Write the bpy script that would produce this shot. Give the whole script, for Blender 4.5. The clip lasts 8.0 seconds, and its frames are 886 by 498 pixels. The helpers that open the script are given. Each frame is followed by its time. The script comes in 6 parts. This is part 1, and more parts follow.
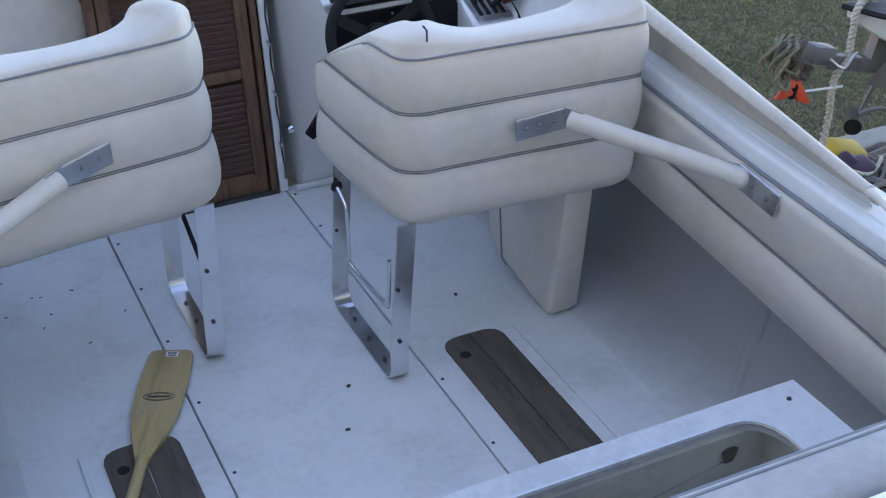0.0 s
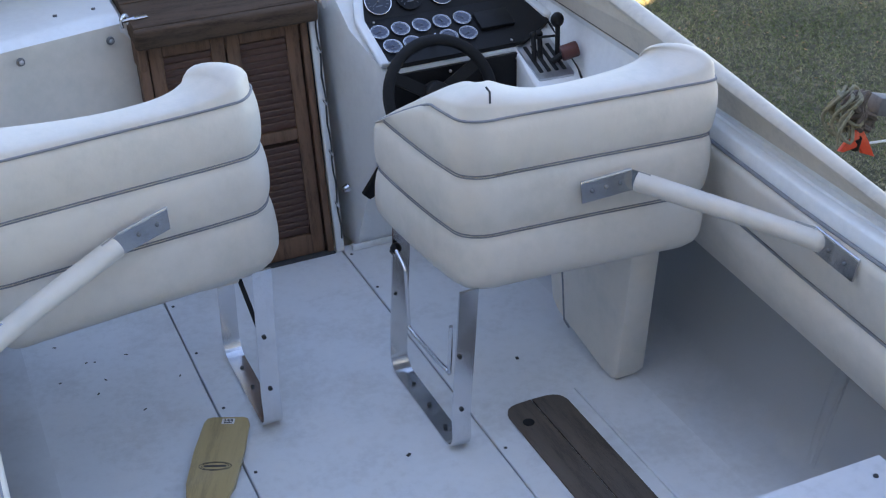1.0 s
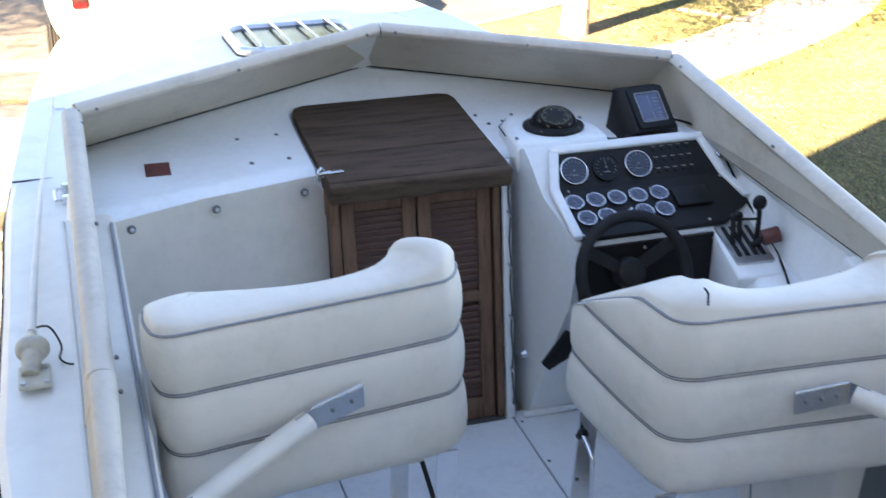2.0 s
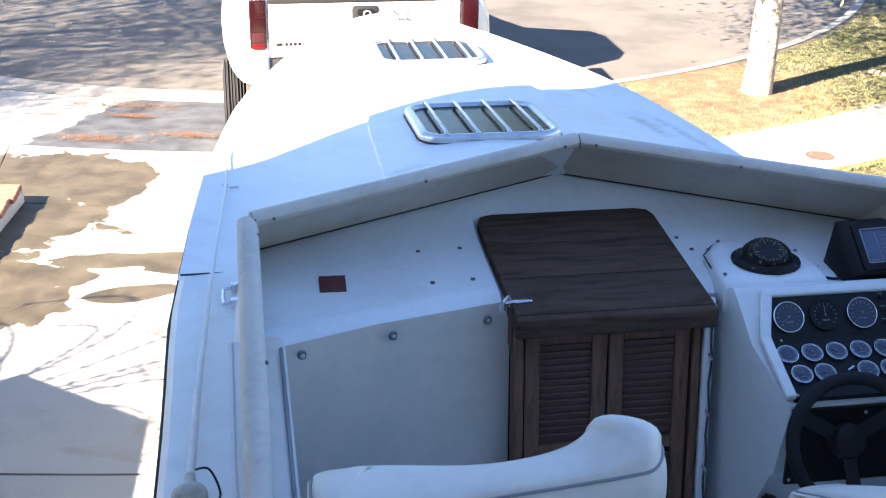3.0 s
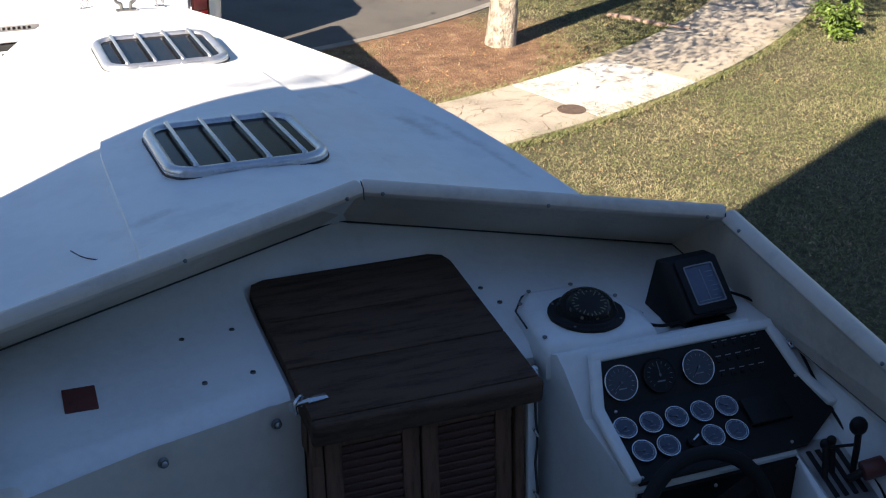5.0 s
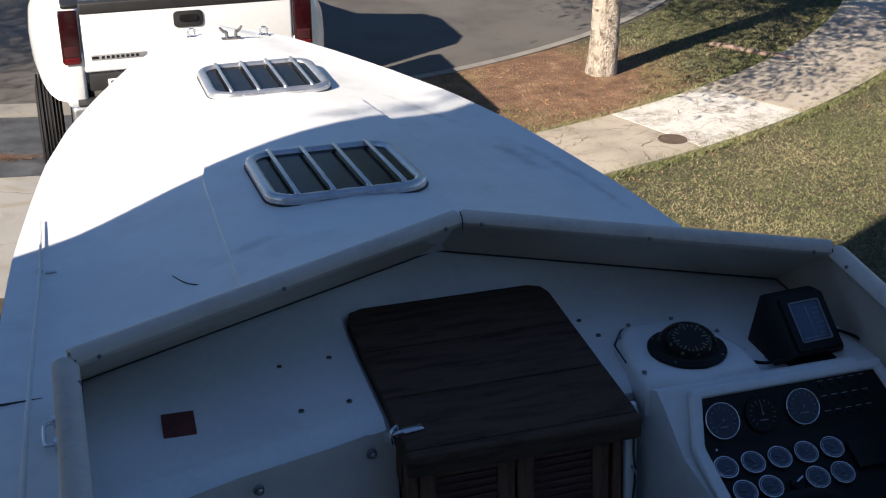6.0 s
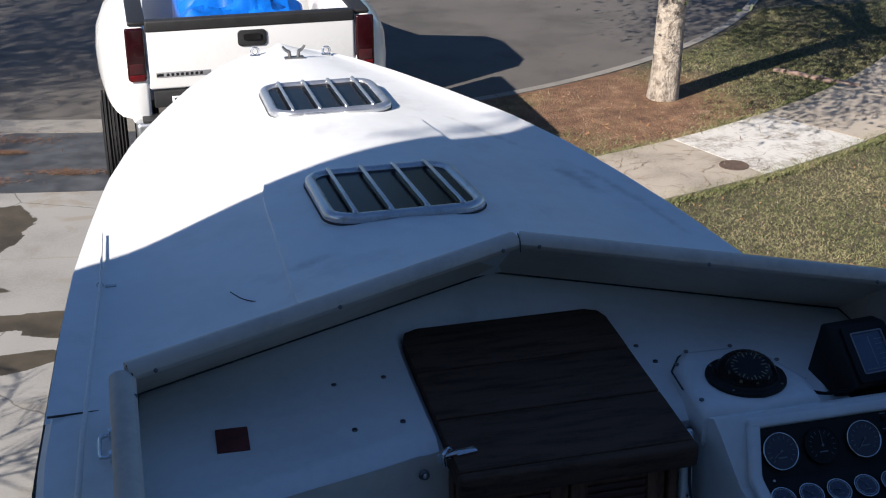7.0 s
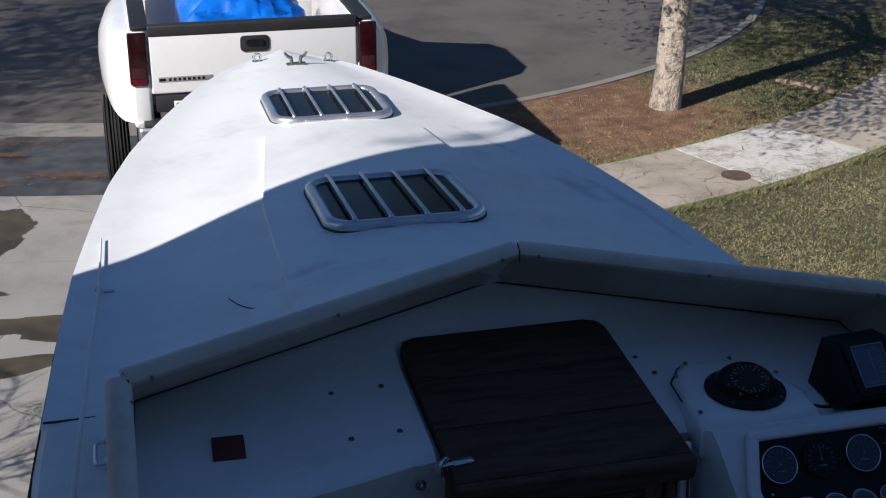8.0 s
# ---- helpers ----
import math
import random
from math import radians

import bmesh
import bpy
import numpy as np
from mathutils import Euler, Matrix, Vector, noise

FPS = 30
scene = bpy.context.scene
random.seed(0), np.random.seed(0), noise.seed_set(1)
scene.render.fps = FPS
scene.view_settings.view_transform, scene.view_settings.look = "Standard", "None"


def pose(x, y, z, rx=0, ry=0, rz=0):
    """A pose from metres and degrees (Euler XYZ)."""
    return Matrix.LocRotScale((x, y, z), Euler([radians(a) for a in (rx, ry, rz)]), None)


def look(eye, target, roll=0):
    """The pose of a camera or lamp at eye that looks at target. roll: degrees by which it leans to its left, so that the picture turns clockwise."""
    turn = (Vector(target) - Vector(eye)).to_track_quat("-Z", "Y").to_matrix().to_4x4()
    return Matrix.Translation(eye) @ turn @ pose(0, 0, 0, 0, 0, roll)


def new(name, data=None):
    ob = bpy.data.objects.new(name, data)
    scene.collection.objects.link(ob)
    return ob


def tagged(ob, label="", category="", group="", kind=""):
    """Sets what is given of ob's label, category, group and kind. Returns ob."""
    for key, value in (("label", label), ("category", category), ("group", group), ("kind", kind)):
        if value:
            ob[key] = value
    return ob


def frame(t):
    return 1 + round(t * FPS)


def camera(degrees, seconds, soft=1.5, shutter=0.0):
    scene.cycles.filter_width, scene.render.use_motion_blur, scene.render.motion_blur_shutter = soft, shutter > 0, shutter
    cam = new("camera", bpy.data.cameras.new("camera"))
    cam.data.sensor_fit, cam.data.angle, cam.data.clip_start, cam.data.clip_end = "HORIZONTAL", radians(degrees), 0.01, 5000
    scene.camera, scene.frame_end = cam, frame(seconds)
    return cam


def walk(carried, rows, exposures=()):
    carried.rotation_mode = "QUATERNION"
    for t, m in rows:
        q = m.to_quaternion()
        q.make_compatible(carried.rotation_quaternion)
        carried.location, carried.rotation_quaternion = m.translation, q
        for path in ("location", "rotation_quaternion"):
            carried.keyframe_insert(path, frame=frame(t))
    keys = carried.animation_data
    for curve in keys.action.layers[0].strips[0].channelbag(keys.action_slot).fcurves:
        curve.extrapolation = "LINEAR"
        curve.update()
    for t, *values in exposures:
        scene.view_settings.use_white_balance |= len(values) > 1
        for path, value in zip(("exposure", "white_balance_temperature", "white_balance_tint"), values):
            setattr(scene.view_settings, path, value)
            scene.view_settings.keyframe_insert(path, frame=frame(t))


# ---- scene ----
from math import sin, cos, tan, pi, sqrt, atan2

# ---------------------------------------------------------------- camera
cam = camera(38.0, 8.0, soft=1.1, shutter=0.15)
# seconds, eye x y z, pitch, yaw to starboard, roll
PATH = [
    (0, -0.861, -3.711, 2.080, -30.98, 24.96, -0.89),
    (0.5, -0.867, -3.674, 2.076, -30.02, 24.37, -1.91),
    (1, -0.853, -3.604, 2.075, -28.85, 22.60, -2.31),
    (1.5, -0.892, -3.444, 2.089, -27.32, 21.78, -1.18),
    (2, -0.975, -3.369, 2.193, -23.85, 16.91, -0.26),
    (2.2, -0.990, -3.292, 2.195, -22.46, 13.90, -0.57),
    (3.3, -0.970, -2.730, 2.385, -23.12, 9.44, 0.95),
    (3.5, -0.955, -2.565, 2.387, -23.25, 10.87, 1.25),
    (4, -0.907, -2.267, 2.408, -25.29, 16.51, 0.20),
    (4.2, -0.901, -2.244, 2.404, -25.87, 19.12, 0.24),
    (5.3, -0.916, -2.264, 2.433, -25.47, 22.15, 0.95),
    (5.5, -0.908, -2.242, 2.424, -25.15, 20.60, 0.51),
    (6, -0.910, -2.238, 2.427, -24.33, 17.33, -0.18),
    (6.5, -0.913, -2.241, 2.429, -23.70, 15.34, -0.29),
    (7, -0.907, -2.230, 2.421, -23.35, 14.54, -0.13),
    (7.5, -0.902, -2.225, 2.421, -23.18, 14.52, 0.21),
    (8, -0.898, -2.218, 2.421, -23.05, 14.47, 0.39),
]


def aim(x, y, z, pitch, yaw, roll):
    p, w = radians(pitch), radians(yaw)
    return look((x, y, z), (x + cos(p) * sin(w), y + cos(p) * cos(w), z + sin(p)), roll)


EXPOSURES = [(0.0, 3.85, 9500, 20), (1.0, 3.89, 9500, 20), (1.5, 3.90, 9500, 20), (2.0, 3.97, 9300, 17), (2.2, 3.90, 9000, 17), (3.3, 2.76, 6100, 12),
             (3.5, 2.55, 6000, 12), (4.0, 2.08, 5600, 12), (4.2, 1.92, 5600, 12), (5.5, 1.36, 7000, 12), (6.0, 1.02, 6250, 12), (6.5, 0.83, 5900, 12), (7.0, 0.77, 5800, 12), (7.5, 0.65, 5750, 12), (8.0, 0.37, 5650, 12)]
walk(cam, [(t, aim(*row)) for t, *row in PATH], EXPOSURES)

# ---------------------------------------------------------------- daylight
SUN_AZ, SUN_EL = radians(29.3), radians(33.5)     # the way the shadows point, turned from +x towards +y; height of the sun
RAY = Vector((cos(SUN_AZ) * cos(SUN_EL), sin(SUN_AZ) * cos(SUN_EL), -sin(SUN_EL)))
world = bpy.data.worlds.new("sky")
world.use_nodes = True
scene.world = world
sky = world.node_tree.nodes.new("ShaderNodeTexSky")
sky.sky_type = "NISHITA"
sky.sun_disc = False
sky.sun_elevation = SUN_EL
sky.ozone_density, sky.dust_density = 6.0, 0.3
sky.sun_rotation = atan2(-RAY.x, -RAY.y)
background = world.node_tree.nodes["Background"]
background.inputs["Strength"].default_value = 0.054
world.node_tree.links.new(sky.outputs["Color"], background.inputs["Color"])
sun = new("sun", bpy.data.lights.new("sun", "SUN"))
sun.data.energy, sun.data.angle, sun.data.color = 5.0, radians(0.53), (1.0, 0.87, 0.70)
sun.matrix_world = look((-20, -10, 20), Vector((-20, -10, 20)) + RAY)

# ---------------------------------------------------------------- materials
def material(name, colour, rough=0.5, metal=0.0, vary=0.15, scale=8.0, tint=None, fine=60.0, bump=0.1, bump_scale=None,
             coat=0.0, stretch=(1, 1, 1), rough_vary=0.1, depth=0.004, spec=0.5):
    """A surface with wear at two scales: broad stains and fine grain in the colour, and relief."""
    m = bpy.data.materials.new(name)
    m.use_nodes = True
    n, l = m.node_tree.nodes, m.node_tree.links
    b = n["Principled BSDF"]
    b.inputs["Metallic"].default_value = metal
    b.inputs["Coat Weight"].default_value = coat
    b.inputs["Specular IOR Level"].default_value = spec
    co = n.new("ShaderNodeTexCoord")
    mp = n.new("ShaderNodeMapping")
    mp.inputs["Scale"].default_value = stretch
    l.new(co.outputs["Object"], mp.inputs["Vector"])

    def noise_at(s, detail=6, rough_=0.6):
        t = n.new("ShaderNodeTexNoise")
        t.inputs["Scale"].default_value, t.inputs["Detail"].default_value, t.inputs["Roughness"].default_value = s, detail, rough_
        l.new(mp.outputs["Vector"], t.inputs["Vector"])
        return t.outputs["Fac"]
    big, small = noise_at(scale), noise_at(fine, 4)
    mix = n.new("ShaderNodeMath")
    mix.operation = "MULTIPLY_ADD"
    l.new(small, mix.inputs[0])
    mix.inputs[1].default_value = 0.45
    l.new(big, mix.inputs[2])
    ramp = n.new("ShaderNodeValToRGB")
    e = ramp.color_ramp.elements
    e[0].position, e[1].position = 0.54, 0.98
    dark = tint or [c * (1 - vary) for c in colour]
    e[0].color, e[1].color = (*dark, 1), (*[min(1, c * (1 + vary * 0.35)) for c in colour], 1)
    mid = ramp.color_ramp.elements.new(0.74)
    mid.color = (*colour, 1)
    l.new(mix.outputs[0], ramp.inputs["Fac"])
    l.new(ramp.outputs["Color"], b.inputs["Base Color"])
    rr = n.new("ShaderNodeMapRange")
    rr.inputs["To Min"].default_value, rr.inputs["To Max"].default_value = max(0.02, rough - rough_vary), min(1, rough + rough_vary)
    l.new(big, rr.inputs["Value"])
    l.new(rr.outputs["Result"], b.inputs["Roughness"])
    if bump:
        bp = n.new("ShaderNodeBump")
        bp.inputs["Strength"].default_value, bp.inputs["Distance"].default_value = bump, depth
        l.new(noise_at(bump_scale or fine, 5), bp.inputs["Height"])
        l.new(bp.outputs["Normal"], b.inputs["Normal"])
    return m


GELCOAT = material("gelcoat", (0.78, 0.80, 0.80), 0.35, vary=0.07, scale=2.5, fine=40, bump=0.05, coat=0.2)
SOLE = material("painted sole", (0.68, 0.71, 0.73), 0.5, vary=0.14, scale=3.5, fine=40, bump=0.14, tint=(0.58, 0.60, 0.61))
DECK = material("deck gelcoat", (0.80, 0.81, 0.80), 0.45, vary=0.10, tint=(0.745, 0.75, 0.74), scale=2.4, fine=14, bump=0.05)
CAPTRIM = material("weathered pale cap trim", (0.61, 0.545, 0.47), 0.5, vary=0.16, scale=6, fine=50, bump=0.12)
COAMING = material("weathered beige vinyl trim", (0.60, 0.53, 0.445), 0.6, vary=0.16, scale=5, fine=70, bump=0.15)
VINYL = material("cream marine vinyl", (0.735, 0.674, 0.60), 0.45, vary=0.13, scale=4, fine=28, bump=0.3, bump_scale=9, depth=0.008, tint=(0.66, 0.617, 0.545))
PIPING = material("grey piping", (0.24, 0.25, 0.275), 0.5, vary=0.2)
TEAK = material("dark oiled wood", (0.104, 0.068, 0.050), 0.8, spec=0.08, vary=0.45, scale=6, fine=60, bump=0.35, stretch=(1, 8, 8))
TEAK_Y = material("grey-brown weathered wood", (0.115, 0.088, 0.072), 0.7, vary=0.4, scale=6, fine=60, bump=0.35, stretch=(8, 1, 8))
LOUVRE = material("dark reddish louvre slats", (0.15, 0.082, 0.066), 0.55, spec=0.3, vary=0.3, scale=10, fine=60, bump=0.2, stretch=(1, 8, 8))
DOORWOOD = material("brown varnished door wood", (0.19, 0.102, 0.066), 0.6, spec=0.25, vary=0.45, scale=8, fine=60, bump=0.25, stretch=(8, 8, 1))
PALEWOOD = material("varnished pale wood", (0.50, 0.36, 0.17), 0.4, vary=0.25, scale=5, fine=60, bump=0.1, stretch=(10, 1, 10), coat=0.3)
CHROME = material("brushed aluminium", (0.72, 0.73, 0.75), 0.22, 1.0, vary=0.12, scale=10, fine=90, bump=0.03)
HATCHMETAL = material("weathered cast aluminium", (0.64, 0.65, 0.67), 0.36, 0.85, vary=0.2, scale=14, fine=90, bump=0.08)
DULLMETAL = material("dull aluminium", (0.60, 0.61, 0.62), 0.38, 1.0, vary=0.2, scale=12, fine=90, bump=0.05)
BLACK = material("black plastic", (0.012, 0.0115, 0.012), 0.48, spec=0.24, vary=0.3, scale=12, fine=120, bump=0.1)
RUBBER = material("black rubber", (0.016, 0.016, 0.017), 0.7, spec=0.25, vary=0.3, scale=8, fine=80, bump=0.2)
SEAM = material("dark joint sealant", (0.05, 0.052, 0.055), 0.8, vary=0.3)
REDPAD = material("dark red square pad", (0.13, 0.03, 0.025), 0.7, vary=0.3, scale=30)
TRUCKPAINT = material("white car paint", (0.80, 0.80, 0.79), 0.25, vary=0.04, scale=2, fine=30, bump=0.0, coat=0.6)
TARP = material("blue tarpaulin", (0.01, 0.14, 0.62), 0.4, vary=0.2, scale=6, fine=40, bump=0.2)
REDLENS = material("red lamp lens", (0.022, 0.0018, 0.003), 0.25, vary=0.3, scale=20, coat=0.2)
# sole colour that gets the shade along the sides painted in below
COVE = material("sole paint with side shade", (0.68, 0.71, 0.73), 0.5, vary=0.14, scale=3.5, fine=40, bump=0.14, tint=(0.58, 0.60, 0.61))
BARK = material("pale grey bark", (0.47, 0.41, 0.34), 0.9, vary=0.45, tint=(0.16, 0.125, 0.095), scale=10, fine=38, bump=1.0, depth=0.04, stretch=(1, 1, 0.7))
ASPHALT = material("asphalt", (0.105, 0.096, 0.086), 0.9, vary=0.35, scale=1.2, fine=150, bump=0.4)
CONCRETE = material("old concrete", (0.42, 0.40, 0.37), 0.85, vary=0.22, scale=1.4, fine=60, bump=0.3)


def smudge(m, colour, scale, low, high, most):
    """Old dirt rubbed into a surface: faint smears with a shape of their own."""
    n, l = m.node_tree.nodes, m.node_tree.links
    b = n["Principled BSDF"]
    clean = b.inputs["Base Color"].links[0].from_socket
    t, r, x = n.new("ShaderNodeTexNoise"), n.new("ShaderNodeMapRange"), n.new("ShaderNodeMix")
    t.inputs["Scale"].default_value, t.inputs["Detail"].default_value, t.inputs["Roughness"].default_value = scale, 9, 0.68
    l.new(n["Mapping"].outputs["Vector"], t.inputs["Vector"])
    r.inputs["From Min"].default_value, r.inputs["From Max"].default_value, r.inputs["To Max"].default_value = low, high, most
    l.new(t.outputs["Fac"], r.inputs["Value"])
    x.data_type = "RGBA"
    l.new(r.outputs["Result"], x.inputs["Factor"])
    l.new(clean, x.inputs["A"])
    x.inputs["B"].default_value = (*colour, 1)
    l.new(x.outputs["Result"], b.inputs["Base Color"])


smudge(DECK, (0.33, 0.32, 0.30), 2.6, 0.56, 0.76, 0.32)
def scuffs(m, colour, ovals, most):
    """Rubbed dark marks of their own shape: ragged ovals in the plan."""
    n, l = m.node_tree.nodes, m.node_tree.links
    b = n["Principled BSDF"]
    rag = n.new("ShaderNodeTexNoise")
    rag.inputs["Scale"].default_value, rag.inputs["Detail"].default_value, rag.inputs["Roughness"].default_value = 16, 8, 0.7
    l.new(n["Texture Coordinate"].outputs["Object"], rag.inputs["Vector"])
    for x, y, rx, ry, turn in ovals:
        oval, far, add, r, mix = (n.new(k) for k in ("ShaderNodeMapping", "ShaderNodeVectorMath", "ShaderNodeMath", "ShaderNodeMapRange", "ShaderNodeMix"))
        oval.vector_type, far.operation, add.operation, mix.data_type = "TEXTURE", "LENGTH", "MULTIPLY_ADD", "RGBA"
        oval.inputs["Location"].default_value, oval.inputs["Rotation"].default_value, oval.inputs["Scale"].default_value = (x, y, 0), (0, 0, radians(turn)), (rx, ry, 500)
        l.new(n["Texture Coordinate"].outputs["Object"], oval.inputs["Vector"])
        l.new(oval.outputs["Vector"], far.inputs[0])
        l.new(rag.outputs["Fac"], add.inputs[0])
        add.inputs[1].default_value = 2.4
        l.new(far.outputs["Value"], add.inputs[2])
        r.inputs["From Min"].default_value, r.inputs["From Max"].default_value, r.inputs["To Min"].default_value, r.inputs["To Max"].default_value = 1.1, 2.2, most, 0.0
        l.new(add.outputs[0], r.inputs["Value"])
        l.new(r.outputs["Result"], mix.inputs["Factor"])
        l.new(b.inputs["Base Color"].links[0].from_socket, mix.inputs["A"])
        mix.inputs["B"].default_value = (*colour, 1)
        l.new(mix.outputs["Result"], b.inputs["Base Color"])


def shaded_sides(m, colour, x0, x1):
    """Paints side shade into the colour: ragged grey, deeper towards the boat's sides."""
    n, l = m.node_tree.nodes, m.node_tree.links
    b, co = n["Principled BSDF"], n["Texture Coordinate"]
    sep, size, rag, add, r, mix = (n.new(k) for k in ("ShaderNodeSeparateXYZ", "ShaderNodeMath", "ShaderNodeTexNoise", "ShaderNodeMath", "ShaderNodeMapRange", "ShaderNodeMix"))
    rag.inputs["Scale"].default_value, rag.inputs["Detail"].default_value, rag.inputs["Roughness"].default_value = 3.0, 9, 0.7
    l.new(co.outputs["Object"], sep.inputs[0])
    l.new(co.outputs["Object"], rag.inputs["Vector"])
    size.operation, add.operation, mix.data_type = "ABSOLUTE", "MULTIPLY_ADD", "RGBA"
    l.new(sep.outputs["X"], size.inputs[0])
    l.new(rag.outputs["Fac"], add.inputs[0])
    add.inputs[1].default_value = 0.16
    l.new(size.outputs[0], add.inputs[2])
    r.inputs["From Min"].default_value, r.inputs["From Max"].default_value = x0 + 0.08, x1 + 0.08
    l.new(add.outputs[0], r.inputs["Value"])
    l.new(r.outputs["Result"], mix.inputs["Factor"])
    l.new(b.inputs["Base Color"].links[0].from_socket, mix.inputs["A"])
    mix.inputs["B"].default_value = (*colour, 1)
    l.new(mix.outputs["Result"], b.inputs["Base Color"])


shaded_sides(COVE, (0.34, 0.35, 0.355), 0.74, 0.98)
scuffs(DECK, (0.16, 0.14, 0.12), ((0.925, 2.12, 0.030, 0.30, 13), (0.975, 1.80, 0.022, 0.22, 8), (0.80, 2.25, 0.05, 0.25, 14), (-0.40, 1.36, 0.085, 0.035, 12), (0.60, 2.9, 0.03, 0.30, 24)), 0.34)
smudge(SOLE, (0.34, 0.33, 0.31), 3.4, 0.58, 0.78, 0.28)
smudge(VINYL, (0.47, 0.425, 0.37), 4.5, 0.55, 0.78, 0.32)
smudge(COAMING, (0.30, 0.25, 0.19), 6.0, 0.56, 0.76, 0.35)

# ---------------------------------------------------------------- mesh helpers
def finish(bm, name, mat, angle=38, smooth=True):
    me = bpy.data.meshes.new(name)
    bmesh.ops.recalc_face_normals(bm, faces=bm.faces)
    for f in bm.faces:
        f.smooth = smooth
    bm.to_mesh(me)
    bm.free()
    if smooth:
        me.set_sharp_from_angle(angle=radians(angle))
    me.materials.append(mat)
    return me


def part(name, bm, mat, parent=None, label="", angle=38, smooth=True):
    """Links a bmesh as one mesh object, under a thing or a part where one is given."""
    ob = new(name, finish(bm, name, mat, angle, smooth))
    if parent is not None:
        ob.parent = parent
    if label:
        ob["label"] = label
    return ob


def thing(name, label, category, m=None, group="", kind=""):
    ob = new(name)
    ob.empty_display_size = 0.1
    if m is not None:
        ob.matrix_basis = m
    return tagged(ob, label, category, group, kind)


def box(size, at=(0, 0, 0), bevel=0.0, seg=2, m=None, bm=None):
    bm = bm or bmesh.new()
    mat = (m or Matrix.Identity(4)) @ Matrix.Translation(at) @ Matrix.Diagonal((*size, 1))
    geo = bmesh.ops.create_cube(bm, size=1.0, matrix=mat)
    if bevel:
        vs = set(geo["verts"])
        bmesh.ops.bevel(bm, geom=[e for e in bm.edges if e.verts[0] in vs], offset=bevel, segments=seg, affect="EDGES", profile=0.5)
    return bm


def cyl(p0, p1, r0, r1=None, seg=16, bm=None, bevel=0.0):
    bm = bm or bmesh.new()
    p0, p1 = Vector(p0), Vector(p1)
    d = p1 - p0
    m = Matrix.Translation((p0 + p1) / 2) @ d.to_track_quat("Z", "Y").to_matrix().to_4x4()
    geo = bmesh.ops.create_cone(bm, cap_ends=True, segments=seg, radius1=r0, radius2=r0 if r1 is None else r1, depth=d.length, matrix=m)
    if bevel:
        vs = set(geo["verts"])
        caps = [e for e in bm.edges if e.verts[0] in vs and e.verts[1] in vs and any(len(f.verts) > 4 for f in e.link_faces)]
        bmesh.ops.bevel(bm, geom=caps, offset=bevel, segments=2, affect="EDGES", profile=0.5)
    return bm


def ball(at, r, bm=None, scale=(1, 1, 1), u=14, v=9):
    bm = bm or bmesh.new()
    bmesh.ops.create_uvsphere(bm, u_segments=u, v_segments=v, radius=r, matrix=Matrix.Translation(at) @ Matrix.Diagonal((*scale, 1)))
    return bm


def smooth_path(points, steps=6, closed=False):
    """Catmull-Rom through the points."""
    p = [Vector(q) for q in points]
    out, n = [], len(p)
    for i in range(n if closed else n - 1):
        a, b, c, d = (p[(i + k) % n] if closed else p[max(0, min(n - 1, i + k))] for k in (-1, 0, 1, 2))
        for s in range(steps):
            t = s / steps
            out.append(0.5 * ((2 * b) + (c - a) * t + (2 * a - 5 * b + 4 * c - d) * t * t + (3 * b - a - 3 * c + d) * t ** 3))
    if not closed:
        out.append(p[-1])
    return out


def tube(points, r, seg=8, closed=False, bm=None, flat=1.0, taper=None):
    """A round (or flattened) bar along points. taper: radius at the far end."""
    bm = bm or bmesh.new()
    p = [Vector(q) for q in points]
    n, rings, up = len(p), [], None
    for i in range(n):
        d = (p[(i + 1) % n] - p[i - 1]) if closed else (p[min(i + 1, n - 1)] - p[max(i - 1, 0)])
        d.normalize()
        if up is None:
            up = Vector((0, 0, 1)) if abs(d.z) < 0.9 else Vector((1, 0, 0))
        side = d.cross(up).normalized()
        up = side.cross(d).normalized()
        k = r if taper is None else r + (taper - r) * i / (n - 1)
        rings.append([bm.verts.new(p[i] + side * k * cos(2 * pi * j / seg) + up * k * flat * sin(2 * pi * j / seg)) for j in range(seg)])
    for i in range(n if closed else n - 1):
        a, b = rings[i], rings[(i + 1) % n]
        for j in range(seg):
            bm.faces.new((a[j], a[(j + 1) % seg], b[(j + 1) % seg], b[j]))
    if not closed:
        bm.faces.new(rings[0])
        bm.faces.new(rings[-1])
    return bm


def strap(points, width, thick, across, bm=None):
    """A flat bar of that width (along the vector across) bent along points."""
    bm = bm or bmesh.new()
    p = [Vector(q) for q in points]
    w, rings = Vector(across).normalized() * width / 2, []
    for i in range(len(p)):
        d = (p[min(i + 1, len(p) - 1)] - p[max(i - 1, 0)]).normalized()
        nrm = d.cross(w).normalized() * thick / 2
        rings.append([bm.verts.new(q) for q in (p[i] - w - nrm, p[i] + w - nrm, p[i] + w + nrm, p[i] - w + nrm)])
    for a, b in zip(rings, rings[1:]):
        for j in range(4):
            bm.faces.new((a[j], a[(j + 1) % 4], b[(j + 1) % 4], b[j]))
    bm.faces.new(rings[0])
    bm.faces.new(rings[-1])
    return bm


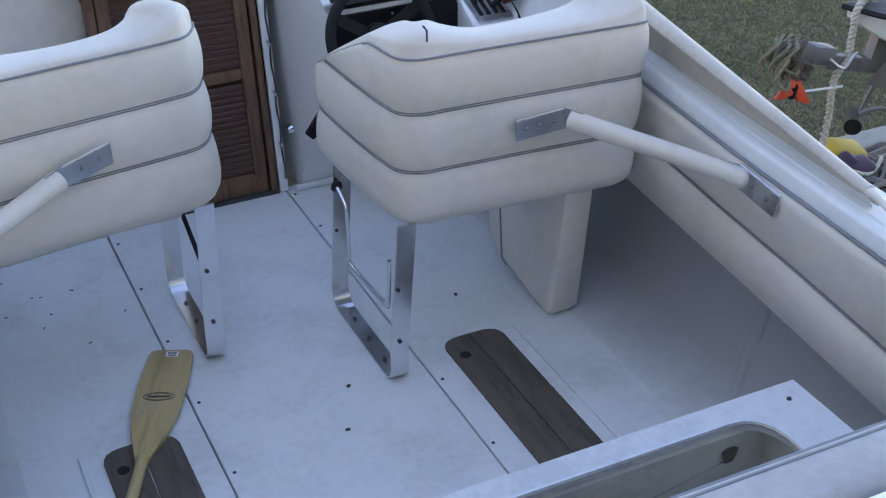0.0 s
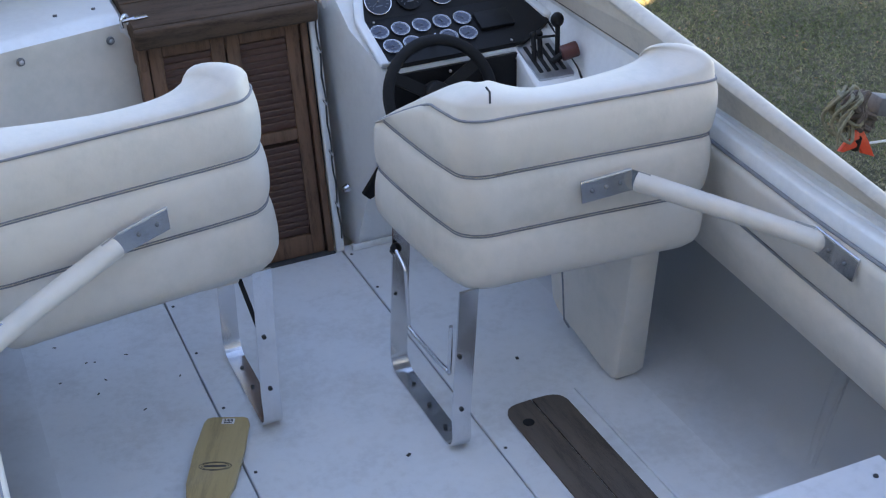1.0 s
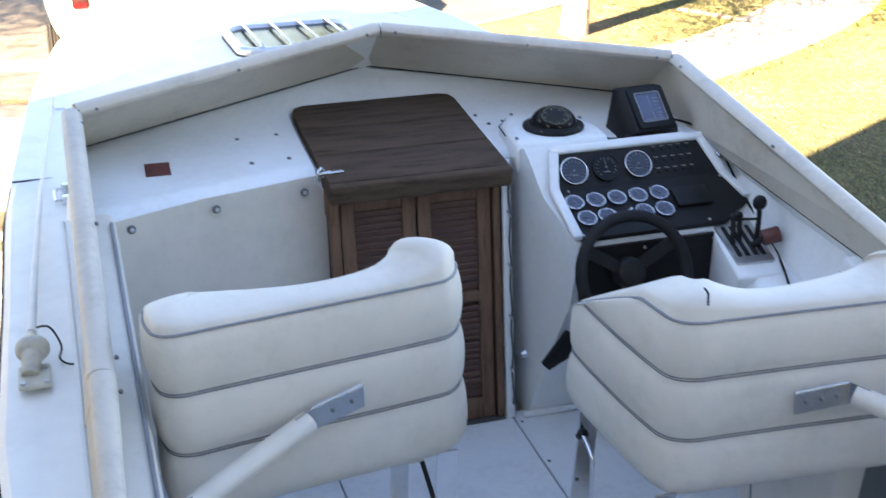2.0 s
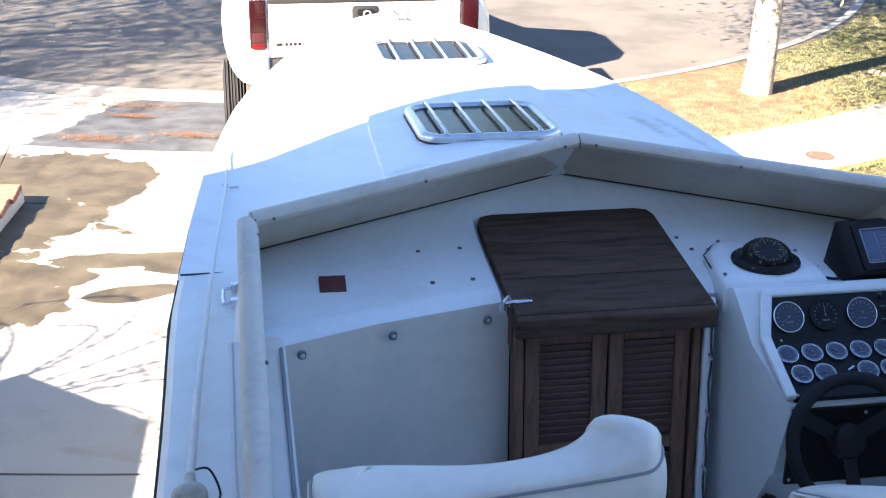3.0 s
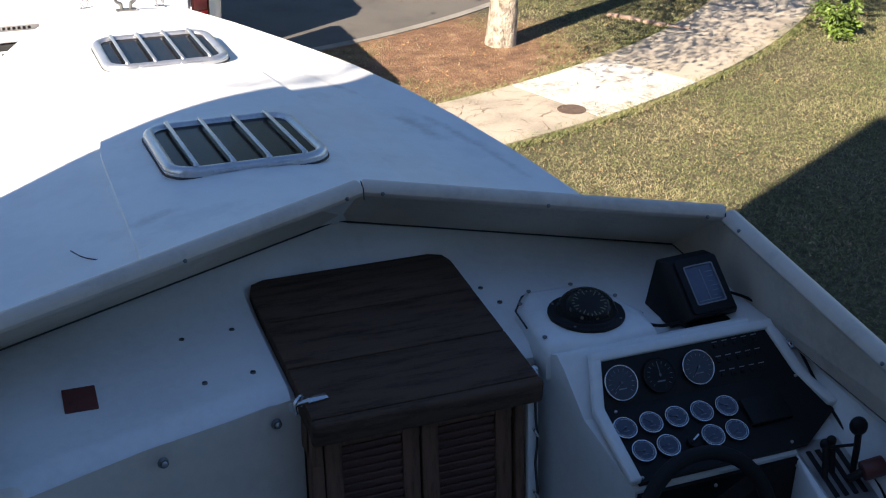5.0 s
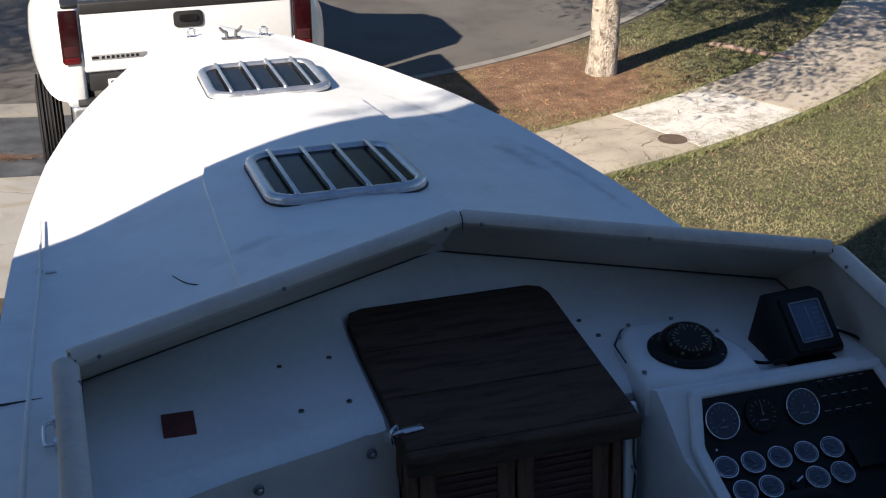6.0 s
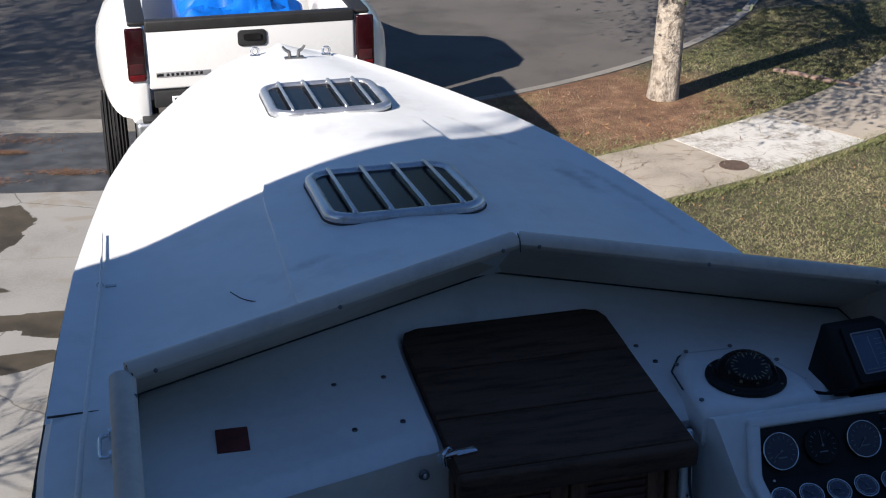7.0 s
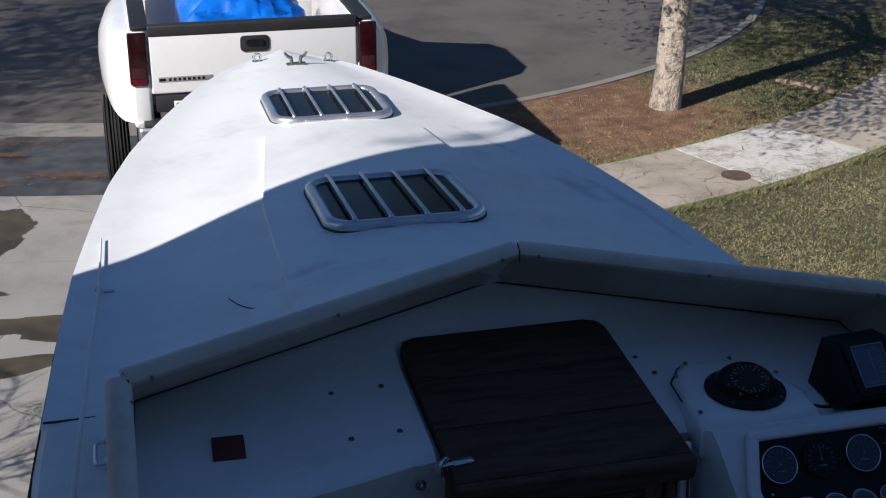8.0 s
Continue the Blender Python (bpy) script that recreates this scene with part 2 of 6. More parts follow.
def sheet(rows, thick=0.0, bm=None, closed=False):
    """A surface through rows of points; with thick it becomes a slab below (against the z axis)."""
    bm = bm or bmesh.new()

    def layer(dz):
        return [[bm.verts.new((q[0], q[1], q[2] - dz)) for q in row] for row in rows]
    top = layer(0)
    under = layer(thick) if thick else None
    h, w = len(rows), len(rows[0])
    for i in range(h - 1):
        for j in range(w - 1):
            bm.faces.new((top[i][j], top[i][j + 1], top[i + 1][j + 1], top[i + 1][j]))
            if thick:
                bm.faces.new((under[i][j], under[i + 1][j], under[i + 1][j + 1], under[i][j + 1]))
    if thick:
        rim = [(i, 0) for i in range(h)] + [(h - 1, j) for j in range(1, w)] + [(i, w - 1) for i in range(h - 2, -1, -1)] + [(0, j) for j in range(w - 2, 0, -1)]
        for (a, b), (c, d) in zip(rim, rim[1:] + rim[:1]):
            bm.faces.new((top[a][b], top[c][d], under[c][d], under[a][b]))
    return bm


def prism(outline, z0, z1, m=None, bm=None, bevel=0.0):
    """A flat outline (x, y) raised from z0 to z1."""
    bm = bm or bmesh.new()
    m = m or Matrix.Identity(4)
    lo = [bm.verts.new(m @ Vector((x, y, z0))) for x, y in outline]
    hi = [bm.verts.new(m @ Vector((x, y, z1))) for x, y in outline]
    faces = [bm.faces.new(lo[::-1]), bm.faces.new(hi)]
    n = len(lo)
    faces += [bm.faces.new((lo[i], lo[(i + 1) % n], hi[(i + 1) % n], hi[i])) for i in range(n)]
    if bevel:
        bmesh.ops.bevel(bm, geom=list({e for f in faces[:2] for e in f.edges}), offset=bevel, segments=2, affect="EDGES", profile=0.5)
    return bm


def rounded(w, d, r, n=5, cx=0.0, cy=0.0):
    """The outline of a rounded rectangle, anticlockwise."""
    out = []
    for sx, sy, a0 in ((1, 1, 0), (-1, 1, 90), (-1, -1, 180), (1, -1, 270)):
        for i in range(n + 1):
            a = radians(a0 + 90 * i / n)
            out.append((cx + sx * (w / 2 - r) + r * cos(a), cy + sy * (d / 2 - r) + r * sin(a)))
    return out


def ring_frame(outer, inner, z0, z1, bm=None, m=None):
    """A flat frame between two outlines of the same count."""
    bm = bm or bmesh.new()
    m = m or Matrix.Identity(4)
    n = len(outer)
    v = [[bm.verts.new(m @ Vector((x, y, z))) for x, y in o] for o, z in ((outer, z0), (outer, z1), (inner, z1), (inner, z0))]
    for k in range(4):
        a, b = v[k], v[(k + 1) % 4]
        for i in range(n):
            bm.faces.new((a[i], a[(i + 1) % n], b[(i + 1) % n], b[i]))
    return bm


def lerp(table, t):
    """Linear between the pairs of a table."""
    for (a, b), (c, d) in zip(table, table[1:]):
        if t <= c:
            return b + (d - b) * max(0, (t - a)) / (c - a)
    return table[-1][1]

# ---------------------------------------------------------------- the boat's shell
BEAM = [(-3.2, 1.153), (-1.8, 1.155), (-1.3, 1.18), (-0.8, 1.215), (0.6, 1.195), (1.4, 1.128), (1.85, 1.09), (2.28, 1.03), (2.7, 0.96), (3.15, 0.845), (3.57, 0.69), (3.98, 0.52), (4.30, 0.355), (4.48, 0.225), (4.57, 0.125), (4.62, 0.03)]
AXIS = [(0.0, 0.0), (0.6, -0.01), (1.4, -0.027), (2.3, -0.028), (3.15, -0.038), (4.0, -0.052), (4.75, -0.045)]      # the keel line wanders a little to port
CROWN = [(0.4, 0.27), (0.8, 0.25), (1.2, 0.19), (1.7, 0.15), (2.3, 0.105), (3.3, 0.065), (4.75, 0.02)]
SHEER = 0.66


def beam(y):
    return lerp(BEAM, y)


def axis(y):
    return lerp(AXIS, y)


def deck_z(x, y):
    b = beam(y)
    x = x - axis(y)
    return SHEER + lerp(CROWN, y) * max(0.0, 1 - (abs(x) / (0.86 * b)) ** 2) ** 1.6


def dash_z(x, y):
    return 0.838 + 0.07 * y - 0.022 * min(1, abs(x) / 0.945) ** 3 * max(0, min(1, (y - 0.3) / 0.3))


boat = thing("motorboat", "old white fibreglass cuddy motorboat parked on its trailer", "boat")

# hull
rows = []
for y in (-3.2, -2, -1, 0, 0.6, 1.2, 1.8, 2.5, 3.1, 3.6, 4.0, 4.30, 4.48, 4.57, 4.62):
    b, k = beam(y), max(0, (y - 1.5) / 3.3)
    rows.append([(axis(y) + sx * b * w, y - 0.55 * k * d, SHEER - 0.02 - h * (1 - 0.35 * k)) for sx, w, h, d in
                 ((-1, 1, 0, 0), (-1, 0.99, 0.18, 0.1), (-1, 0.93 - 0.1 * k, 0.75, 0.6), (-1, 0.80 - 0.2 * k, 1.0, 1), (0, 0, 1.4, 1.8),
                  (1, 0.80 - 0.2 * k, 1.0, 1), (1, 0.93 - 0.1 * k, 0.75, 0.6), (1, 0.99, 0.18, 0.1), (1, 1, 0, 0))])
bm = sheet(rows)
part("hull", bm, GELCOAT, boat)
part("transom", prism([(-1.2, SHEER - 0.02), (-1.19, 0.4), (-1.1, -0.1), (-0.96, -0.34), (0, -0.74), (0.96, -0.34), (1.1, -0.1), (1.19, 0.4), (1.2, SHEER - 0.02)],
                      0, 0.05, m=Matrix.Translation((0, -3.17, 0)) @ pose(0, 0, 0, 90)), GELCOAT, boat)

# foredeck: from the foot of the coaming to the bow
rows = []
for i in range(33):
    s, row = i / 32, []
    for j in range(41):
        u = -1 + j / 20
        y0 = 0.86
        y = y0 + (4.62 - y0) * (1 - (1 - s) ** 1.2)
        x = axis(y) + u * beam(y)
        row.append((x, y, deck_z(x, y)))
    rows.append(row)
part("foredeck", sheet(rows), DECK, boat)

# raised panel that carries the hatches
rows = []
for i in range(25):
    y = 0.9 + 2.1 * i / 24
    w = lerp([(0.9, 0.48), (2.1, 0.45), (3.0, 0.33)], y)
    rows.append([(w * (j / 8 - 1), y, deck_z(w * (j / 8 - 1), y) + 0.022) for j in range(17)])
part("raised_panel", sheet(rows, 0.05), DECK, boat, angle=60)

# side decks
for sx in (-1, 1):
    rows = []
    for i in range(18):
        y = -3.2 + 4.1 * i / 17
        z = SHEER + 0.006
        rows.append([(sx * a, y, zz) for a, zz in ((0.985, z + 0.02), (1.05, z + 0.012), (1.10, z + 0.009), (1.105, z + 0.009), (1.125, z + 0.008), (1.13, z + 0.008), (beam(y) - 0.02 + sx * axis(y), z), (beam(y) + sx * axis(y), z - 0.02))])
    part("side_deck", sheet(rows, 0.03), DECK, boat, angle=25)

# rub rail
for sx in (-1, 1):
    pts = [(axis(y) + sx * (beam(y) + 0.002), y, SHEER - 0.03) for y in [-3.2 + 0.1303 * i for i in range(61)]]
    part("rub_rail", tube(pts, 0.008, 8), RUBBER, boat, "thin black rubber rub rail")

# sole: three panels with open joints, over a dark bed
for x0, x1 in ((-1.12, -0.332), (-0.328, 0.288), (0.292, 1.12)):
    part("sole_panel", box((x1 - x0, 3.25, 0.03), ((x0 + x1) / 2, -1.575, -0.015), 0.003, 1), SOLE, boat)
part("sole_bed", box((2.2, 3.25, 0.02), (0, -1.575, -0.045)), SEAM, boat)

# inner walls under the bolsters, running into the sole in one wide cove
for sx in (-1, 1):
    # the grey towards the sides is shade put into COVE's colour
    part("inner_wall", sheet([[(sx * a, y, z) for a, z in ((0.70, -0.003), (0.82, 0.0015), (0.87, 0.004), (0.91, 0.010), (0.945, 0.022), (0.975, 0.046), (0.992, 0.070), (1.006, 0.100), (1.02, 0.145), (1.028, 0.20), (1.03, 0.28), (1.0, 0.66))] for y in (-3.1, -2.3, -1.6, -0.8, 0.1)], 0), COVE, boat, "sole with painted shade towards the inner side", angle=60)

# coaming round the cockpit: leaning face with a rounded cap, seven lengths
TOP = [(-0.985, -1.90, 0.748), (-0.965, -0.95, 0.880), (-0.955, 0.325, 1.056), (0.014, 0.582, 1.160), (0.935, 0.33, 1.057), (0.965, -0.95, 0.880), (0.985, -1.90, 0.748)]
FOOT = [(-1.005, -1.92, 0.722), (-1.0, -0.95, 0.768), (-0.940, 0.59, 0.864), (0.012, 0.80, 0.986), (0.945, 0.59, 0.860), (1.0, -0.95, 0.768), (1.005, -1.92, 0.722)]
for i in range(6):
    a, b, c, d = Vector(FOOT[i]), Vector(FOOT[i + 1]), Vector(TOP[i + 1]), Vector(TOP[i])
    n = (b - a).cross(d - a).normalized() * 0.022
    bm = bmesh.new()
    v = [bm.verts.new(p) for p in (a, b, c, d, a - n, b - n, c - n, d - n)]
    for f in ((0, 1, 2, 3), (7, 6, 5, 4), (0, 3, 7, 4), (1, 5, 6, 2), (3, 2, 6, 7), (0, 4, 5, 1)):
        bm.faces.new([v[k] for k in f])
    panel = part("coaming_panel", bm, COAMING, boat, "weathered beige vinyl coaming panel")
    e = (c - d).normalized() * 0.004
    line = [d + e - n / 2, (d + c) / 2 - n / 2, c - e - n / 2]
    if i in (0, 5):                          # the aft lengths run out thin and frayed
        line = line if i == 5 else line[::-1]
        line = [line[0].lerp(line[2], k / 12) for k in range(13)]
        part("cap_rail", tube(line, 0.029, 12, flat=0.72, taper=0.016), CAPTRIM, panel)
        part("frayed_end", tube([line[-1].lerp(line[-2], 0.2), line[-1].lerp(line[-2], -0.4), line[-1].lerp(line[-2], -1.0) + Vector((0, 0, -0.014))], 0.0165, 9, flat=0.6, taper=0.005), VINYL, panel, "torn end of the trim")
    else:
        part("cap_rail", tube(line, 0.029, 12, flat=0.72), CAPTRIM, panel)

# outer face of the coaming, down to the deck
for i in range(6):
    rows = []
    for t in range(9):
        p = Vector(TOP[i]).lerp(Vector(TOP[i + 1]), t / 8)
        if i in (2, 3):
            q = Vector((p.x * 1.05, 0.90 - 0.02 * abs(p.x), 0))
        else:
            q = Vector((1.03 if p.x > 0 else -1.03, p.y, 0))
        q.z = deck_z(q.x, max(0.86, q.y)) - 0.01 if i in (2, 3) else SHEER + 0.005
        rows.append([p, p.lerp(q, 0.5) + Vector((0, 0, 0.01)), q])
    part("coaming_skirt", sheet(rows), GELCOAT, boat)
for sx in (-1, 1):
    bm = bmesh.new()
    bm.faces.new([bm.verts.new(q) for q in ((sx * 0.945, 0.33, 1.06), (sx * 1.03, 0.32, 0.665), (sx * 1.0, 0.92, 0.655))])
    part("coaming_skirt", bm, GELCOAT, boat)

# dashboard deck
rows = []
for i in range(15):
    row = []
    for j in range(41):
        x = -0.955 + 1.91 * j / 40
        yf = 0.03 + 0.17 * min(1, max(0, (x + 0.95) / 0.62)) if x < -0.3 else 0.19
        yb = 0.80 - 0.21 * abs(x) / 0.955
        y = yf + (yb - yf) * i / 14
        foot = 0.986 - 0.124 * abs(x) / 0.945
        z = dash_z(x, y) + (foot - dash_z(x, yb)) * (i / 14) ** 7
        if i == 0:
            z -= 0.02
        if abs(x) < 0.285 and y < 0.70:      # the companionway opening under its cover
            z -= 0.06
        row.append((x, y, z))
    rows.append(row)
part("dash_deck", sheet(rows, 0.02), GELCOAT, boat)

# bulkhead to port of the doors, padded
part("port_bulkhead", sheet([[(-0.965, 0.0, -0.01), (-0.965, 0.02, 0.4), (-0.955, 0.025, 0.82)], [(-0.64, 0.05, -0.01), (-0.64, 0.09, 0.4), (-0.64, 0.108, 0.838)],
                             [(-0.262, 0.105, -0.01), (-0.262, 0.165, 0.4), (-0.262, 0.20, 0.84)]]), VINYL, boat, "padded cream vinyl bulkhead panel")

# white ledge inside the coaming
def ledge_z(y):
    return lerp([(-3.0, 0.665), (-1.9, 0.707), (-1.45, 0.724), (-1.0, 0.758), (0.0, 0.855), (0.2, 0.86)], y)


for sx in (-1, 1):
    rows = []
    for i in range(16):
        y = (0.02 if sx < 0 else -0.70) - (3.0 if sx < 0 else 2.28) * i / 15
        z = ledge_z(y)
        inner = ((1.022, 0.0), (1.018, -0.006), (1.014, 0.0), (0.996, 0.0), (0.990, -0.008), (0.988, -0.05)) if sx < 0 else ((0.990, 0.0), (0.985, -0.006), (0.980, 0.0), (0.958, 0.0), (0.950, -0.008), (0.948, -0.05))
        rows.append([(sx * a, y, z + h) for a, h in ((1.03, 0.0), *inner)])
    part("inner_ledge", sheet(rows), GELCOAT, boat, angle=50)

# bolsters along the sides
def top_line(y):
    return lerp([(-3.0, 0.615), (-2.02, 0.656), (-1.5, 0.677), (-1.1, 0.705), (0, 0.809), (0.2, 0.814)], y)


def seam_line(y):
    return top_line(y) - lerp([(-3.0, 0.225), (-2.07, 0.198), (-1.757, 0.180), (-1.24, 0.165), (0, 0.147)], y)


for sx in (-1, 1):
    rows = []
    for i in range(16):
        y = (0.07 if sx < 0 else -0.70) - (3.07 if sx < 0 else 2.30) * i / 15
        low = lerp([(-3.0, 0.20), (-2.11, 0.268), (-1.56, 0.318), (-1.03, 0.358), (0, 0.42)], y)
        zt = top_line(y) + (0.0 if sx > 0 else 0.03)
        zm = seam_line(y)
        out = 0.0 if sx > 0 else 0.045
        prof = [(1.01, zt), (0.96, zt), (0.945, zt - 0.004), (0.934, zt - 0.012), (0.930, zt - 0.03), (0.931, zt - 0.07), (0.942, zm + 0.012), (0.954, zm), (0.942, zm - 0.014), (0.933, zm - 0.05), (0.953, low + 0.03), (0.985, low), (1.03, low)]
        rows.append([(sx * (a - out), y, z) for a, z in prof])
    bolster = part("side_bolster", sheet(rows), VINYL, boat, "padded cream vinyl side bolster", angle=60)
    shift = 0.0 if sx > 0 else 0.045
    run = [(0.0 if sx < 0 else -0.70) - (3.0 if sx < 0 else 2.30) * i / 15 for i in range(16)]
    part("piping", tube([(sx * (0.949 - shift), y, seam_line(y)) for y in run], 0.004, 6), PIPING, bolster)
    part("piping", tube([(sx * (0.943 - shift), y, top_line(y) + (0.0 if sx > 0 else 0.03)) for y in run], 0.005, 6), PIPING, bolster)

# ---------------------------------------------------------------- companionway: cover and louvred doors
cover = thing("companionway_cover", "dark weathered wooden companionway cover of three boards", "hatch cover", pose(0.005, 0.075, 0.842, 4.6))
for i, (y0, y1) in enumerate(((0.0, 0.199), (0.204, 0.404), (0.409, 0.61))):
    if i < 2:
        bm = box((0.555, y1 - y0, 0.03), (0, (y0 + y1) / 2, 0), 0.004, 2)
    else:
        bm = prism([(-0.2775, y0), (0.2775, y0), (0.2775, y1 - 0.05), (0.265, y1 - 0.015), (0.23, y1), (-0.23, y1), (-0.265, y1 - 0.015), (-0.2775, y1 - 0.05)], -0.015, 0.015, bevel=0.003)
    part("board", bm, TEAK, cover)
part("front_lip", box((0.565, 0.03, 0.062), (0, -0.012, -0.018), 0.010, 3), TEAK, cover)
for sx in (-1, 1):
    part("side_lip", box((0.014, 0.58, 0.04), (sx * 0.270, 0.30, -0.03), 0.004, 2), TEAK, cover)
latch = thing("hasp_latch", "small chrome hasp latch on the cover's edge", "latch", pose(-0.285, 0.135, 0.860, 4, 0, 8))
part("plate", box((0.05, 0.022, 0.005), (0.045, 0, 0.006), 0.002), CHROME, latch)
part("staple", tube(smooth_path([(-0.012, -0.012, -0.012), (-0.014, -0.01, 0.012), (0, 0, 0.022), (0.014, 0.01, 0.012), (0.012, 0.012, -0.012)]), 0.005), CHROME, latch)
part("tongue", cyl((-0.01, 0, 0.004), (0.03, 0, 0.006), 0.006), CHROME, latch)


def louvre_door(x0, x1):
    d = thing("louvre_door", "closed reddish brown wooden louvre door to the cabin", "door", pose((x0 + x1) / 2, 0.045, 0.005, -6.3), "pair of cabin doors")
    w, h, st = x1 - x0 - 0.004, 0.80, 0.042
    for sx in (-1, 1):
        part("stile", box((st, 0.026, h), (sx * (w - st) / 2, 0, h / 2), 0.003), DOORWOOD, d)
    for z, hh in ((0.035, 0.07), (0.42, 0.036), (h - 0.03, 0.06)):
        part("rail", box((w - 2 * st, 0.024, hh), (0, 0, z), 0.003), DOORWOOD, d)
    me = finish(box((w - 2 * st, 0.032, 0.006), (0, 0, 0), 0.0015, 1, m=pose(0, 0, 0, -66)), "slat", LOUVRE)
    z = 0.085
    while z < h - 0.06:
        if abs(z - 0.42) > 0.028:
            s = new("slat", me)
            s.parent, s.location = d, (0, 0, z)
        z += 0.0205
    part("backing", box((w - 2 * st, 0.004, h - 0.1), (0, 0.02, h / 2)), LOUVRE, d)
    return d


louvre_door(-0.237, -0.001)
louvre_door(0.001, 0.237)
for sx, w in ((-1, 0.028), (1, 0.022)):
    part("door_jamb", box((w, 0.05, 0.82), (sx * 0.2535, 0.05, 0.405), 0.003, m=pose(0, 0, 0, 0)), DOORWOOD, boat, "dark wooden door jamb").matrix_basis = pose(0, 0.0, 0, -6.3)
part("door_sill", box((0.53, 0.03, 0.005), (0, 0.025, 0.0025), 0.002), SEAM, boat)

# dark sheet added behind the doors to stop light leaking through their gaps
part("leak_screen", box((1.26, 0.02, 0.79), (-0.31, 0.245, 0.395)), SEAM, boat)

# white trim strip with a cord and hooks beside the doors
strip = thing("trim_strip", "white trim strip with a slack cord on small hooks", "trim", pose(0.283, 0.02, 0.0, -6.3))
part("strip", box((0.028, 0.018, 0.86), (0, 0, 0.43), 0.004), GELCOAT, strip)
part("cord", tube([(0.006 + 0.003 * sin(i * 1.7), -0.014, 0.05 + 0.04 * i) for i in range(21)], 0.0032, 6), SEAM, strip)
for z in (0.18, 0.36, 0.53, 0.70, 0.86):
    part("hook", tube(smooth_path([(0.0, -0.008, z), (0.0, -0.02, z - 0.004), (0.006, -0.024, z - 0.014), (0.012, -0.016, z - 0.018)], 4), 0.0038, 6), CHROME, strip)

# small boards added to block light leaking past the jamb and door tops
part("leak_block", box((0.020, 0.10, 0.12), (-0.257, 0.145, 0.772), 0.003), DOORWOOD, boat)
part("leak_board", box((0.535, 0.02, 0.10), (0, 0.135, 0.765), 0.003), DOORWOOD, boat, "dark wooden board added over the doors to block light")

# snaps along the top of the port bulkhead
GREYBOLT = material("tarnished grey metal", (0.22, 0.22, 0.22), 0.45, 0.8, vary=0.3)
for i, (x, y, z) in enumerate(((-0.845, 0.033, 0.80), (-0.60, 0.10, 0.805), (-0.33, 0.17, 0.80))):
    s = thing("snap_button", "round metal canvas snap on the cream panel", "snap", pose(x, y, z, 84, 0, 12), "snaps on the panel")
    part("cap", cyl((0, 0, 0), (0, 0, 0.009), 0.013, 0.010, 14), GREYBOLT, s)
    part("stud", ball((0, 0, 0.009), 0.007, scale=(1, 1, 0.6)), DULLMETAL, s)
pad = thing("square_pad", "dark red square pad stuck on the white dash", "pad", pose(-0.74, 0.325, dash_z(-0.74, 0.325) + 0.001, 5, 0, -2))
part("pad", box((0.074, 0.088, 0.005), (0, 0, 0.0025), 0.002), REDPAD, pad)
for x, y in ((-0.475, 0.50), (-0.350, 0.505), (-0.462, 0.302), (-0.346, 0.31), (0.315, 0.50), (0.335, 0.42), (0.36, 0.36)):
    s = thing("screw_plug", "small grey screw plug in the white dash", "screw", pose(x, y, dash_z(x, y), 5), "screw plugs in the dash")
    part("head", cyl((0, 0, -0.004), (0, 0, 0.003), 0.008, 0.0065, 12), GREYBOLT, s)
    part("slot", box((0.011, 0.002, 0.001), (0, 0, 0.0042)), SEAM, s)

# ---------------------------------------------------------------- deck hatches
GLASS = material("dark smoked acrylic", (0.010, 0.010, 0.011), 0.16, vary=0.4, scale=6, fine=40, bump=0.0, spec=0.06)


def deck_hatch(cx, cy, w, d, label):
    z = deck_z(cx, cy) + (0.024 if cy < 2.9 else 0.0)
    slope = math.degrees(atan2(deck_z(cx, cy + 0.2) - deck_z(cx, cy - 0.2), 0.4))
    h = thing("deck_hatch", label, "hatch", pose(cx, cy, z - 0.004, slope), "deck hatches")
    n = 6
    part("plinth", prism(rounded(w + 0.002, d + 0.002, 0.106, n), -0.05, -0.009), DECK, h)
    part("gasket", prism(rounded(w + 0.008, d + 0.008, 0.109, n), -0.012, -0.005), SEAM, h, "dark sealing gasket")
    part("flange", ring_frame(rounded(w, d, 0.105, n), rounded(w - 0.07, d - 0.07, 0.075, n), -0.008, 0.003), HATCHMETAL, h)
    path = [(x, y, 0.006) for x, y in rounded(w - 0.042, d - 0.042, 0.088, n)]
    part("frame", tube(path, 0.0205, 10, True, flat=0.95), HATCHMETAL, h, "rounded metal frame")
    part("pane", prism(rounded(w - 0.068, d - 0.068, 0.075, n), -0.006, 0.010), GLASS, h)
    for i in range(4):
        x = (w - 0.12) * (i - 1.5) / 3.62
        bar = part("bar", box((0.0145, d - 0.055, 0.009), (x, 0.008, 0.0300), 0.004, 3), HATCHMETAL, h)
        for sy in (-1, 1):
            part("foot", ball((x, sy * (d / 2 - 0.03), 0.027), 0.010, u=10, v=6, scale=(1, 1.2, 0.7)), HATCHMETAL, bar)
    for x in (-0.09, 0.09):
        part("hinge", box((0.09, 0.022, 0.012), (x, -d / 2 + 0.006, 0.008), 0.003), HATCHMETAL, h)
    return h


deck_hatch(-0.018, 1.905, 0.56, 0.60, "square dark-glazed deck hatch with four metal bars")
deck_hatch(-0.005, 3.41, 0.55, 0.55, "square dark-glazed deck hatch nearer the bow")

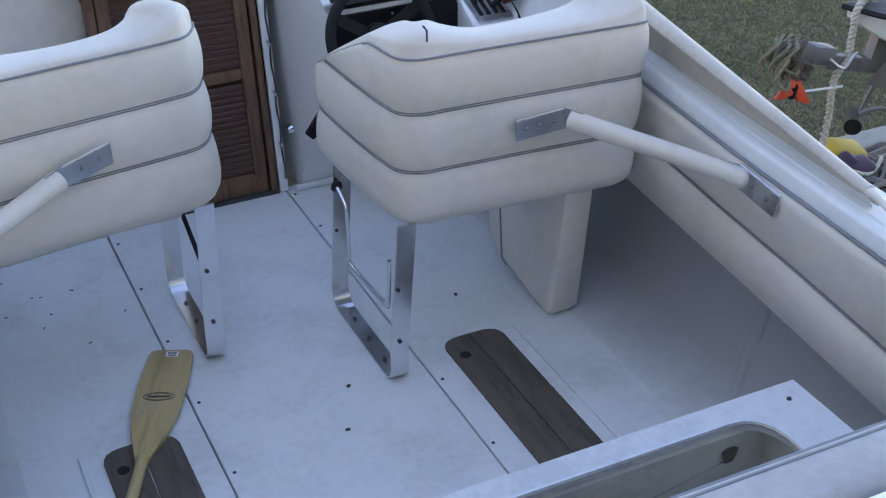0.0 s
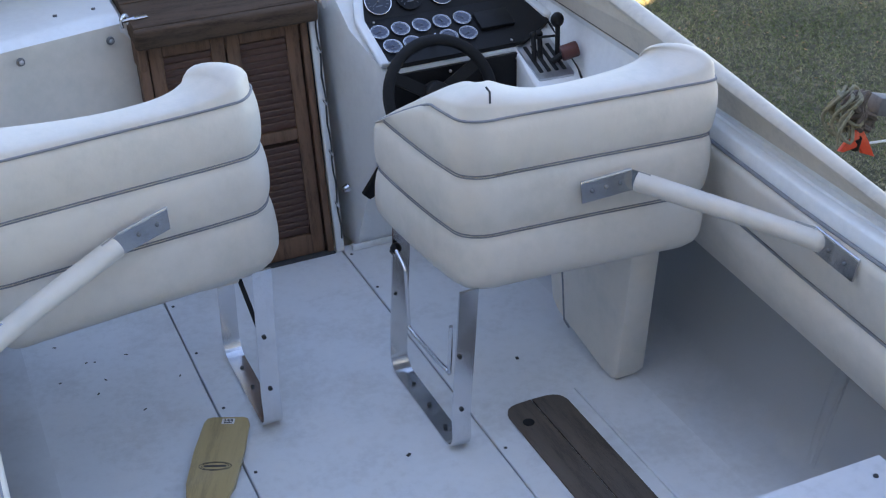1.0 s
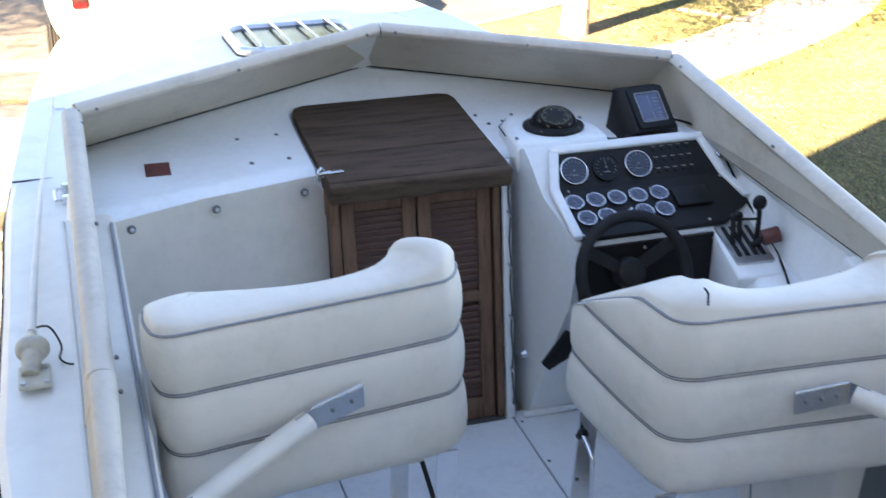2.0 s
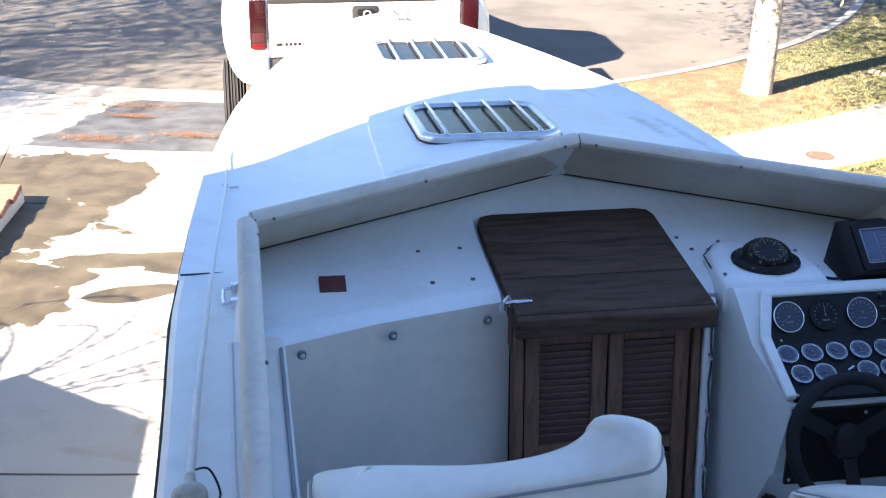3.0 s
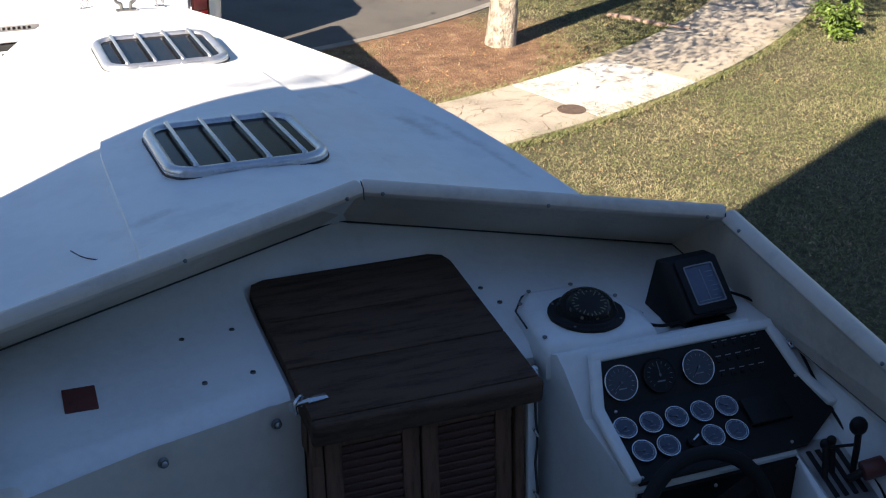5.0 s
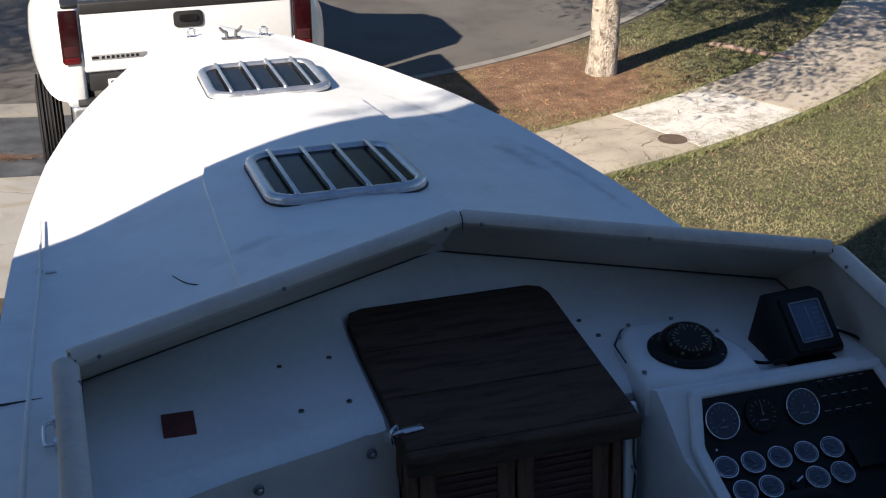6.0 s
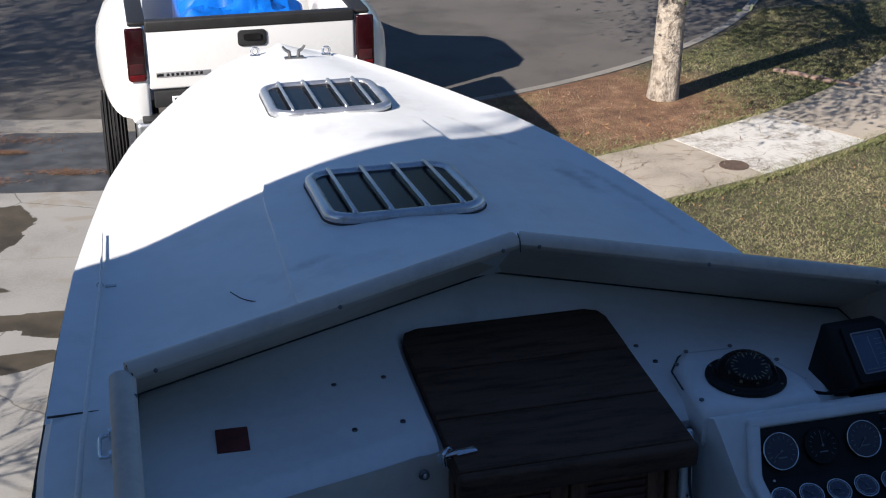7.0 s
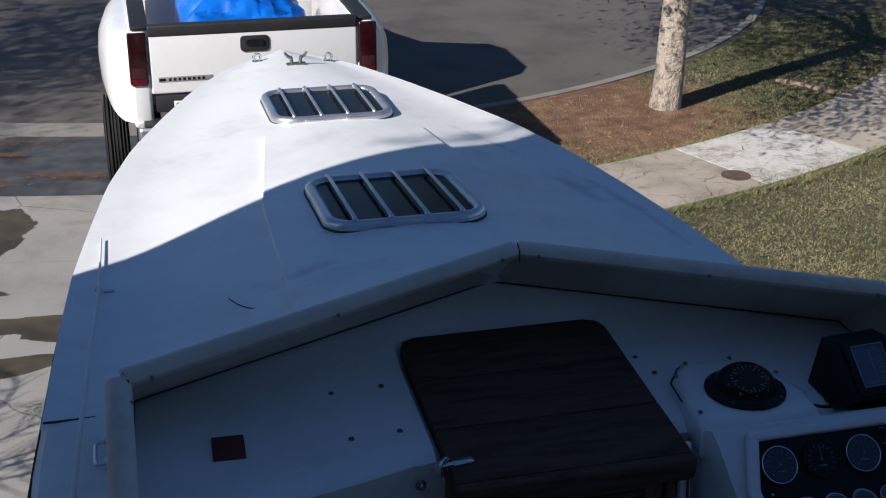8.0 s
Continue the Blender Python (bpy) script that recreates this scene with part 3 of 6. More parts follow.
# ---------------------------------------------------------------- deck fittings
def cleat(x, y, z, m=0):
    c = thing("bow_cleat", "small metal bow cleat with crossed horns", "cleat", pose(x, y, z, 0, 0, m))
    part("base", box((0.10, 0.035, 0.01), (0, 0, 0.005), 0.003), GREYBOLT, c)
    for sx in (-1, 1):
        part("post", cyl((sx * 0.022, 0, 0.008), (sx * 0.025, 0, 0.04), 0.010, 0.008, 10), GREYBOLT, c)
        part("horn", tube(smooth_path([(sx * 0.025, 0, 0.038), (sx * 0.042, 0, 0.046), (sx * 0.058, 0, 0.066)]), 0.010, 8, taper=0.006), GREYBOLT, c)
    return c


cleat(-0.02, 4.24, deck_z(0, 4.24), 4)
for x, y in ((-0.20, 4.42), (0.17, 4.38)):
    e = thing("eye_bolt", "chrome ring eye on the bow", "eye bolt", pose(x, y, deck_z(x, y)), "rings on the bow")
    part("plate", box((0.05, 0.03, 0.008), (0, 0, 0.004), 0.002), CHROME, e)
    part("ring", tube([(0.019 * cos(a * pi / 8), 0, 0.026 + 0.019 * sin(a * pi / 8)) for a in range(16)], 0.006, 7, True), CHROME, e)
handle = thing("grab_handle", "small chrome grab handle on the side deck", "handle", pose(-1.018, 0.645, 0.705))
part("bar", tube(smooth_path([(0.01, -0.055, -0.004), (-0.02, -0.050, -0.008), (-0.028, -0.038, -0.01), (-0.028, 0.038, -0.01), (-0.02, 0.050, -0.008), (0.01, 0.055, -0.004)], 5), 0.0052), CHROME, handle)
for y in (-0.055, 0.055):
    part("foot", cyl((0.006, y, -0.02), (0.006, y, 0.008), 0.012), CHROME, handle)
joint = part("deck_joint", box((0.15, 0.003, 0.006), (-1.105, 0.868, SHEER + 0.0155), 0.0), SEAM, boat)
rest = thing("antenna_rest", "small metal clip for the antenna on the deck edge", "clip", pose(-1.0, 1.70, deck_z(-1.0, 1.70)))
part("plate", box((0.036, 0.018, 0.005), (0, 0, 0.0025), 0.002), DULLMETAL, rest)
part("clip", tube(smooth_path([(-0.042, 0, 0.003), (-0.043, 0, 0.012), (-0.034, 0, 0.017), (-0.025, 0, 0.012), (-0.024, 0, 0.003)], 4), 0.002, 6), DULLMETAL, rest)
wire = thing("loose_wire", "short bent black wire lying on the white deck", "wire", pose(-0.645, 1.27, deck_z(-0.6, 1.3)))
part("strand", tube(smooth_path([(0, 0.08, 0.004), (0.03, 0.02, 0.005), (0.07, -0.015, 0.007), (0.12, -0.03, 0.008)]), 0.0018, 6), BLACK, wire)
mast = thing("antenna_mount", "folded white whip antenna on a weathered ratchet mount", "antenna", pose(-1.125, -0.53, 0.688))
OLDPLASTIC = material("yellowed plastic", (0.55, 0.52, 0.44), 0.5, vary=0.2, scale=20)
part("base_plate", box((0.075, 0.11, 0.012), (0, -0.02, 0.006), 0.006), OLDPLASTIC, mast)
for sx in (-1, 1):
    for y in (-0.06, 0.01):
        part("bolt", cyl((sx * 0.026, y, 0.01), (sx * 0.026, y, 0.017), 0.006, seg=8), DULLMETAL, mast)
part("knuckle", ball((0, 0.06, 0.04), 0.038, scale=(1.1, 0.9, 0.95)), OLDPLASTIC, mast)
part("arm", cyl((-0.01, -0.02, 0.012), (0, 0.05, 0.04), 0.02, 0.026), OLDPLASTIC, mast)
part("ferrule", cyl((0.0, 0.09, 0.045), (0.0, 0.15, 0.05), 0.014, 0.010), OLDPLASTIC, mast)
part("whip", tube([(0.0, 0.13, 0.050), (0.012, 0.5, 0.046), (0.040, 1.2, 0.030), (0.094, 2.22, -0.013), (0.106, 2.66, -0.015)], 0.0115, 10, taper=0.003), material("chalky white antenna", (0.70, 0.71, 0.70), 0.5, vary=0.1), mast, "long white fibreglass whip lying forward")
part("lead", tube(smooth_path([(0.0, 0.14, 0.055), (0.04, 0.17, 0.04), (0.065, 0.12, 0.01), (0.06, 0.06, 0.004), (0.09, 0.02, 0.006), (0.125, 0.06, 0.012), (0.13, 0.1, 0.004)]), 0.0028, 6), BLACK, mast)

# caulk line between coaming and dash, screws in the coaming cap
for i in range(1, 5):
    a, b = Vector(FOOT[i]), Vector(FOOT[i + 1])
    part("caulk_line", tube([a + Vector((0, -0.010, 0.006)), b + Vector((0, -0.010, 0.006))], 0.0028, 6), SEAM, boat)
for i in range(2, 5):
    b = Vector(TOP[i])
    inward = Vector((-b.x, -1.2 - b.y, 0)).normalized()
    part("cap_seam", tube([b + inward * 0.027 + Vector((0, 0, -0.012)), b + inward * 0.022 + Vector((0, 0, 0.016)), b + Vector((0, 0, 0.0285))], 0.0016, 6), SEAM, boat)
for i in range(6):
    a, b = Vector(TOP[i]), Vector(TOP[i + 1])
    for t in (0.05, 0.5, 0.95) if 0 < i < 5 else ((0.06,) if i == 5 else (0.94,)):
        p = a + (b - a) * t
        inward = Vector((-p.x, -1.2 - p.y, 0)).normalized()
        part("cap_screw", ball(p + inward * 0.026 + Vector((0, 0, 0.008)), 0.0054, u=8, v=5), GREYBOLT, boat)

# ---------------------------------------------------------------- ground, drive, street
GROUND, STREET = -1.28, -1.40
CC = Vector((0.3, 17.7))                       # centre of the turning circle at the end of the street


def ring(r0, r1, z0, z1, a0, a1, thick=0.0, n=60):
    """A curved strip round the turning circle, between two bearings in degrees from +x."""
    rows = []
    for i in range(n + 1):
        a = radians(a0 + (a1 - a0) * i / n)
        rows.append([(CC.x + r * cos(a), CC.y + r * sin(a), z) for r, z in ((r0, z0), (r1, z1))])
    return sheet(rows, thick)


def ground_material():
    """Dry lawn soil: reddish bare earth with straw and green patches."""
    m = bpy.data.materials.new("lawn soil")
    m.use_nodes = True
    n, l = m.node_tree.nodes, m.node_tree.links
    b = n["Principled BSDF"]
    b.inputs["Roughness"].default_value = 0.95
    co = n.new("ShaderNodeTexCoord")
    def nz(s, d=6):
        t = n.new("ShaderNodeTexNoise")
        t.inputs["Scale"].default_value, t.inputs["Detail"].default_value, t.inputs["Roughness"].default_value = s, d, 0.65
        l.new(co.outputs["Object"], t.inputs["Vector"])
        return t.outputs["Fac"]
    def ramp(fac, *stops):
        r = n.new("ShaderNodeValToRGB")
        r.color_ramp.elements[0].position, r.color_ramp.elements[0].color = stops[0][0], (*stops[0][1], 1)
        r.color_ramp.elements[1].position, r.color_ramp.elements[1].color = stops[-1][0], (*stops[-1][1], 1)
        for p, c in stops[1:-1]:
            r.color_ramp.elements.new(p).color = (*c, 1)
        l.new(fac, r.inputs["Fac"])
        return r.outputs["Color"]
    soil = ramp(nz(5, 9), (0.3, (0.105, 0.055, 0.030)), (0.5, (0.195, 0.105, 0.058)), (0.62, (0.265, 0.155, 0.090)), (0.78, (0.36, 0.25, 0.165)))
    turf = ramp(nz(22), (0.3, (0.030, 0.028, 0.014)), (0.5, (0.072, 0.064, 0.034)), (0.68, (0.17, 0.130, 0.080)))
    # bare earth round the street tree
    dist = n.new("ShaderNodeVectorMath")
    dist.operation = "DISTANCE"
    l.new(co.outputs["Object"], dist.inputs[0])
    dist.inputs[1].default_value = (3.6, 9.0, GROUND)
    add = n.new("ShaderNodeMath")
    add.operation = "MULTIPLY_ADD"
    l.new(nz(1.6), add.inputs[0])
    add.inputs[1].default_value = -1.6
    l.new(dist.outputs["Value"], add.inputs[2])
    mask = n.new("ShaderNodeMapRange")
    mask.inputs["From Min"].default_value, mask.inputs["From Max"].default_value = 0.35, 1.0
    l.new(add.outputs[0], mask.inputs["Value"])
    mix = n.new("ShaderNodeMix")
    mix.data_type = "RGBA"
    l.new(mask.outputs["Result"], mix.inputs["Factor"])
    l.new(soil, mix.inputs["A"])
    l.new(turf, mix.inputs["B"])
    l.new(mix.outputs["Result"], b.inputs["Base Color"])
    bp = n.new("ShaderNodeBump")
    bp.inputs["Strength"].default_value, bp.inputs["Distance"].default_value = 0.8, 0.03
    l.new(nz(40), bp.inputs["Height"])
    l.new(bp.outputs["Normal"], b.inputs["Normal"])
    return m


def drive_material(name, line, tongues, shift, reach, damp, pools=()):
    """Concrete, wet and dark on one side of a ragged line in the plan, with rusty stains."""
    m = material(name, (0.30, 0.29, 0.27), 0.85, vary=0.2, scale=1.4, fine=60, bump=0.3, spec=0.25)
    n, l = m.node_tree.nodes, m.node_tree.links
    b = n["Principled BSDF"]
    dry = b.inputs["Base Color"].links[0].from_socket
    co = n["Texture Coordinate"]
    def nz(s, d, dist=0.6):
        t = n.new("ShaderNodeTexNoise")
        t.inputs["Scale"].default_value, t.inputs["Detail"].default_value, t.inputs["Distortion"].default_value = s, d, dist
        l.new(co.outputs["Object"], t.inputs["Vector"])
        return t.outputs["Fac"]
    def mapped(v, lo, hi, a=0.0, c=1.0):
        r = n.new("ShaderNodeMapRange")
        r.inputs["From Min"].default_value, r.inputs["From Max"].default_value = lo, hi
        r.inputs["To Min"].default_value, r.inputs["To Max"].default_value = a, c
        l.new(v, r.inputs["Value"])
        return r.outputs["Result"]
    sep = n.new("ShaderNodeSeparateXYZ")
    l.new(co.outputs["Object"], sep.inputs[0])
    def madd(v, k, c):
        t = n.new("ShaderNodeMath")
        t.operation = "MULTIPLY_ADD"
        l.new(v, t.inputs[0])
        t.inputs[1].default_value = k
        if isinstance(c, float):
            t.inputs[2].default_value = c
        else:
            l.new(c, t.inputs[2])
        return t.outputs[0]
    # the damp lies along one side of the line and reaches out in tongues
    squash = n.new("ShaderNodeMapping")
    squash.inputs["Scale"].default_value = tongues
    squash.inputs["Location"].default_value = (0, shift, 0)
    l.new(co.outputs["Object"], squash.inputs["Vector"])
    tongue = nz(1.0, 4, 0.3)
    l.new(squash.outputs["Vector"], tongue.node.inputs["Vector"])
    edge = madd(sep.outputs["X"], line[0], madd(sep.outputs["Y"], line[1], madd(tongue, reach, madd(nz(2.6, 5), 0.5, line[2]))))
    if pools:                                    # pools of water standing in the hollows: ovals with ragged rims
        near = None
        for x, y, rx, ry, turn in pools:
            oval, far = n.new("ShaderNodeMapping"), n.new("ShaderNodeVectorMath")
            oval.vector_type, far.operation = "TEXTURE", "LENGTH"
            oval.inputs["Location"].default_value, oval.inputs["Rotation"].default_value, oval.inputs["Scale"].default_value = (x, y, 0), (0, 0, radians(turn)), (rx, ry, 500)
            l.new(co.outputs["Object"], oval.inputs["Vector"])
            l.new(oval.outputs["Vector"], far.inputs[0])
            if near is None:
                near = far.outputs["Value"]
            else:
                least = n.new("ShaderNodeMath")
                least.operation = "MINIMUM"
                l.new(near, least.inputs[0])
                l.new(far.outputs["Value"], least.inputs[1])
                near = least.outputs[0]
        edge = madd(nz(3.2, 6, 0.5), 1.1, madd(near, 1.0, -1.55))
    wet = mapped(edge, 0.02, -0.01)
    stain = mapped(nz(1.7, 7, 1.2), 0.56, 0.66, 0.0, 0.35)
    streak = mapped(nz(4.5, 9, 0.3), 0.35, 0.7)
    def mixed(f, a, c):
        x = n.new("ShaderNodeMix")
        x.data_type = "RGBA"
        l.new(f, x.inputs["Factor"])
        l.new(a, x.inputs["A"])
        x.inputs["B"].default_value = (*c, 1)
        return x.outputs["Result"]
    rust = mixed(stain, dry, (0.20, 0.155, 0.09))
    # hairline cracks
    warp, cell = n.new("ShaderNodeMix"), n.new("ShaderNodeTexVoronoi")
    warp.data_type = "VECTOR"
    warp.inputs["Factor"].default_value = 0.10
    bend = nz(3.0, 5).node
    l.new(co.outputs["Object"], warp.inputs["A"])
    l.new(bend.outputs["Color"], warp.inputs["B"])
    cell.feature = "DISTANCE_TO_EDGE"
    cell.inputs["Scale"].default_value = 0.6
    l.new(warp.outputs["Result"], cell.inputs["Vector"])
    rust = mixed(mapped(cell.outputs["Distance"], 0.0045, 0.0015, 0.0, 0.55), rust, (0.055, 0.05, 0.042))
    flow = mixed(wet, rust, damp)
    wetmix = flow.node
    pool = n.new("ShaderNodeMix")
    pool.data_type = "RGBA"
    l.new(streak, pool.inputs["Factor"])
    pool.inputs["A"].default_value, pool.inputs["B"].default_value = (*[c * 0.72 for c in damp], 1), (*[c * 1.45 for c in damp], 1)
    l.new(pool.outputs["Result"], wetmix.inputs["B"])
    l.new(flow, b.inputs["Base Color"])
    l.new(mapped(wet, 0, 1, 0.85, 0.6), b.inputs["Roughness"])
    return m


LAWN = ground_material()
DRIVE = drive_material("stained drive concrete", (1.0, -0.2, 1.93), (0.55, 1.5, 1), 0.9, 2.1, (0.062, 0.052, 0.036),
                       ((-3.05, 6.45, 1.10, 0.62, 0), (-3.15, 5.15, 1.10, 0.80, 0), (-2.75, 7.45, 0.85, 0.62, 12), (-1.80, 5.60, 0.62, 0.13, -4), (-1.35, 5.46, 0.30, 0.20, 0), (-1.70, 5.03, 0.36, 0.13, 8),
                        (-1.98, 7.20, 0.30, 0.55, -15), (-2.2, 1.4, 0.7, 0.3, 20)))
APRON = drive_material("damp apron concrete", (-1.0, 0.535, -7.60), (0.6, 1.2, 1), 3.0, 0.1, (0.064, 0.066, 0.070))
GUTTER = material("pale gutter concrete", (0.24, 0.225, 0.20), 0.85, vary=0.25, scale=2.5, fine=60, bump=0.3)
# one sheet to the horizon, open where the street lies lower
rows = []
for r in (8.42, 9.0, 9.87, 9.9, 12, 16, 24, 60, 900):
    rows.append([(CC.x + r * cos(radians(a)), CC.y + r * sin(radians(a)), STREET - 0.1 if r < 9.88 and 222 < a < 283 else GROUND - (0.02 if r > 11 else 0.0)) for a in range(0, 361)])
tagged(part("ground", sheet(rows), LAWN), "dry patchy lawn and bare reddish soil", "ground", kind="structure")
tagged(part("road", prism([(CC.x + 8.36 * cos(radians(a)), CC.y + 8.36 * sin(radians(a))) for a in range(0, 360, 4)], STREET - 0.2, STREET), ASPHALT), "grey asphalt turning circle with leaf litter", "road", kind="structure")
# kerb round the circle, except before the drive
kerb = thing("kerb", "pale concrete kerb and gutter round the street", "kerb", kind="structure")
part("gutter", ring(7.55, 7.96, STREET + 0.006, STREET + 0.012, 222, 283, 0.1), GUTTER, kerb)
for k in range(24):
    a0 = 283.4 + 3.4 * k
    part("kerb_stone", ring(8.355, 8.46, STREET + 0.12 + 0.012, GROUND + 0.012, a0, a0 + 3.34, 0.16, 3), GUTTER, kerb)
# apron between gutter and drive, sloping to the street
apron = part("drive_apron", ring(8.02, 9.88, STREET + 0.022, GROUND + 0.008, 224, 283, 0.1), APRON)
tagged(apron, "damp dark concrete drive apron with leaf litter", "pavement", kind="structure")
# pavement slabs
pavement = thing("pavement", "pale concrete pavement littered with twigs", "pavement", kind="structure")
SLAB = material("pale pavement concrete", (0.40, 0.35, 0.285), 0.9, vary=0.3, scale=1.8, fine=70, bump=0.3)
WHITESLAB = material("worn white-painted concrete", (0.60, 0.58, 0.54), 0.9, vary=0.12, tint=(0.30, 0.27, 0.23), scale=4.5, fine=30, bump=0.25)
for k in range(9):
    a0 = 283.0 + 7.0 * k
    part("slab", ring(10.42, 11.52, GROUND + 0.02, GROUND + 0.02, a0, a0 + 6.93, 0.1, 8), WHITESLAB if k == 1 else SLAB, pavement)
# drive slabs
drive = thing("drive", "old stained concrete drive with damp patches", "drive", kind="structure")
for x0, x1 in ((-8.0, -2.96), (-2.95, 1.9)):
    for r0, r1 in ((9.90, 11.235), (11.255, 15.0), (15.02, 19.0), (19.02, 23)):
        rows = []
        for i in range(13):
            x = x0 + (x1 - x0) * i / 12
            rows.append([(x, CC.y - sqrt(r * r - (x - CC.x) ** 2), GROUND + 0.012) for r in (r0, (r0 + r1) / 2, r1)])
        part("drive_slab", sheet(rows, 0.1), DRIVE, drive)
manhole = thing("manhole_cover", "round rusty iron manhole cover set in the pavement", "manhole", pose(4.07, 7.12, GROUND + 0.02))
part("rim", ring_frame(rounded(0.25, 0.25, 0.1249, 8), rounded(0.22, 0.22, 0.1099, 8), -0.01, 0.006), RUSTY := material("rusty iron", (0.11, 0.075, 0.055), 0.8, vary=0.4, scale=15), manhole)
part("cover", prism(rounded(0.216, 0.216, 0.1079, 8), -0.01, 0.004), RUSTY, manhole)

# ---------------------------------------------------------------- seats
def barrel_back(outline, height, z0, t, parent, flip, full=0.475, bands=(0.33, 0.66), fill=(), tuck=lambda x, v: 0.0):
    """An upholstered back swept along a plan outline. height(s): the top's height at that share of the way."""
    fine = smooth_path([(x, y, 0) for x, y in outline], 16)
    run = [0.0]
    for a, b in zip(fine, fine[1:]):
        run.append(run[-1] + (b - a).length)
    n, path, j = 96, [], 0
    for i in range(n):                           # evenly spaced along the outline
        want = run[-1] * i / (n - 1)
        while j < len(fine) - 2 and run[j + 1] < want:
            j += 1
        path.append(fine[j].lerp(fine[j + 1], min(1.0, (want - run[j]) / max(1e-6, run[j + 1] - run[j]))))
    length = [0.0]
    for a, b in zip(path, path[1:]):
        length.append(length[-1] + (b - a).length)
    rows, seams = [], {bands[0]: [], bands[1]: [], 1.0: []}
    # the inner face rounds the corners more gently than the outer one
    inner = []
    for i, p in enumerate(path):
        d = (path[min(i + 1, n - 1)] - path[max(i - 1, 0)]).normalized()
        s = length[i] / length[-1]
        ends = min(1.0, s / 0.05, (1 - s) / 0.05)
        inner.append(p - Vector((d.y, -d.x, 0)) * flip * t * (0.85 + 0.15 * sqrt(max(0.0, 1 - (1 - ends) ** 2))) * (1 - 0.42 * math.exp(-((s - 0.55) / 0.16) ** 2) + sum(k * math.exp(-((s - c) / 0.085) ** 2) for c, k in fill)))
    for _ in range(240):
        inner = [inner[0]] + [(a + 2 * b + c) / 4 for a, b, c in zip(inner, inner[1:], inner[2:])] + [inner[-1]]
    for i, p in enumerate(path):
        s = length[i] / length[-1]
        d = (path[min(i + 1, n - 1)] - path[max(i - 1, 0)]).normalized()
        out = Vector((d.y, -d.x, 0)) * flip
        ends = min(1.0, s / 0.035, (1 - s) / 0.035)
        ends = sqrt(max(0.0, 1 - (1 - ends) ** 2))
        shrink = (1 - ends) * 0.018
        hs, hr = height(s)
        prof = []
        th = (p - inner[i]).length
        across = (inner[i] - p).normalized()
        for k in range(25):                      # outer face, three bands
            v = bands[0] * k / 8 if k <= 8 else bands[0] + (bands[1] - bands[0]) * (k - 8) / 8 if k <= 16 else bands[1] + (1 - bands[1]) * (k - 16) / 8
            lo, hi = next((a, b) for a, b in zip((0.0, *bands), (*bands, 1.0)) if v <= b + 1e-6)
            band = (v - lo) / (hi - lo)
            bulge = 0.014 * (4 * band * (1 - band)) ** 0.6
            lean = -0.02 * v
            prof.append((bulge + lean - 0.025 * max(0, 1 - v / 0.12) ** 2, z0 + min(full * v, hs - 0.0006 * (24 - k))))
        row = [(p.x + out.x * (o - shrink) + tuck(p.x, (z - z0) / full), p.y + out.y * (o - shrink), z) for o, z in prof]
        rear = p - out * (0.02 + shrink)
        for k in range(1, 11):                   # padded top, across to the inner face
            a = pi * k / 11
            q = rear + across * th * (1 - cos(a)) / 2
            row.append((q.x, q.y, z0 + hs + hr * sin(a) ** 0.5))
        for f, z in ((1.0, hs - 0.03), (0.97, hs * 0.5), (0.9, 0.01)):
            q = rear + across * th * f
            row.append((q.x + tuck(p.x, z / full), q.y, z0 + z))
        rows.append(row)
        for v in seams:
            if v == 1 or full * v < hs - 0.004:
                seams[v].append(p + out * (-0.02 * v + 0.003 - shrink) + Vector((tuck(p.x, v), 0, z0 + (full * v if v < 1 else hs))))
    bm = bmesh.new()
    grid = [[bm.verts.new(q) for q in row] for row in rows]
    m = len(grid[0])
    for i in range(n - 1):
        for j in range(m):
            bm.faces.new((grid[i][j], grid[i][(j + 1) % m], grid[i + 1][(j + 1) % m], grid[i + 1][j]))
    bm.faces.new(grid[0])
    bm.faces.new(grid[-1])
    shell = part("backrest", bm, VINYL, parent, angle=65)
    for v, pts in seams.items():
        for dz in ((-0.0032, 0.0032) if v < 1 else (0.0,)):
            part("piping", tube([q + Vector((0, 0, dz)) for q in pts], 0.0017 if v < 1 else 0.0034, 6), PIPING, shell)
    return shell


ARMPLATE = material("polished steel plate", (0.58, 0.59, 0.61), 0.16, 1.0, vary=0.15, scale=10, fine=90, bump=0.03)


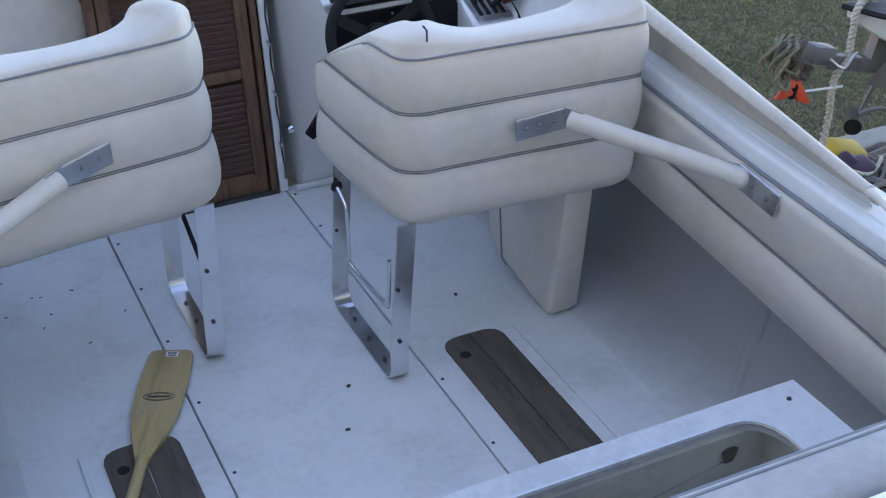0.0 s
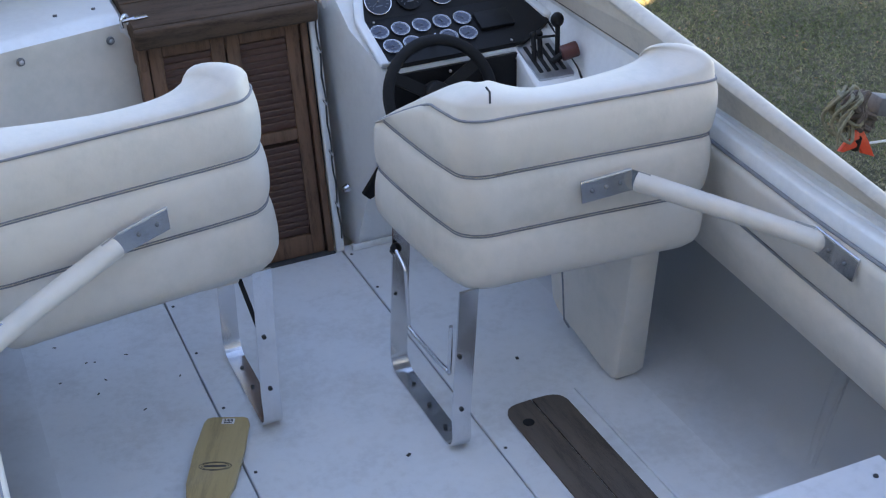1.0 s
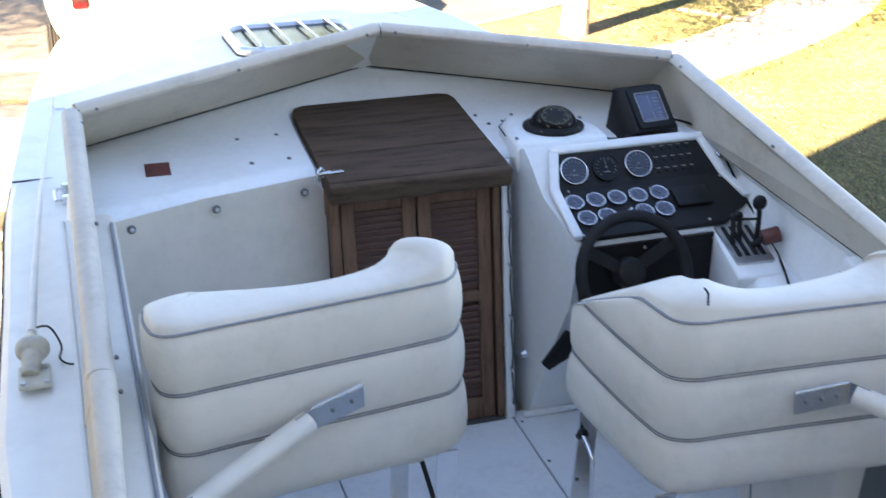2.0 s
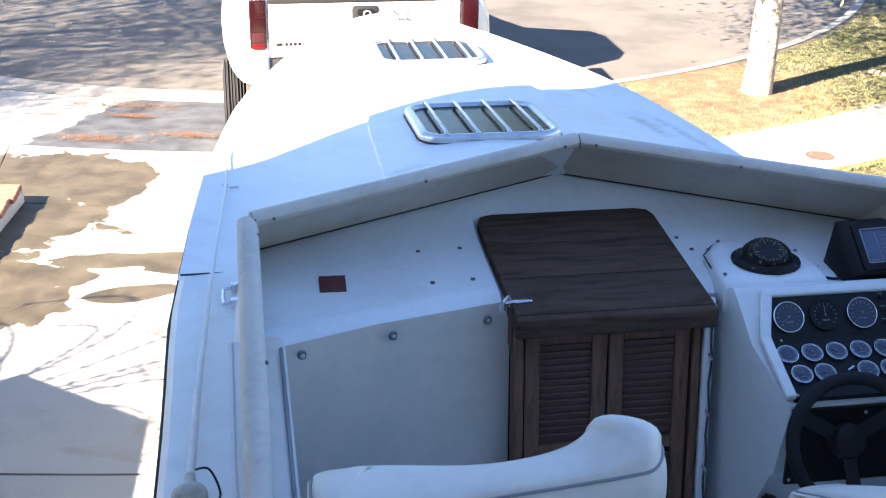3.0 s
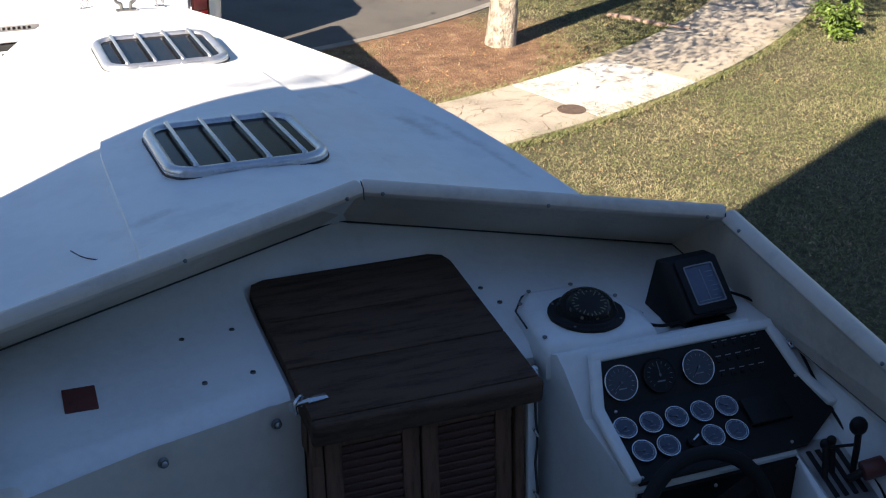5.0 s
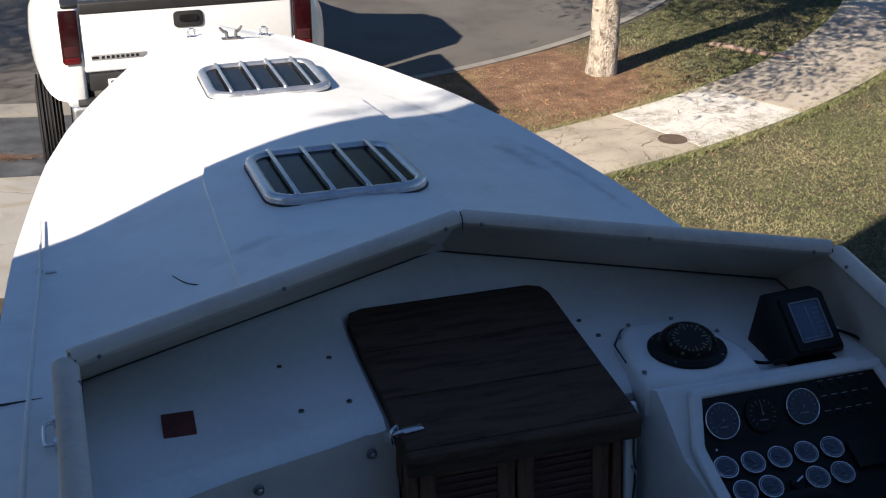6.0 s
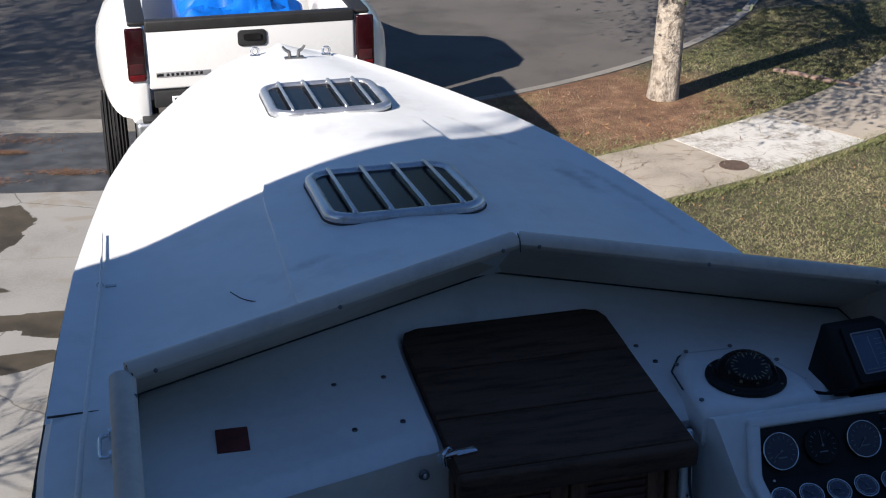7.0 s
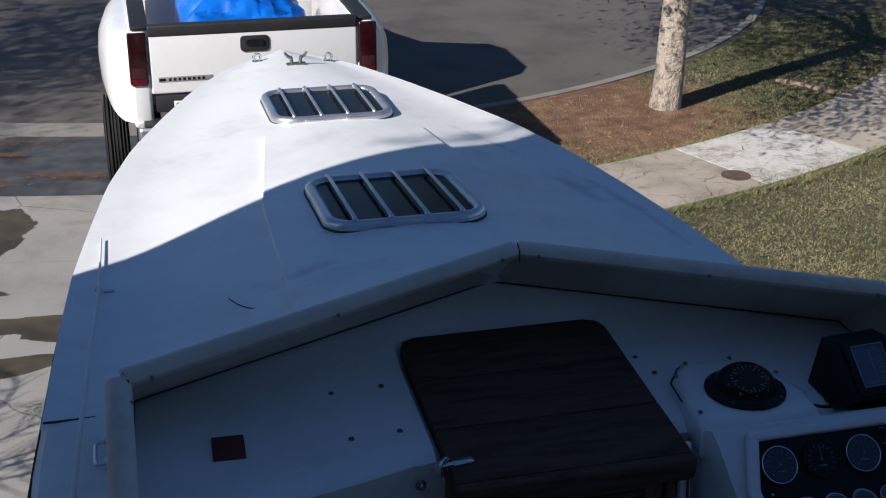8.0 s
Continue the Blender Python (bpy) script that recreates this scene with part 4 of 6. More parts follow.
def bracket_arm(parent, p0, p1, q0, q1):
    """A padded strap arm between a plate on the backrest (p0 to p1) and one on the side (q0 to q1)."""
    p0, p1, q0, q1 = map(Vector, (p0, p1, q0, q1))
    padding = tube(smooth_path([p1 + (q0 - p1) * 0.03, p1 + (q0 - p1) * 0.3, p1 + (q0 - p1) * 0.7, q0 + (q1 - q0) * 0.10], 5), 0.0275, 14, flat=0.9, taper=0.026)
    ball(q0 + (q1 - q0) * 0.10, 0.0255, bm=padding, u=14, v=10)
    part("arm", padding, VINYL, parent, "cream vinyl padded arm")
    for a, b, far in ((p0, p1, q0), (q1, q0, p1)):
        bend = b + (far - b).normalized() * 0.05
        plate = part("arm_plate", strap([a, a + (b - a) * 0.5, b, bend], 0.052, 0.006, (0, 0.15, 1) if a is p0 else (0.25, 0, 1)), ARMPLATE, parent, "polished metal arm plate")
        edge = Vector((0, 0.15, 1) if a is p0 else (0.25, 0, 1)).normalized() * 0.025
        part("rolled_edge", tube([a + edge, a + (b - a) * 0.5 + edge, b + edge], 0.0045, 8), CHROME, plate, "bright rolled edge")
        for t in (0.2, 0.48, 0.76) if p0.x > 0 and a is p0 else (0.24, 0.62):
            p = a + (b - a) * t
            part("screw", ball(p + Vector((0, -0.003, 0)) if a is p0 else p + Vector((-0.003 * (1 if p.x > 0 else -1), 0, 0)), 0.0055, u=8, v=5), GREYBOLT, plate)


def leg_loop(parent, x, y_front, y_rear, z1, lean=0.0):
    pts = [(x + lean * z1, y_front, z1 + 0.02), (x, y_front, 0.06)]
    pts += [(x, y_front - 0.05 + 0.05 * cos(a), 0.055 - 0.05 * sin(a)) for a in (0.3, 0.7, 1.1, 1.57)]
    pts += [(x, y_rear + 0.05 - 0.05 * sin(a), 0.055 - 0.05 * cos(a)) for a in (0.0, 0.5, 0.9, 1.3, 1.57)]
    pts += [(x, y_rear, 0.12), (x + lean * z1, y_rear, z1 + 0.02)]
    leg = part("leg", strap(pts, 0.05, 0.008, (1, 0, 0)), CHROME, parent, "bent flat aluminium bar leg", angle=30)
    for y, z in ((y_front, 0.38), (y_front, 0.25), (y_rear, 0.30), (y_rear, 0.14)):
        part("screw", cyl((x, y - 0.004 - 0.004 * (y == y_rear), z), (x, y + 0.008, z), 0.006, seg=8), SEAM, leg)
    for k in (0.25, 0.5, 0.75):
        part("screw", cyl((x, y_front + (y_rear - y_front) * k, 0.006), (x, y_front + (y_rear - y_front) * k, 0.014), 0.006, seg=8), SEAM, leg)
    return leg


def top_helm(s):
    hump = 0.024 + 0.034 * math.exp(-((s - 0.36) / 0.09) ** 2) + 0.046 * math.exp(-((s - 0.86) / 0.09) ** 2)
    fall = 0.17 * max(0, 1 - s / 0.24) ** 1.1
    fall += 0.055 * max(0, (s - 0.88) / 0.12) ** 1.6
    return 0.447 - fall, hump * (1 - 0.6 * max(0, 1 - s / 0.2))


helm_seat = thing("helm_chair", "cream vinyl helm seat with grey piping and a torn top", "boat seat", group="pair of cockpit seats")
barrel_back([(0.180, -0.66), (0.182, -0.78), (0.192, -0.94), (0.205, -1.06), (0.222, -1.130), (0.275, -1.166), (0.36, -1.172), (0.56, -1.184), (0.79, -1.200), (0.872, -1.203), (0.905, -1.185), (0.915, -1.13), (0.912, -1.02), (0.902, -0.95)],
            top_helm, 0.466, 0.13, helm_seat, 1, 0.447, (0.352, 0.692), ((0.76, 0.75),), lambda x, v: -0.055 * (1 - v) * max(0.0, (x - 0.55) / 0.35))
part("cushion", box((0.60, 0.34, 0.13), (0.535, -0.88, 0.53), 0.035, 4), VINYL, helm_seat)
part("seat_pan", box((0.54, 0.30, 0.03), (0.56, -0.93, 0.462), 0.01), VINYL, helm_seat)
leg_loop(helm_seat, 0.200, -0.715, -1.150, 0.460, 0.07)
stay = part("stay_rod", tube(smooth_path([(0.200, -0.745, 0.40), (0.200, -0.80, 0.375), (0.200, -0.81, 0.34), (0.200, -0.81, 0.215), (0.200, -0.83, 0.19), (0.200, -1.06, 0.205), (0.200, -1.085, 0.225), (0.200, -1.105, 0.36)], 5), 0.006, 8), CHROME, helm_seat, "thin bent metal stay rod")
part("knob", ball((0.203, -0.735, 0.40), 0.016, u=10, v=7), BLACK, stay)
# upholstered support under the outboard end
support = part("side_support", prism([(-0.62, 0.46), (-1.125, 0.46), (-1.07, 0.03), (-1.04, 0.0), (-0.98, 0.0), (-0.72, 0.05), (-0.68, 0.08)], 0.705, 0.80,
                                     m=Matrix(((0, 0, 1, 0), (1, 0, 0, 0), (0, 1, 0, 0), (0, 0, 0, 1))), bevel=0.02), VINYL, helm_seat, "cream vinyl side support panel")
part("piping", tube([(0.704, -0.735, 0.45), (0.704, -0.77, 0.05), (0.704, -0.80, 0.04)], 0.003, 6), PIPING, support)
tear = part("tear", strap([(0.300, -1.146, 0.952), (0.305, -1.135, 0.975), (0.300, -1.125, 0.985)], 0.004, 0.003, (1, 0, 0)), SEAM, helm_seat, "small dark tear in the vinyl")
bracket_arm(helm_seat, (0.510, -1.200, 0.700), (0.640, -1.214, 0.714), (0.918, -1.555, 0.648), (0.922, -1.70, 0.632))


def top_passenger(s):
    hump = 0.018 + 0.052 * math.exp(-((s - 0.84) / 0.10) ** 2) + 0.016 * math.exp(-((s - 0.16) / 0.12) ** 2)
    fall = 0.05 * max(0, (s - 0.88) / 0.12) ** 1.5 + 0.045 * max(0, 1 - s / 0.12) ** 1.6
    return 0.463 - fall, hump


passenger_seat = thing("passenger_chair", "cream vinyl passenger seat with grey piping on bar legs", "boat seat", group="pair of cockpit seats")
barrel_back([(-0.885, -0.70), (-0.893, -0.80), (-0.892, -0.87), (-0.872, -0.925), (-0.825, -0.945), (-0.74, -0.935), (-0.52, -0.905), (-0.25, -0.868), (-0.178, -0.845), (-0.138, -0.78), (-0.130, -0.70), (-0.132, -0.62)],
            top_passenger, 0.482, 0.13, passenger_seat, 1, 0.463, (0.380, 0.695), ((0.29, 0.75), (0.76, 0.35)), lambda x, v: 0.04 * (1 - v) * max(0.0, (-0.55 - x) / 0.35))
part("cushion", box((0.60, 0.34, 0.13), (-0.52, -0.62, 0.54), 0.035, 4), VINYL, passenger_seat)
part("seat_pan", box((0.54, 0.30, 0.03), (-0.52, -0.68, 0.475), 0.01), VINYL, passenger_seat)
leg_loop(passenger_seat, -0.212, -0.42, -0.842, 0.472, 0.03)
part("brace", strap([(-0.21, -0.50, 0.47), (-0.212, -0.56, 0.40), (-0.212, -0.83, 0.28)], 0.012, 0.004, (1, 0, 0)), BLACK, passenger_seat)
bracket_arm(passenger_seat, (-0.418, -0.919, 0.728), (-0.538, -0.936, 0.698), (-0.875, -1.125, 0.625), (-0.905, -1.22, 0.585))

# ---------------------------------------------------------------- helm console
console = thing("helm_console", "white moulded helm console with a black instrument panel", "console")
# profile in y and z, swept across; the port side face leans
prof = [(0.20, 0.80), (0.125, 0.838), (0.098, 0.890), (0.078, 0.897), (0.052, 0.872), (-0.030, 0.775), (-0.215, 0.690), (-0.215, 0.655), (-0.175, 0.46), (-0.165, 0.45), (0.0, 0.06), (0.015, 0.0), (0.20, 0.0)]
bm = bmesh.new()
sides = []
for x_hi, x_lo in ((0.395, 0.325), (0.86, 0.90)):
    sides.append([bm.verts.new((x_lo + (x_hi - x_lo) * min(1, max(0, (0.10 - y) / 0.3)) if x_hi < 0.6 else x_hi, y, z)) for y, z in prof])
for k in range(len(prof)):
    j = (k + 1) % len(prof)
    bm.faces.new((sides[0][k], sides[0][j], sides[1][j], sides[1][k]))
bm.faces.new(sides[0][::-1])
bm.faces.new(sides[1])
part("body", bm, GELCOAT, console, angle=25)
# raised pod under the compass
pod = [(0.315, 0.10), (0.62, 0.10), (0.635, 0.20), (0.60, 0.33), (0.53, 0.395), (0.39, 0.40), (0.34, 0.33)]
part("compass_pod", prism(pod, 0.80, 0.905, bevel=0.026), GELCOAT, console, angle=50)
part("pod_sealant", tube([(x, y, 0.886) for x, y in ((0.328, 0.24), (0.338, 0.33), (0.344, 0.338), (0.384, 0.394), (0.394, 0.401), (0.528, 0.396), (0.536, 0.391), (0.602, 0.330), (0.637, 0.21))], 0.0024, 6), SEAM, console, "black sealant line")
for x, y in ((0.335, 0.155), (0.35, 0.33), (0.40, 0.385), (0.52, 0.385), (0.60, 0.29)):
    part("screw", ball((x, y, 0.905), 0.0065, u=8, v=5, scale=(1, 1, 0.6)), GREYBOLT, console)

# two planes of the black panel: upper (steep) and lower (flat)
U0, U1 = Vector((0, 0.050, 0.880)), Vector((0, -0.028, 0.788))
L0, L1 = Vector((0, -0.030, 0.786)), Vector((0, -0.212, 0.704))


def plane(p0, p1):
    """A set of axes on a panel plane: x across, y up the slope, z out of it."""
    v = (p0 - p1).normalized()
    n = Vector((1, 0, 0)).cross(v)
    return Matrix(((1, v.x, n.x, p1.x), (0, v.y, n.y, p1.y), (0, v.z, n.z, p1.z), (0, 0, 0, 1)))


MU, ML = plane(U0, U1), plane(L0, L1)
hu, hl = (U0 - U1).length, (L0 - L1).length
upper = part("upper_panel", prism([(0.402, 0.0), (0.935, 0.0), (0.888, hu), (0.424, hu)], -0.01, 0.008, m=MU), BLACK, console, "black instrument panel")
lower = part("lower_panel", prism([(0.408, 0.0), (0.862, 0.0), (0.978, hl * 0.36), (0.935, hl), (0.402, hl)], -0.01, 0.008, m=ML), BLACK, console, "black instrument panel")
# white rim round the panel, standing proud
def soft(bm, r=0.007):
    """Rounds the edges of a moulded bar."""
    bmesh.ops.bevel(bm, geom=bm.edges[:], offset=r, segments=3, affect="EDGES", profile=0.5, clamp_overlap=True)
    return bm



rim = [MU @ Vector((0.395, -0.004, 0.006)), MU @ Vector((0.414, hu + 0.006, 0.006)), MU @ Vector((0.897, hu + 0.006, 0.006)), MU @ Vector((0.948, -0.004, 0.006))]
part("panel_rim", soft(strap([ML @ Vector((0.395, 0.0, 0.010)), ML @ Vector((0.388, hl, 0.010)), rim[1]], 0.03, 0.022, (1, 0.0, 0.0))), GELCOAT, console)
part("panel_rim", soft(strap([rim[1] + Vector((-0.014, 0, 0)), rim[2] + Vector((0.014, 0, 0))], 0.026, 0.022, (0, 0.7, 0.6))), GELCOAT, console)
part("panel_rim", soft(strap([rim[2], rim[3], ML @ Vector((0.982, hl * 0.42, 0.010))], 0.03, 0.022, (1, 0.0, 0.0))), GELCOAT, console)

FACE = material("dark gauge face", (0.016, 0.021, 0.036), 0.16, vary=0.15, scale=40, coat=0.35, bump=0)
SMALLFACE = material("grey-blue gauge face", (0.050, 0.064, 0.105), 0.18, vary=0.2, scale=60, coat=0.4, bump=0)
DARKFACE = material("black gauge face", (0.010, 0.010, 0.011), 0.25, vary=0.3, scale=40, spec=0.2)
MARK = material("white gauge marks", (0.75, 0.76, 0.78), 0.5)
GREYMARK = material("faded grey legend", (0.28, 0.28, 0.29), 0.5)
DIALMARK = material("pale gauge marks", (0.17, 0.19, 0.22), 0.5)
TRACE = material("pale screen traces", (0.24, 0.27, 0.33), 0.5)


def gauge(parent, m, x, y, r, face, mark, chrome, needle):
    g = part("gauge", cyl((0, 0, 0), (0, 0, 0.010), r * 0.97, seg=28), face, parent)
    g.matrix_basis = m @ Matrix.Translation((x, y, 0.006))
    part("bezel", tube([(r * cos(a * pi / 16), r * sin(a * pi / 16), 0.010) for a in range(32)], r * 0.042 if r > 0.04 else r * 0.06, 8, True), chrome, g)
    if r < 0.04:
        part("inner_ring", tube([(r * 0.83 * cos(a * pi / 12), r * 0.83 * sin(a * pi / 12), 0.0105) for a in range(24)], r * 0.025, 6, True), chrome, g)
    bm = bmesh.new()
    for k in range(13 if r > 0.04 else 7):
        a = radians(-45 + 270 * k / (12 if r > 0.04 else 6))
        box((r * 0.17, r * 0.028, 0.001), (r * 0.72, 0, 0.0108), m=pose(0, 0, 0, 0, 0, math.degrees(a)), bm=bm)
    part("scale_marks", bm, mark, g)
    box_bm = box((r * 0.75, r * 0.03, 0.0015), (r * 0.25, 0, 0.0118), m=pose(0, 0, 0, 0, 0, needle))
    cyl((0, 0, 0.010), (0, 0, 0.014), r * 0.07, seg=10, bm=box_bm)
    part("needle", box_bm, mark, g)
    part("lettering", box((r * 0.5, r * 0.07, 0.0008), (0, -r * 0.35, 0.0107)), mark, g)
    return g


gy = hu * 0.46
for x, f, k, c, nd in ((0.470, FACE, DIALMARK, CHROME, 215), (0.574, DARKFACE, DIALMARK, BLACK, 90), (0.681, FACE, DIALMARK, CHROME, 230)):
    gauge(upper, MU, x - 0.008, gy, 0.042, f, k, c, nd)
for i in range(5):
    gauge(lower, ML, 0.430 + 0.0687 * i, hl * 0.70, 0.028, SMALLFACE, DIALMARK, CHROME, (200, 140, 160, 120, 150)[i])
for x in (0.447, 0.512, 0.632, 0.697):
    gauge(lower, ML, x, hl * 0.36, 0.028, SMALLFACE, DIALMARK, CHROME, 130 + x * 100)
key = part("ignition", cyl((0, 0, 0), (0, 0, 0.014), 0.017, 0.015, 16), BLACK, lower)
key.matrix_basis = ML @ Matrix.Translation((0.575, hl * 0.33, 0.006))
part("key", box((0.024, 0.005, 0.02), (0, 0, 0.022), 0.002, m=pose(0, 0, 0, 0, 0, 30)), CHROME, key)
for r in range(3):
    for c in range(5):
        sw = part("switch", box((0.012, 0.010, 0.006), (0, 0, 0.003), 0.002), BLACK, upper)
        sw.matrix_basis = MU @ Matrix.Translation((0.738 + 0.028 * c, 0.025 + 0.036 * r, 0.006))
        part("legend", box((0.015, 0.0020, 0.001), (0, 0.011, 0.0026)), GREYMARK, sw)
part("glove_box", box((0.115, 0.075, 0.016), (0.80, hl * 0.55, 0.014), 0.004, 2, m=ML), BLACK, lower, "black plastic compartment lid")
for x, y in ((0.415, hl * 0.05), (0.82, hl * 0.06), (0.93, hl * 0.92), (0.43, hl * 0.95)):
    part("screw", ball(ML @ Vector((x, y, 0.009)), 0.0045, u=8, v=5), DULLMETAL, lower)
# black front board that carries the wheel
front = part("front_board", prism([(0.400, 0.46), (0.835, 0.46), (0.835, 0.682), (0.400, 0.682)], -0.006, 0.006, m=Matrix(((1, 0, 0, 0), (0, 0, -1, -0.222), (0, 1, 0, 0), (0, 0, 0, 1)))), BLACK, console, "black front board")
for x, z in ((0.41, 0.665), (0.41, 0.475), (0.825, 0.665), (0.6, 0.665)):
    part("screw", ball((x, -0.229, z), 0.005, u=8, v=5), DULLMETAL, front)
part("foot_lever", prism([(0.0, 0.0), (0.075, 0.10), (0.10, 0.09), (0.10, 0.02), (0.02, -0.02)], -0.012, 0.012, m=Matrix(((1, 0, 0, 0.315), (0, 0, -1, -0.16), (0, 1, 0, 0.285), (0, 0, 0, 1))), bevel=0.003), BLACK, console, "black plastic lever under the console")
part("floor_trim", box((0.56, 0.012, 0.02), (0.60, 0.0, 0.012), 0.003), GELCOAT, console)
part("side_latch", cyl((0.325, 0.02, 0.225), (0.310, 0.015, 0.225), 0.016, 0.010, 14), CHROME, console, "round chrome push latch")

# steering wheel
wheel = thing("steering_wheel", "thick black padded steering wheel on the console", "steering wheel", pose(0.53, -0.315, 0.630, 66))
R = 0.165
part("rim", tube([(R * cos(a * pi / 24), R * sin(a * pi / 24), 0) for a in range(48)], 0.0175, 12, True), RUBBER, wheel)
for a in (30, 150, 270):
    part("spoke", strap([(R * 0.95 * cos(radians(a)), R * 0.95 * sin(radians(a)), 0), (0.05 * cos(radians(a)), 0.05 * sin(radians(a)), -0.03), (0, 0, -0.03)], 0.036, 0.008, (-sin(radians(a)), cos(radians(a)), 0)), BLACK, wheel)
part("hub", cyl((0, 0, -0.05), (0, 0, -0.01), 0.05, 0.042, 20, bevel=0.006), BLACK, wheel)
part("column", cyl((0, 0, -0.12), (0, 0, -0.045), 0.035), BLACK, wheel)

# compass
compass = thing("compass", "black flush-mount compass with a clear dome", "compass", pose(0.481, 0.222, 0.905))
CLEAR = material("clear dome", (0.95, 0.95, 0.93), 0.03, vary=0.02, bump=0, rough_vary=0.01)
CLEAR.node_tree.nodes["Principled BSDF"].inputs["Transmission Weight"].default_value = 1.0
CLEAR.node_tree.nodes["Principled BSDF"].inputs["IOR"].default_value = 1.2
part("flange", prism(rounded(0.194, 0.194, 0.0965, 8), 0, 0.010, bevel=0.003), BLACK, compass)
part("collar", cyl((0, 0, 0.008), (0, 0, 0.015), 0.082, 0.076, 28), BLACK, compass)
bm = bmesh.new()
bmesh.ops.create_uvsphere(bm, u_segments=28, v_segments=16, radius=0.069, matrix=Matrix.Translation((0, 0, 0.012)) @ Matrix.Diagonal((1.08, 1.08, 0.80, 1)))
dome = part("dome", bm, CLEAR, compass, "clear glossy dome")
dome.visible_shadow = False
card = part("card", cyl((0, 0, 0.014), (0, 0, 0.031), 0.051, 0.043, 28), BLACK, compass, "dark floating compass card")
card.matrix_basis = pose(0, -0.004, 0.004, 14)
bm = bmesh.new()
for k in range(24):
    long = k % 3 == 0
    box((0.013 if long else 0.006, 0.0022, 0.0008), (0.0335 if long else 0.038, 0, 0.0314), m=pose(0, 0, 0, 0, 0, 15 * k), bm=bm)
    if long:
        box((0.0012, 0.007, 0.010), (0.0475, 0, 0.0225), m=pose(0, 0, 0, 0, 0, 15 * k), bm=bm)
part("card_marks", bm, material("aged ivory marks", (0.26, 0.24, 0.16), 0.5), card)
for k in range(4):
    part("screw", ball((0.089 * cos(pi / 4 + k * pi / 2), 0.089 * sin(pi / 4 + k * pi / 2), 0.009), 0.004, u=8, v=5), GREYBOLT, compass)

# fish finder
ff = thing("fish_finder", "black fish finder with a dark blue screen on the dash", "fish finder", pose(0.800, 0.198, 0.846, 0, 0, 4.4))
SCREEN = material("blue-grey lcd screen", (0.075, 0.095, 0.16), 0.12, vary=0.12, scale=30, coat=0.6, bump=0)
bm = bmesh.new()
v = [bm.verts.new(q) for q in ((-0.105, -0.020, 0.004), (0.105, -0.020, 0.004), (0.10, 0.11, 0.004), (-0.095, 0.115, 0.004),
                               (-0.072, -0.060, 0.044), (0.072, -0.060, 0.044), (0.068, 0.058, 0.150), (-0.068, 0.058, 0.150), (0.062, 0.092, 0.148), (-0.088, 0.092, 0.148))]
for f in ((3, 2, 1, 0), (0, 1, 5, 4), (4, 5, 6, 7), (7, 6, 8, 9), (1, 2, 8, 6, 5), (2, 3, 9, 8), (3, 0, 4, 7, 9)):
    bm.faces.new([v[k] for k in f])
bmesh.ops.bevel(bm, geom=bm.edges[:], offset=0.006, segments=2, affect="EDGES", profile=0.5)
part("body", bm, BLACK, ff)
tilt = pose(0, 0, 0.098, 42)
part("bezel", ring_frame(rounded(0.126, 0.148, 0.010, 3), rounded(0.084, 0.102, 0.004, 3), -0.004, 0.010, m=tilt), BLACK, ff)
part("inner_trim", ring_frame(rounded(0.090, 0.108, 0.005, 3), rounded(0.083, 0.101, 0.003, 3), 0.002, 0.011, m=tilt), PIPING, ff)
screen = part("screen", prism(rounded(0.086, 0.104, 0.003, 3), -0.002, 0.006, m=tilt), SCREEN, ff, "dark blue lcd screen with pale traces")
bm = bmesh.new()
for k in range(6):
    box((0.012 + 0.006 * ((k * 7) % 3), 0.0014, 0.0006), (0.022 + 0.003 * (k % 3), -0.034 + 0.013 * k, 0.0065), m=tilt, bm=bm)
box((0.003, 0.082, 0.0006), (0.002, 0, 0.0066), m=tilt, bm=bm)
box((0.066, 0.002, 0.0006), (0, -0.043, 0.0066), m=tilt, bm=bm)
part("traces", bm, TRACE, screen)
part("bracket", box((0.12, 0.13, 0.020), (0, 0.012, 0.004), 0.004), BLACK, ff)
for sx in (-1, 1):
    part("side_knob", cyl((sx * 0.064, 0.055, 0.07), (sx * 0.082, 0.055, 0.07), 0.013, seg=12, bevel=0.003), BLACK, ff)
part("cable", tube(smooth_path([(-0.06, -0.03, 0.022), (-0.10, -0.035, 0.028), (-0.13, -0.01, 0.014), (-0.165, 0.03, 0.012)]), 0.0042, 6), BLACK, ff)

# engine controls
control = thing("engine_control", "white engine control box with black levers and a red knob", "control lever", pose(0.893, -0.275, 0.674, 15, 0, -4))
part("housing", prism([(-0.085, -0.175), (0.085, -0.175), (0.085, 0.14), (-0.065, 0.14)], -0.20, 0.0, bevel=0.010), GELCOAT, control, angle=50)
plate = part("slot_plate", prism(rounded(0.118, 0.20, 0.008, 3, -0.006, -0.02), -0.002, 0.008), DULLMETAL, control, "brushed metal slot plate")
for k in range(4):
    part("slot", box((0.013, 0.14, 0.006), (-0.044 + 0.025 * k, -0.02, 0.0085), 0.002), BLACK, plate)
for x, y, h, top in ((-0.044, 0.0, 0.070, 0), (-0.019, 0.01, 0.065, 0), (0.031, 0.0, 0.115, 1)):
    lev = part("lever", tube(smooth_path([(x, y - 0.03, 0.006), (x + 0.004, y - 0.008, h * 0.6), (x + 0.008, y + 0.015, h)]), 0.008, 8), BLACK, control)
    part("grip", ball((x + 0.008, y + 0.017, h), 0.021 if top else 0.012, scale=(1, 1, 1.15)), BLACK, lev)
red = part("trim_lever", tube([(0.006, -0.05, 0.012), (0.040, -0.055, 0.042)], 0.010, 8), BLACK, control)
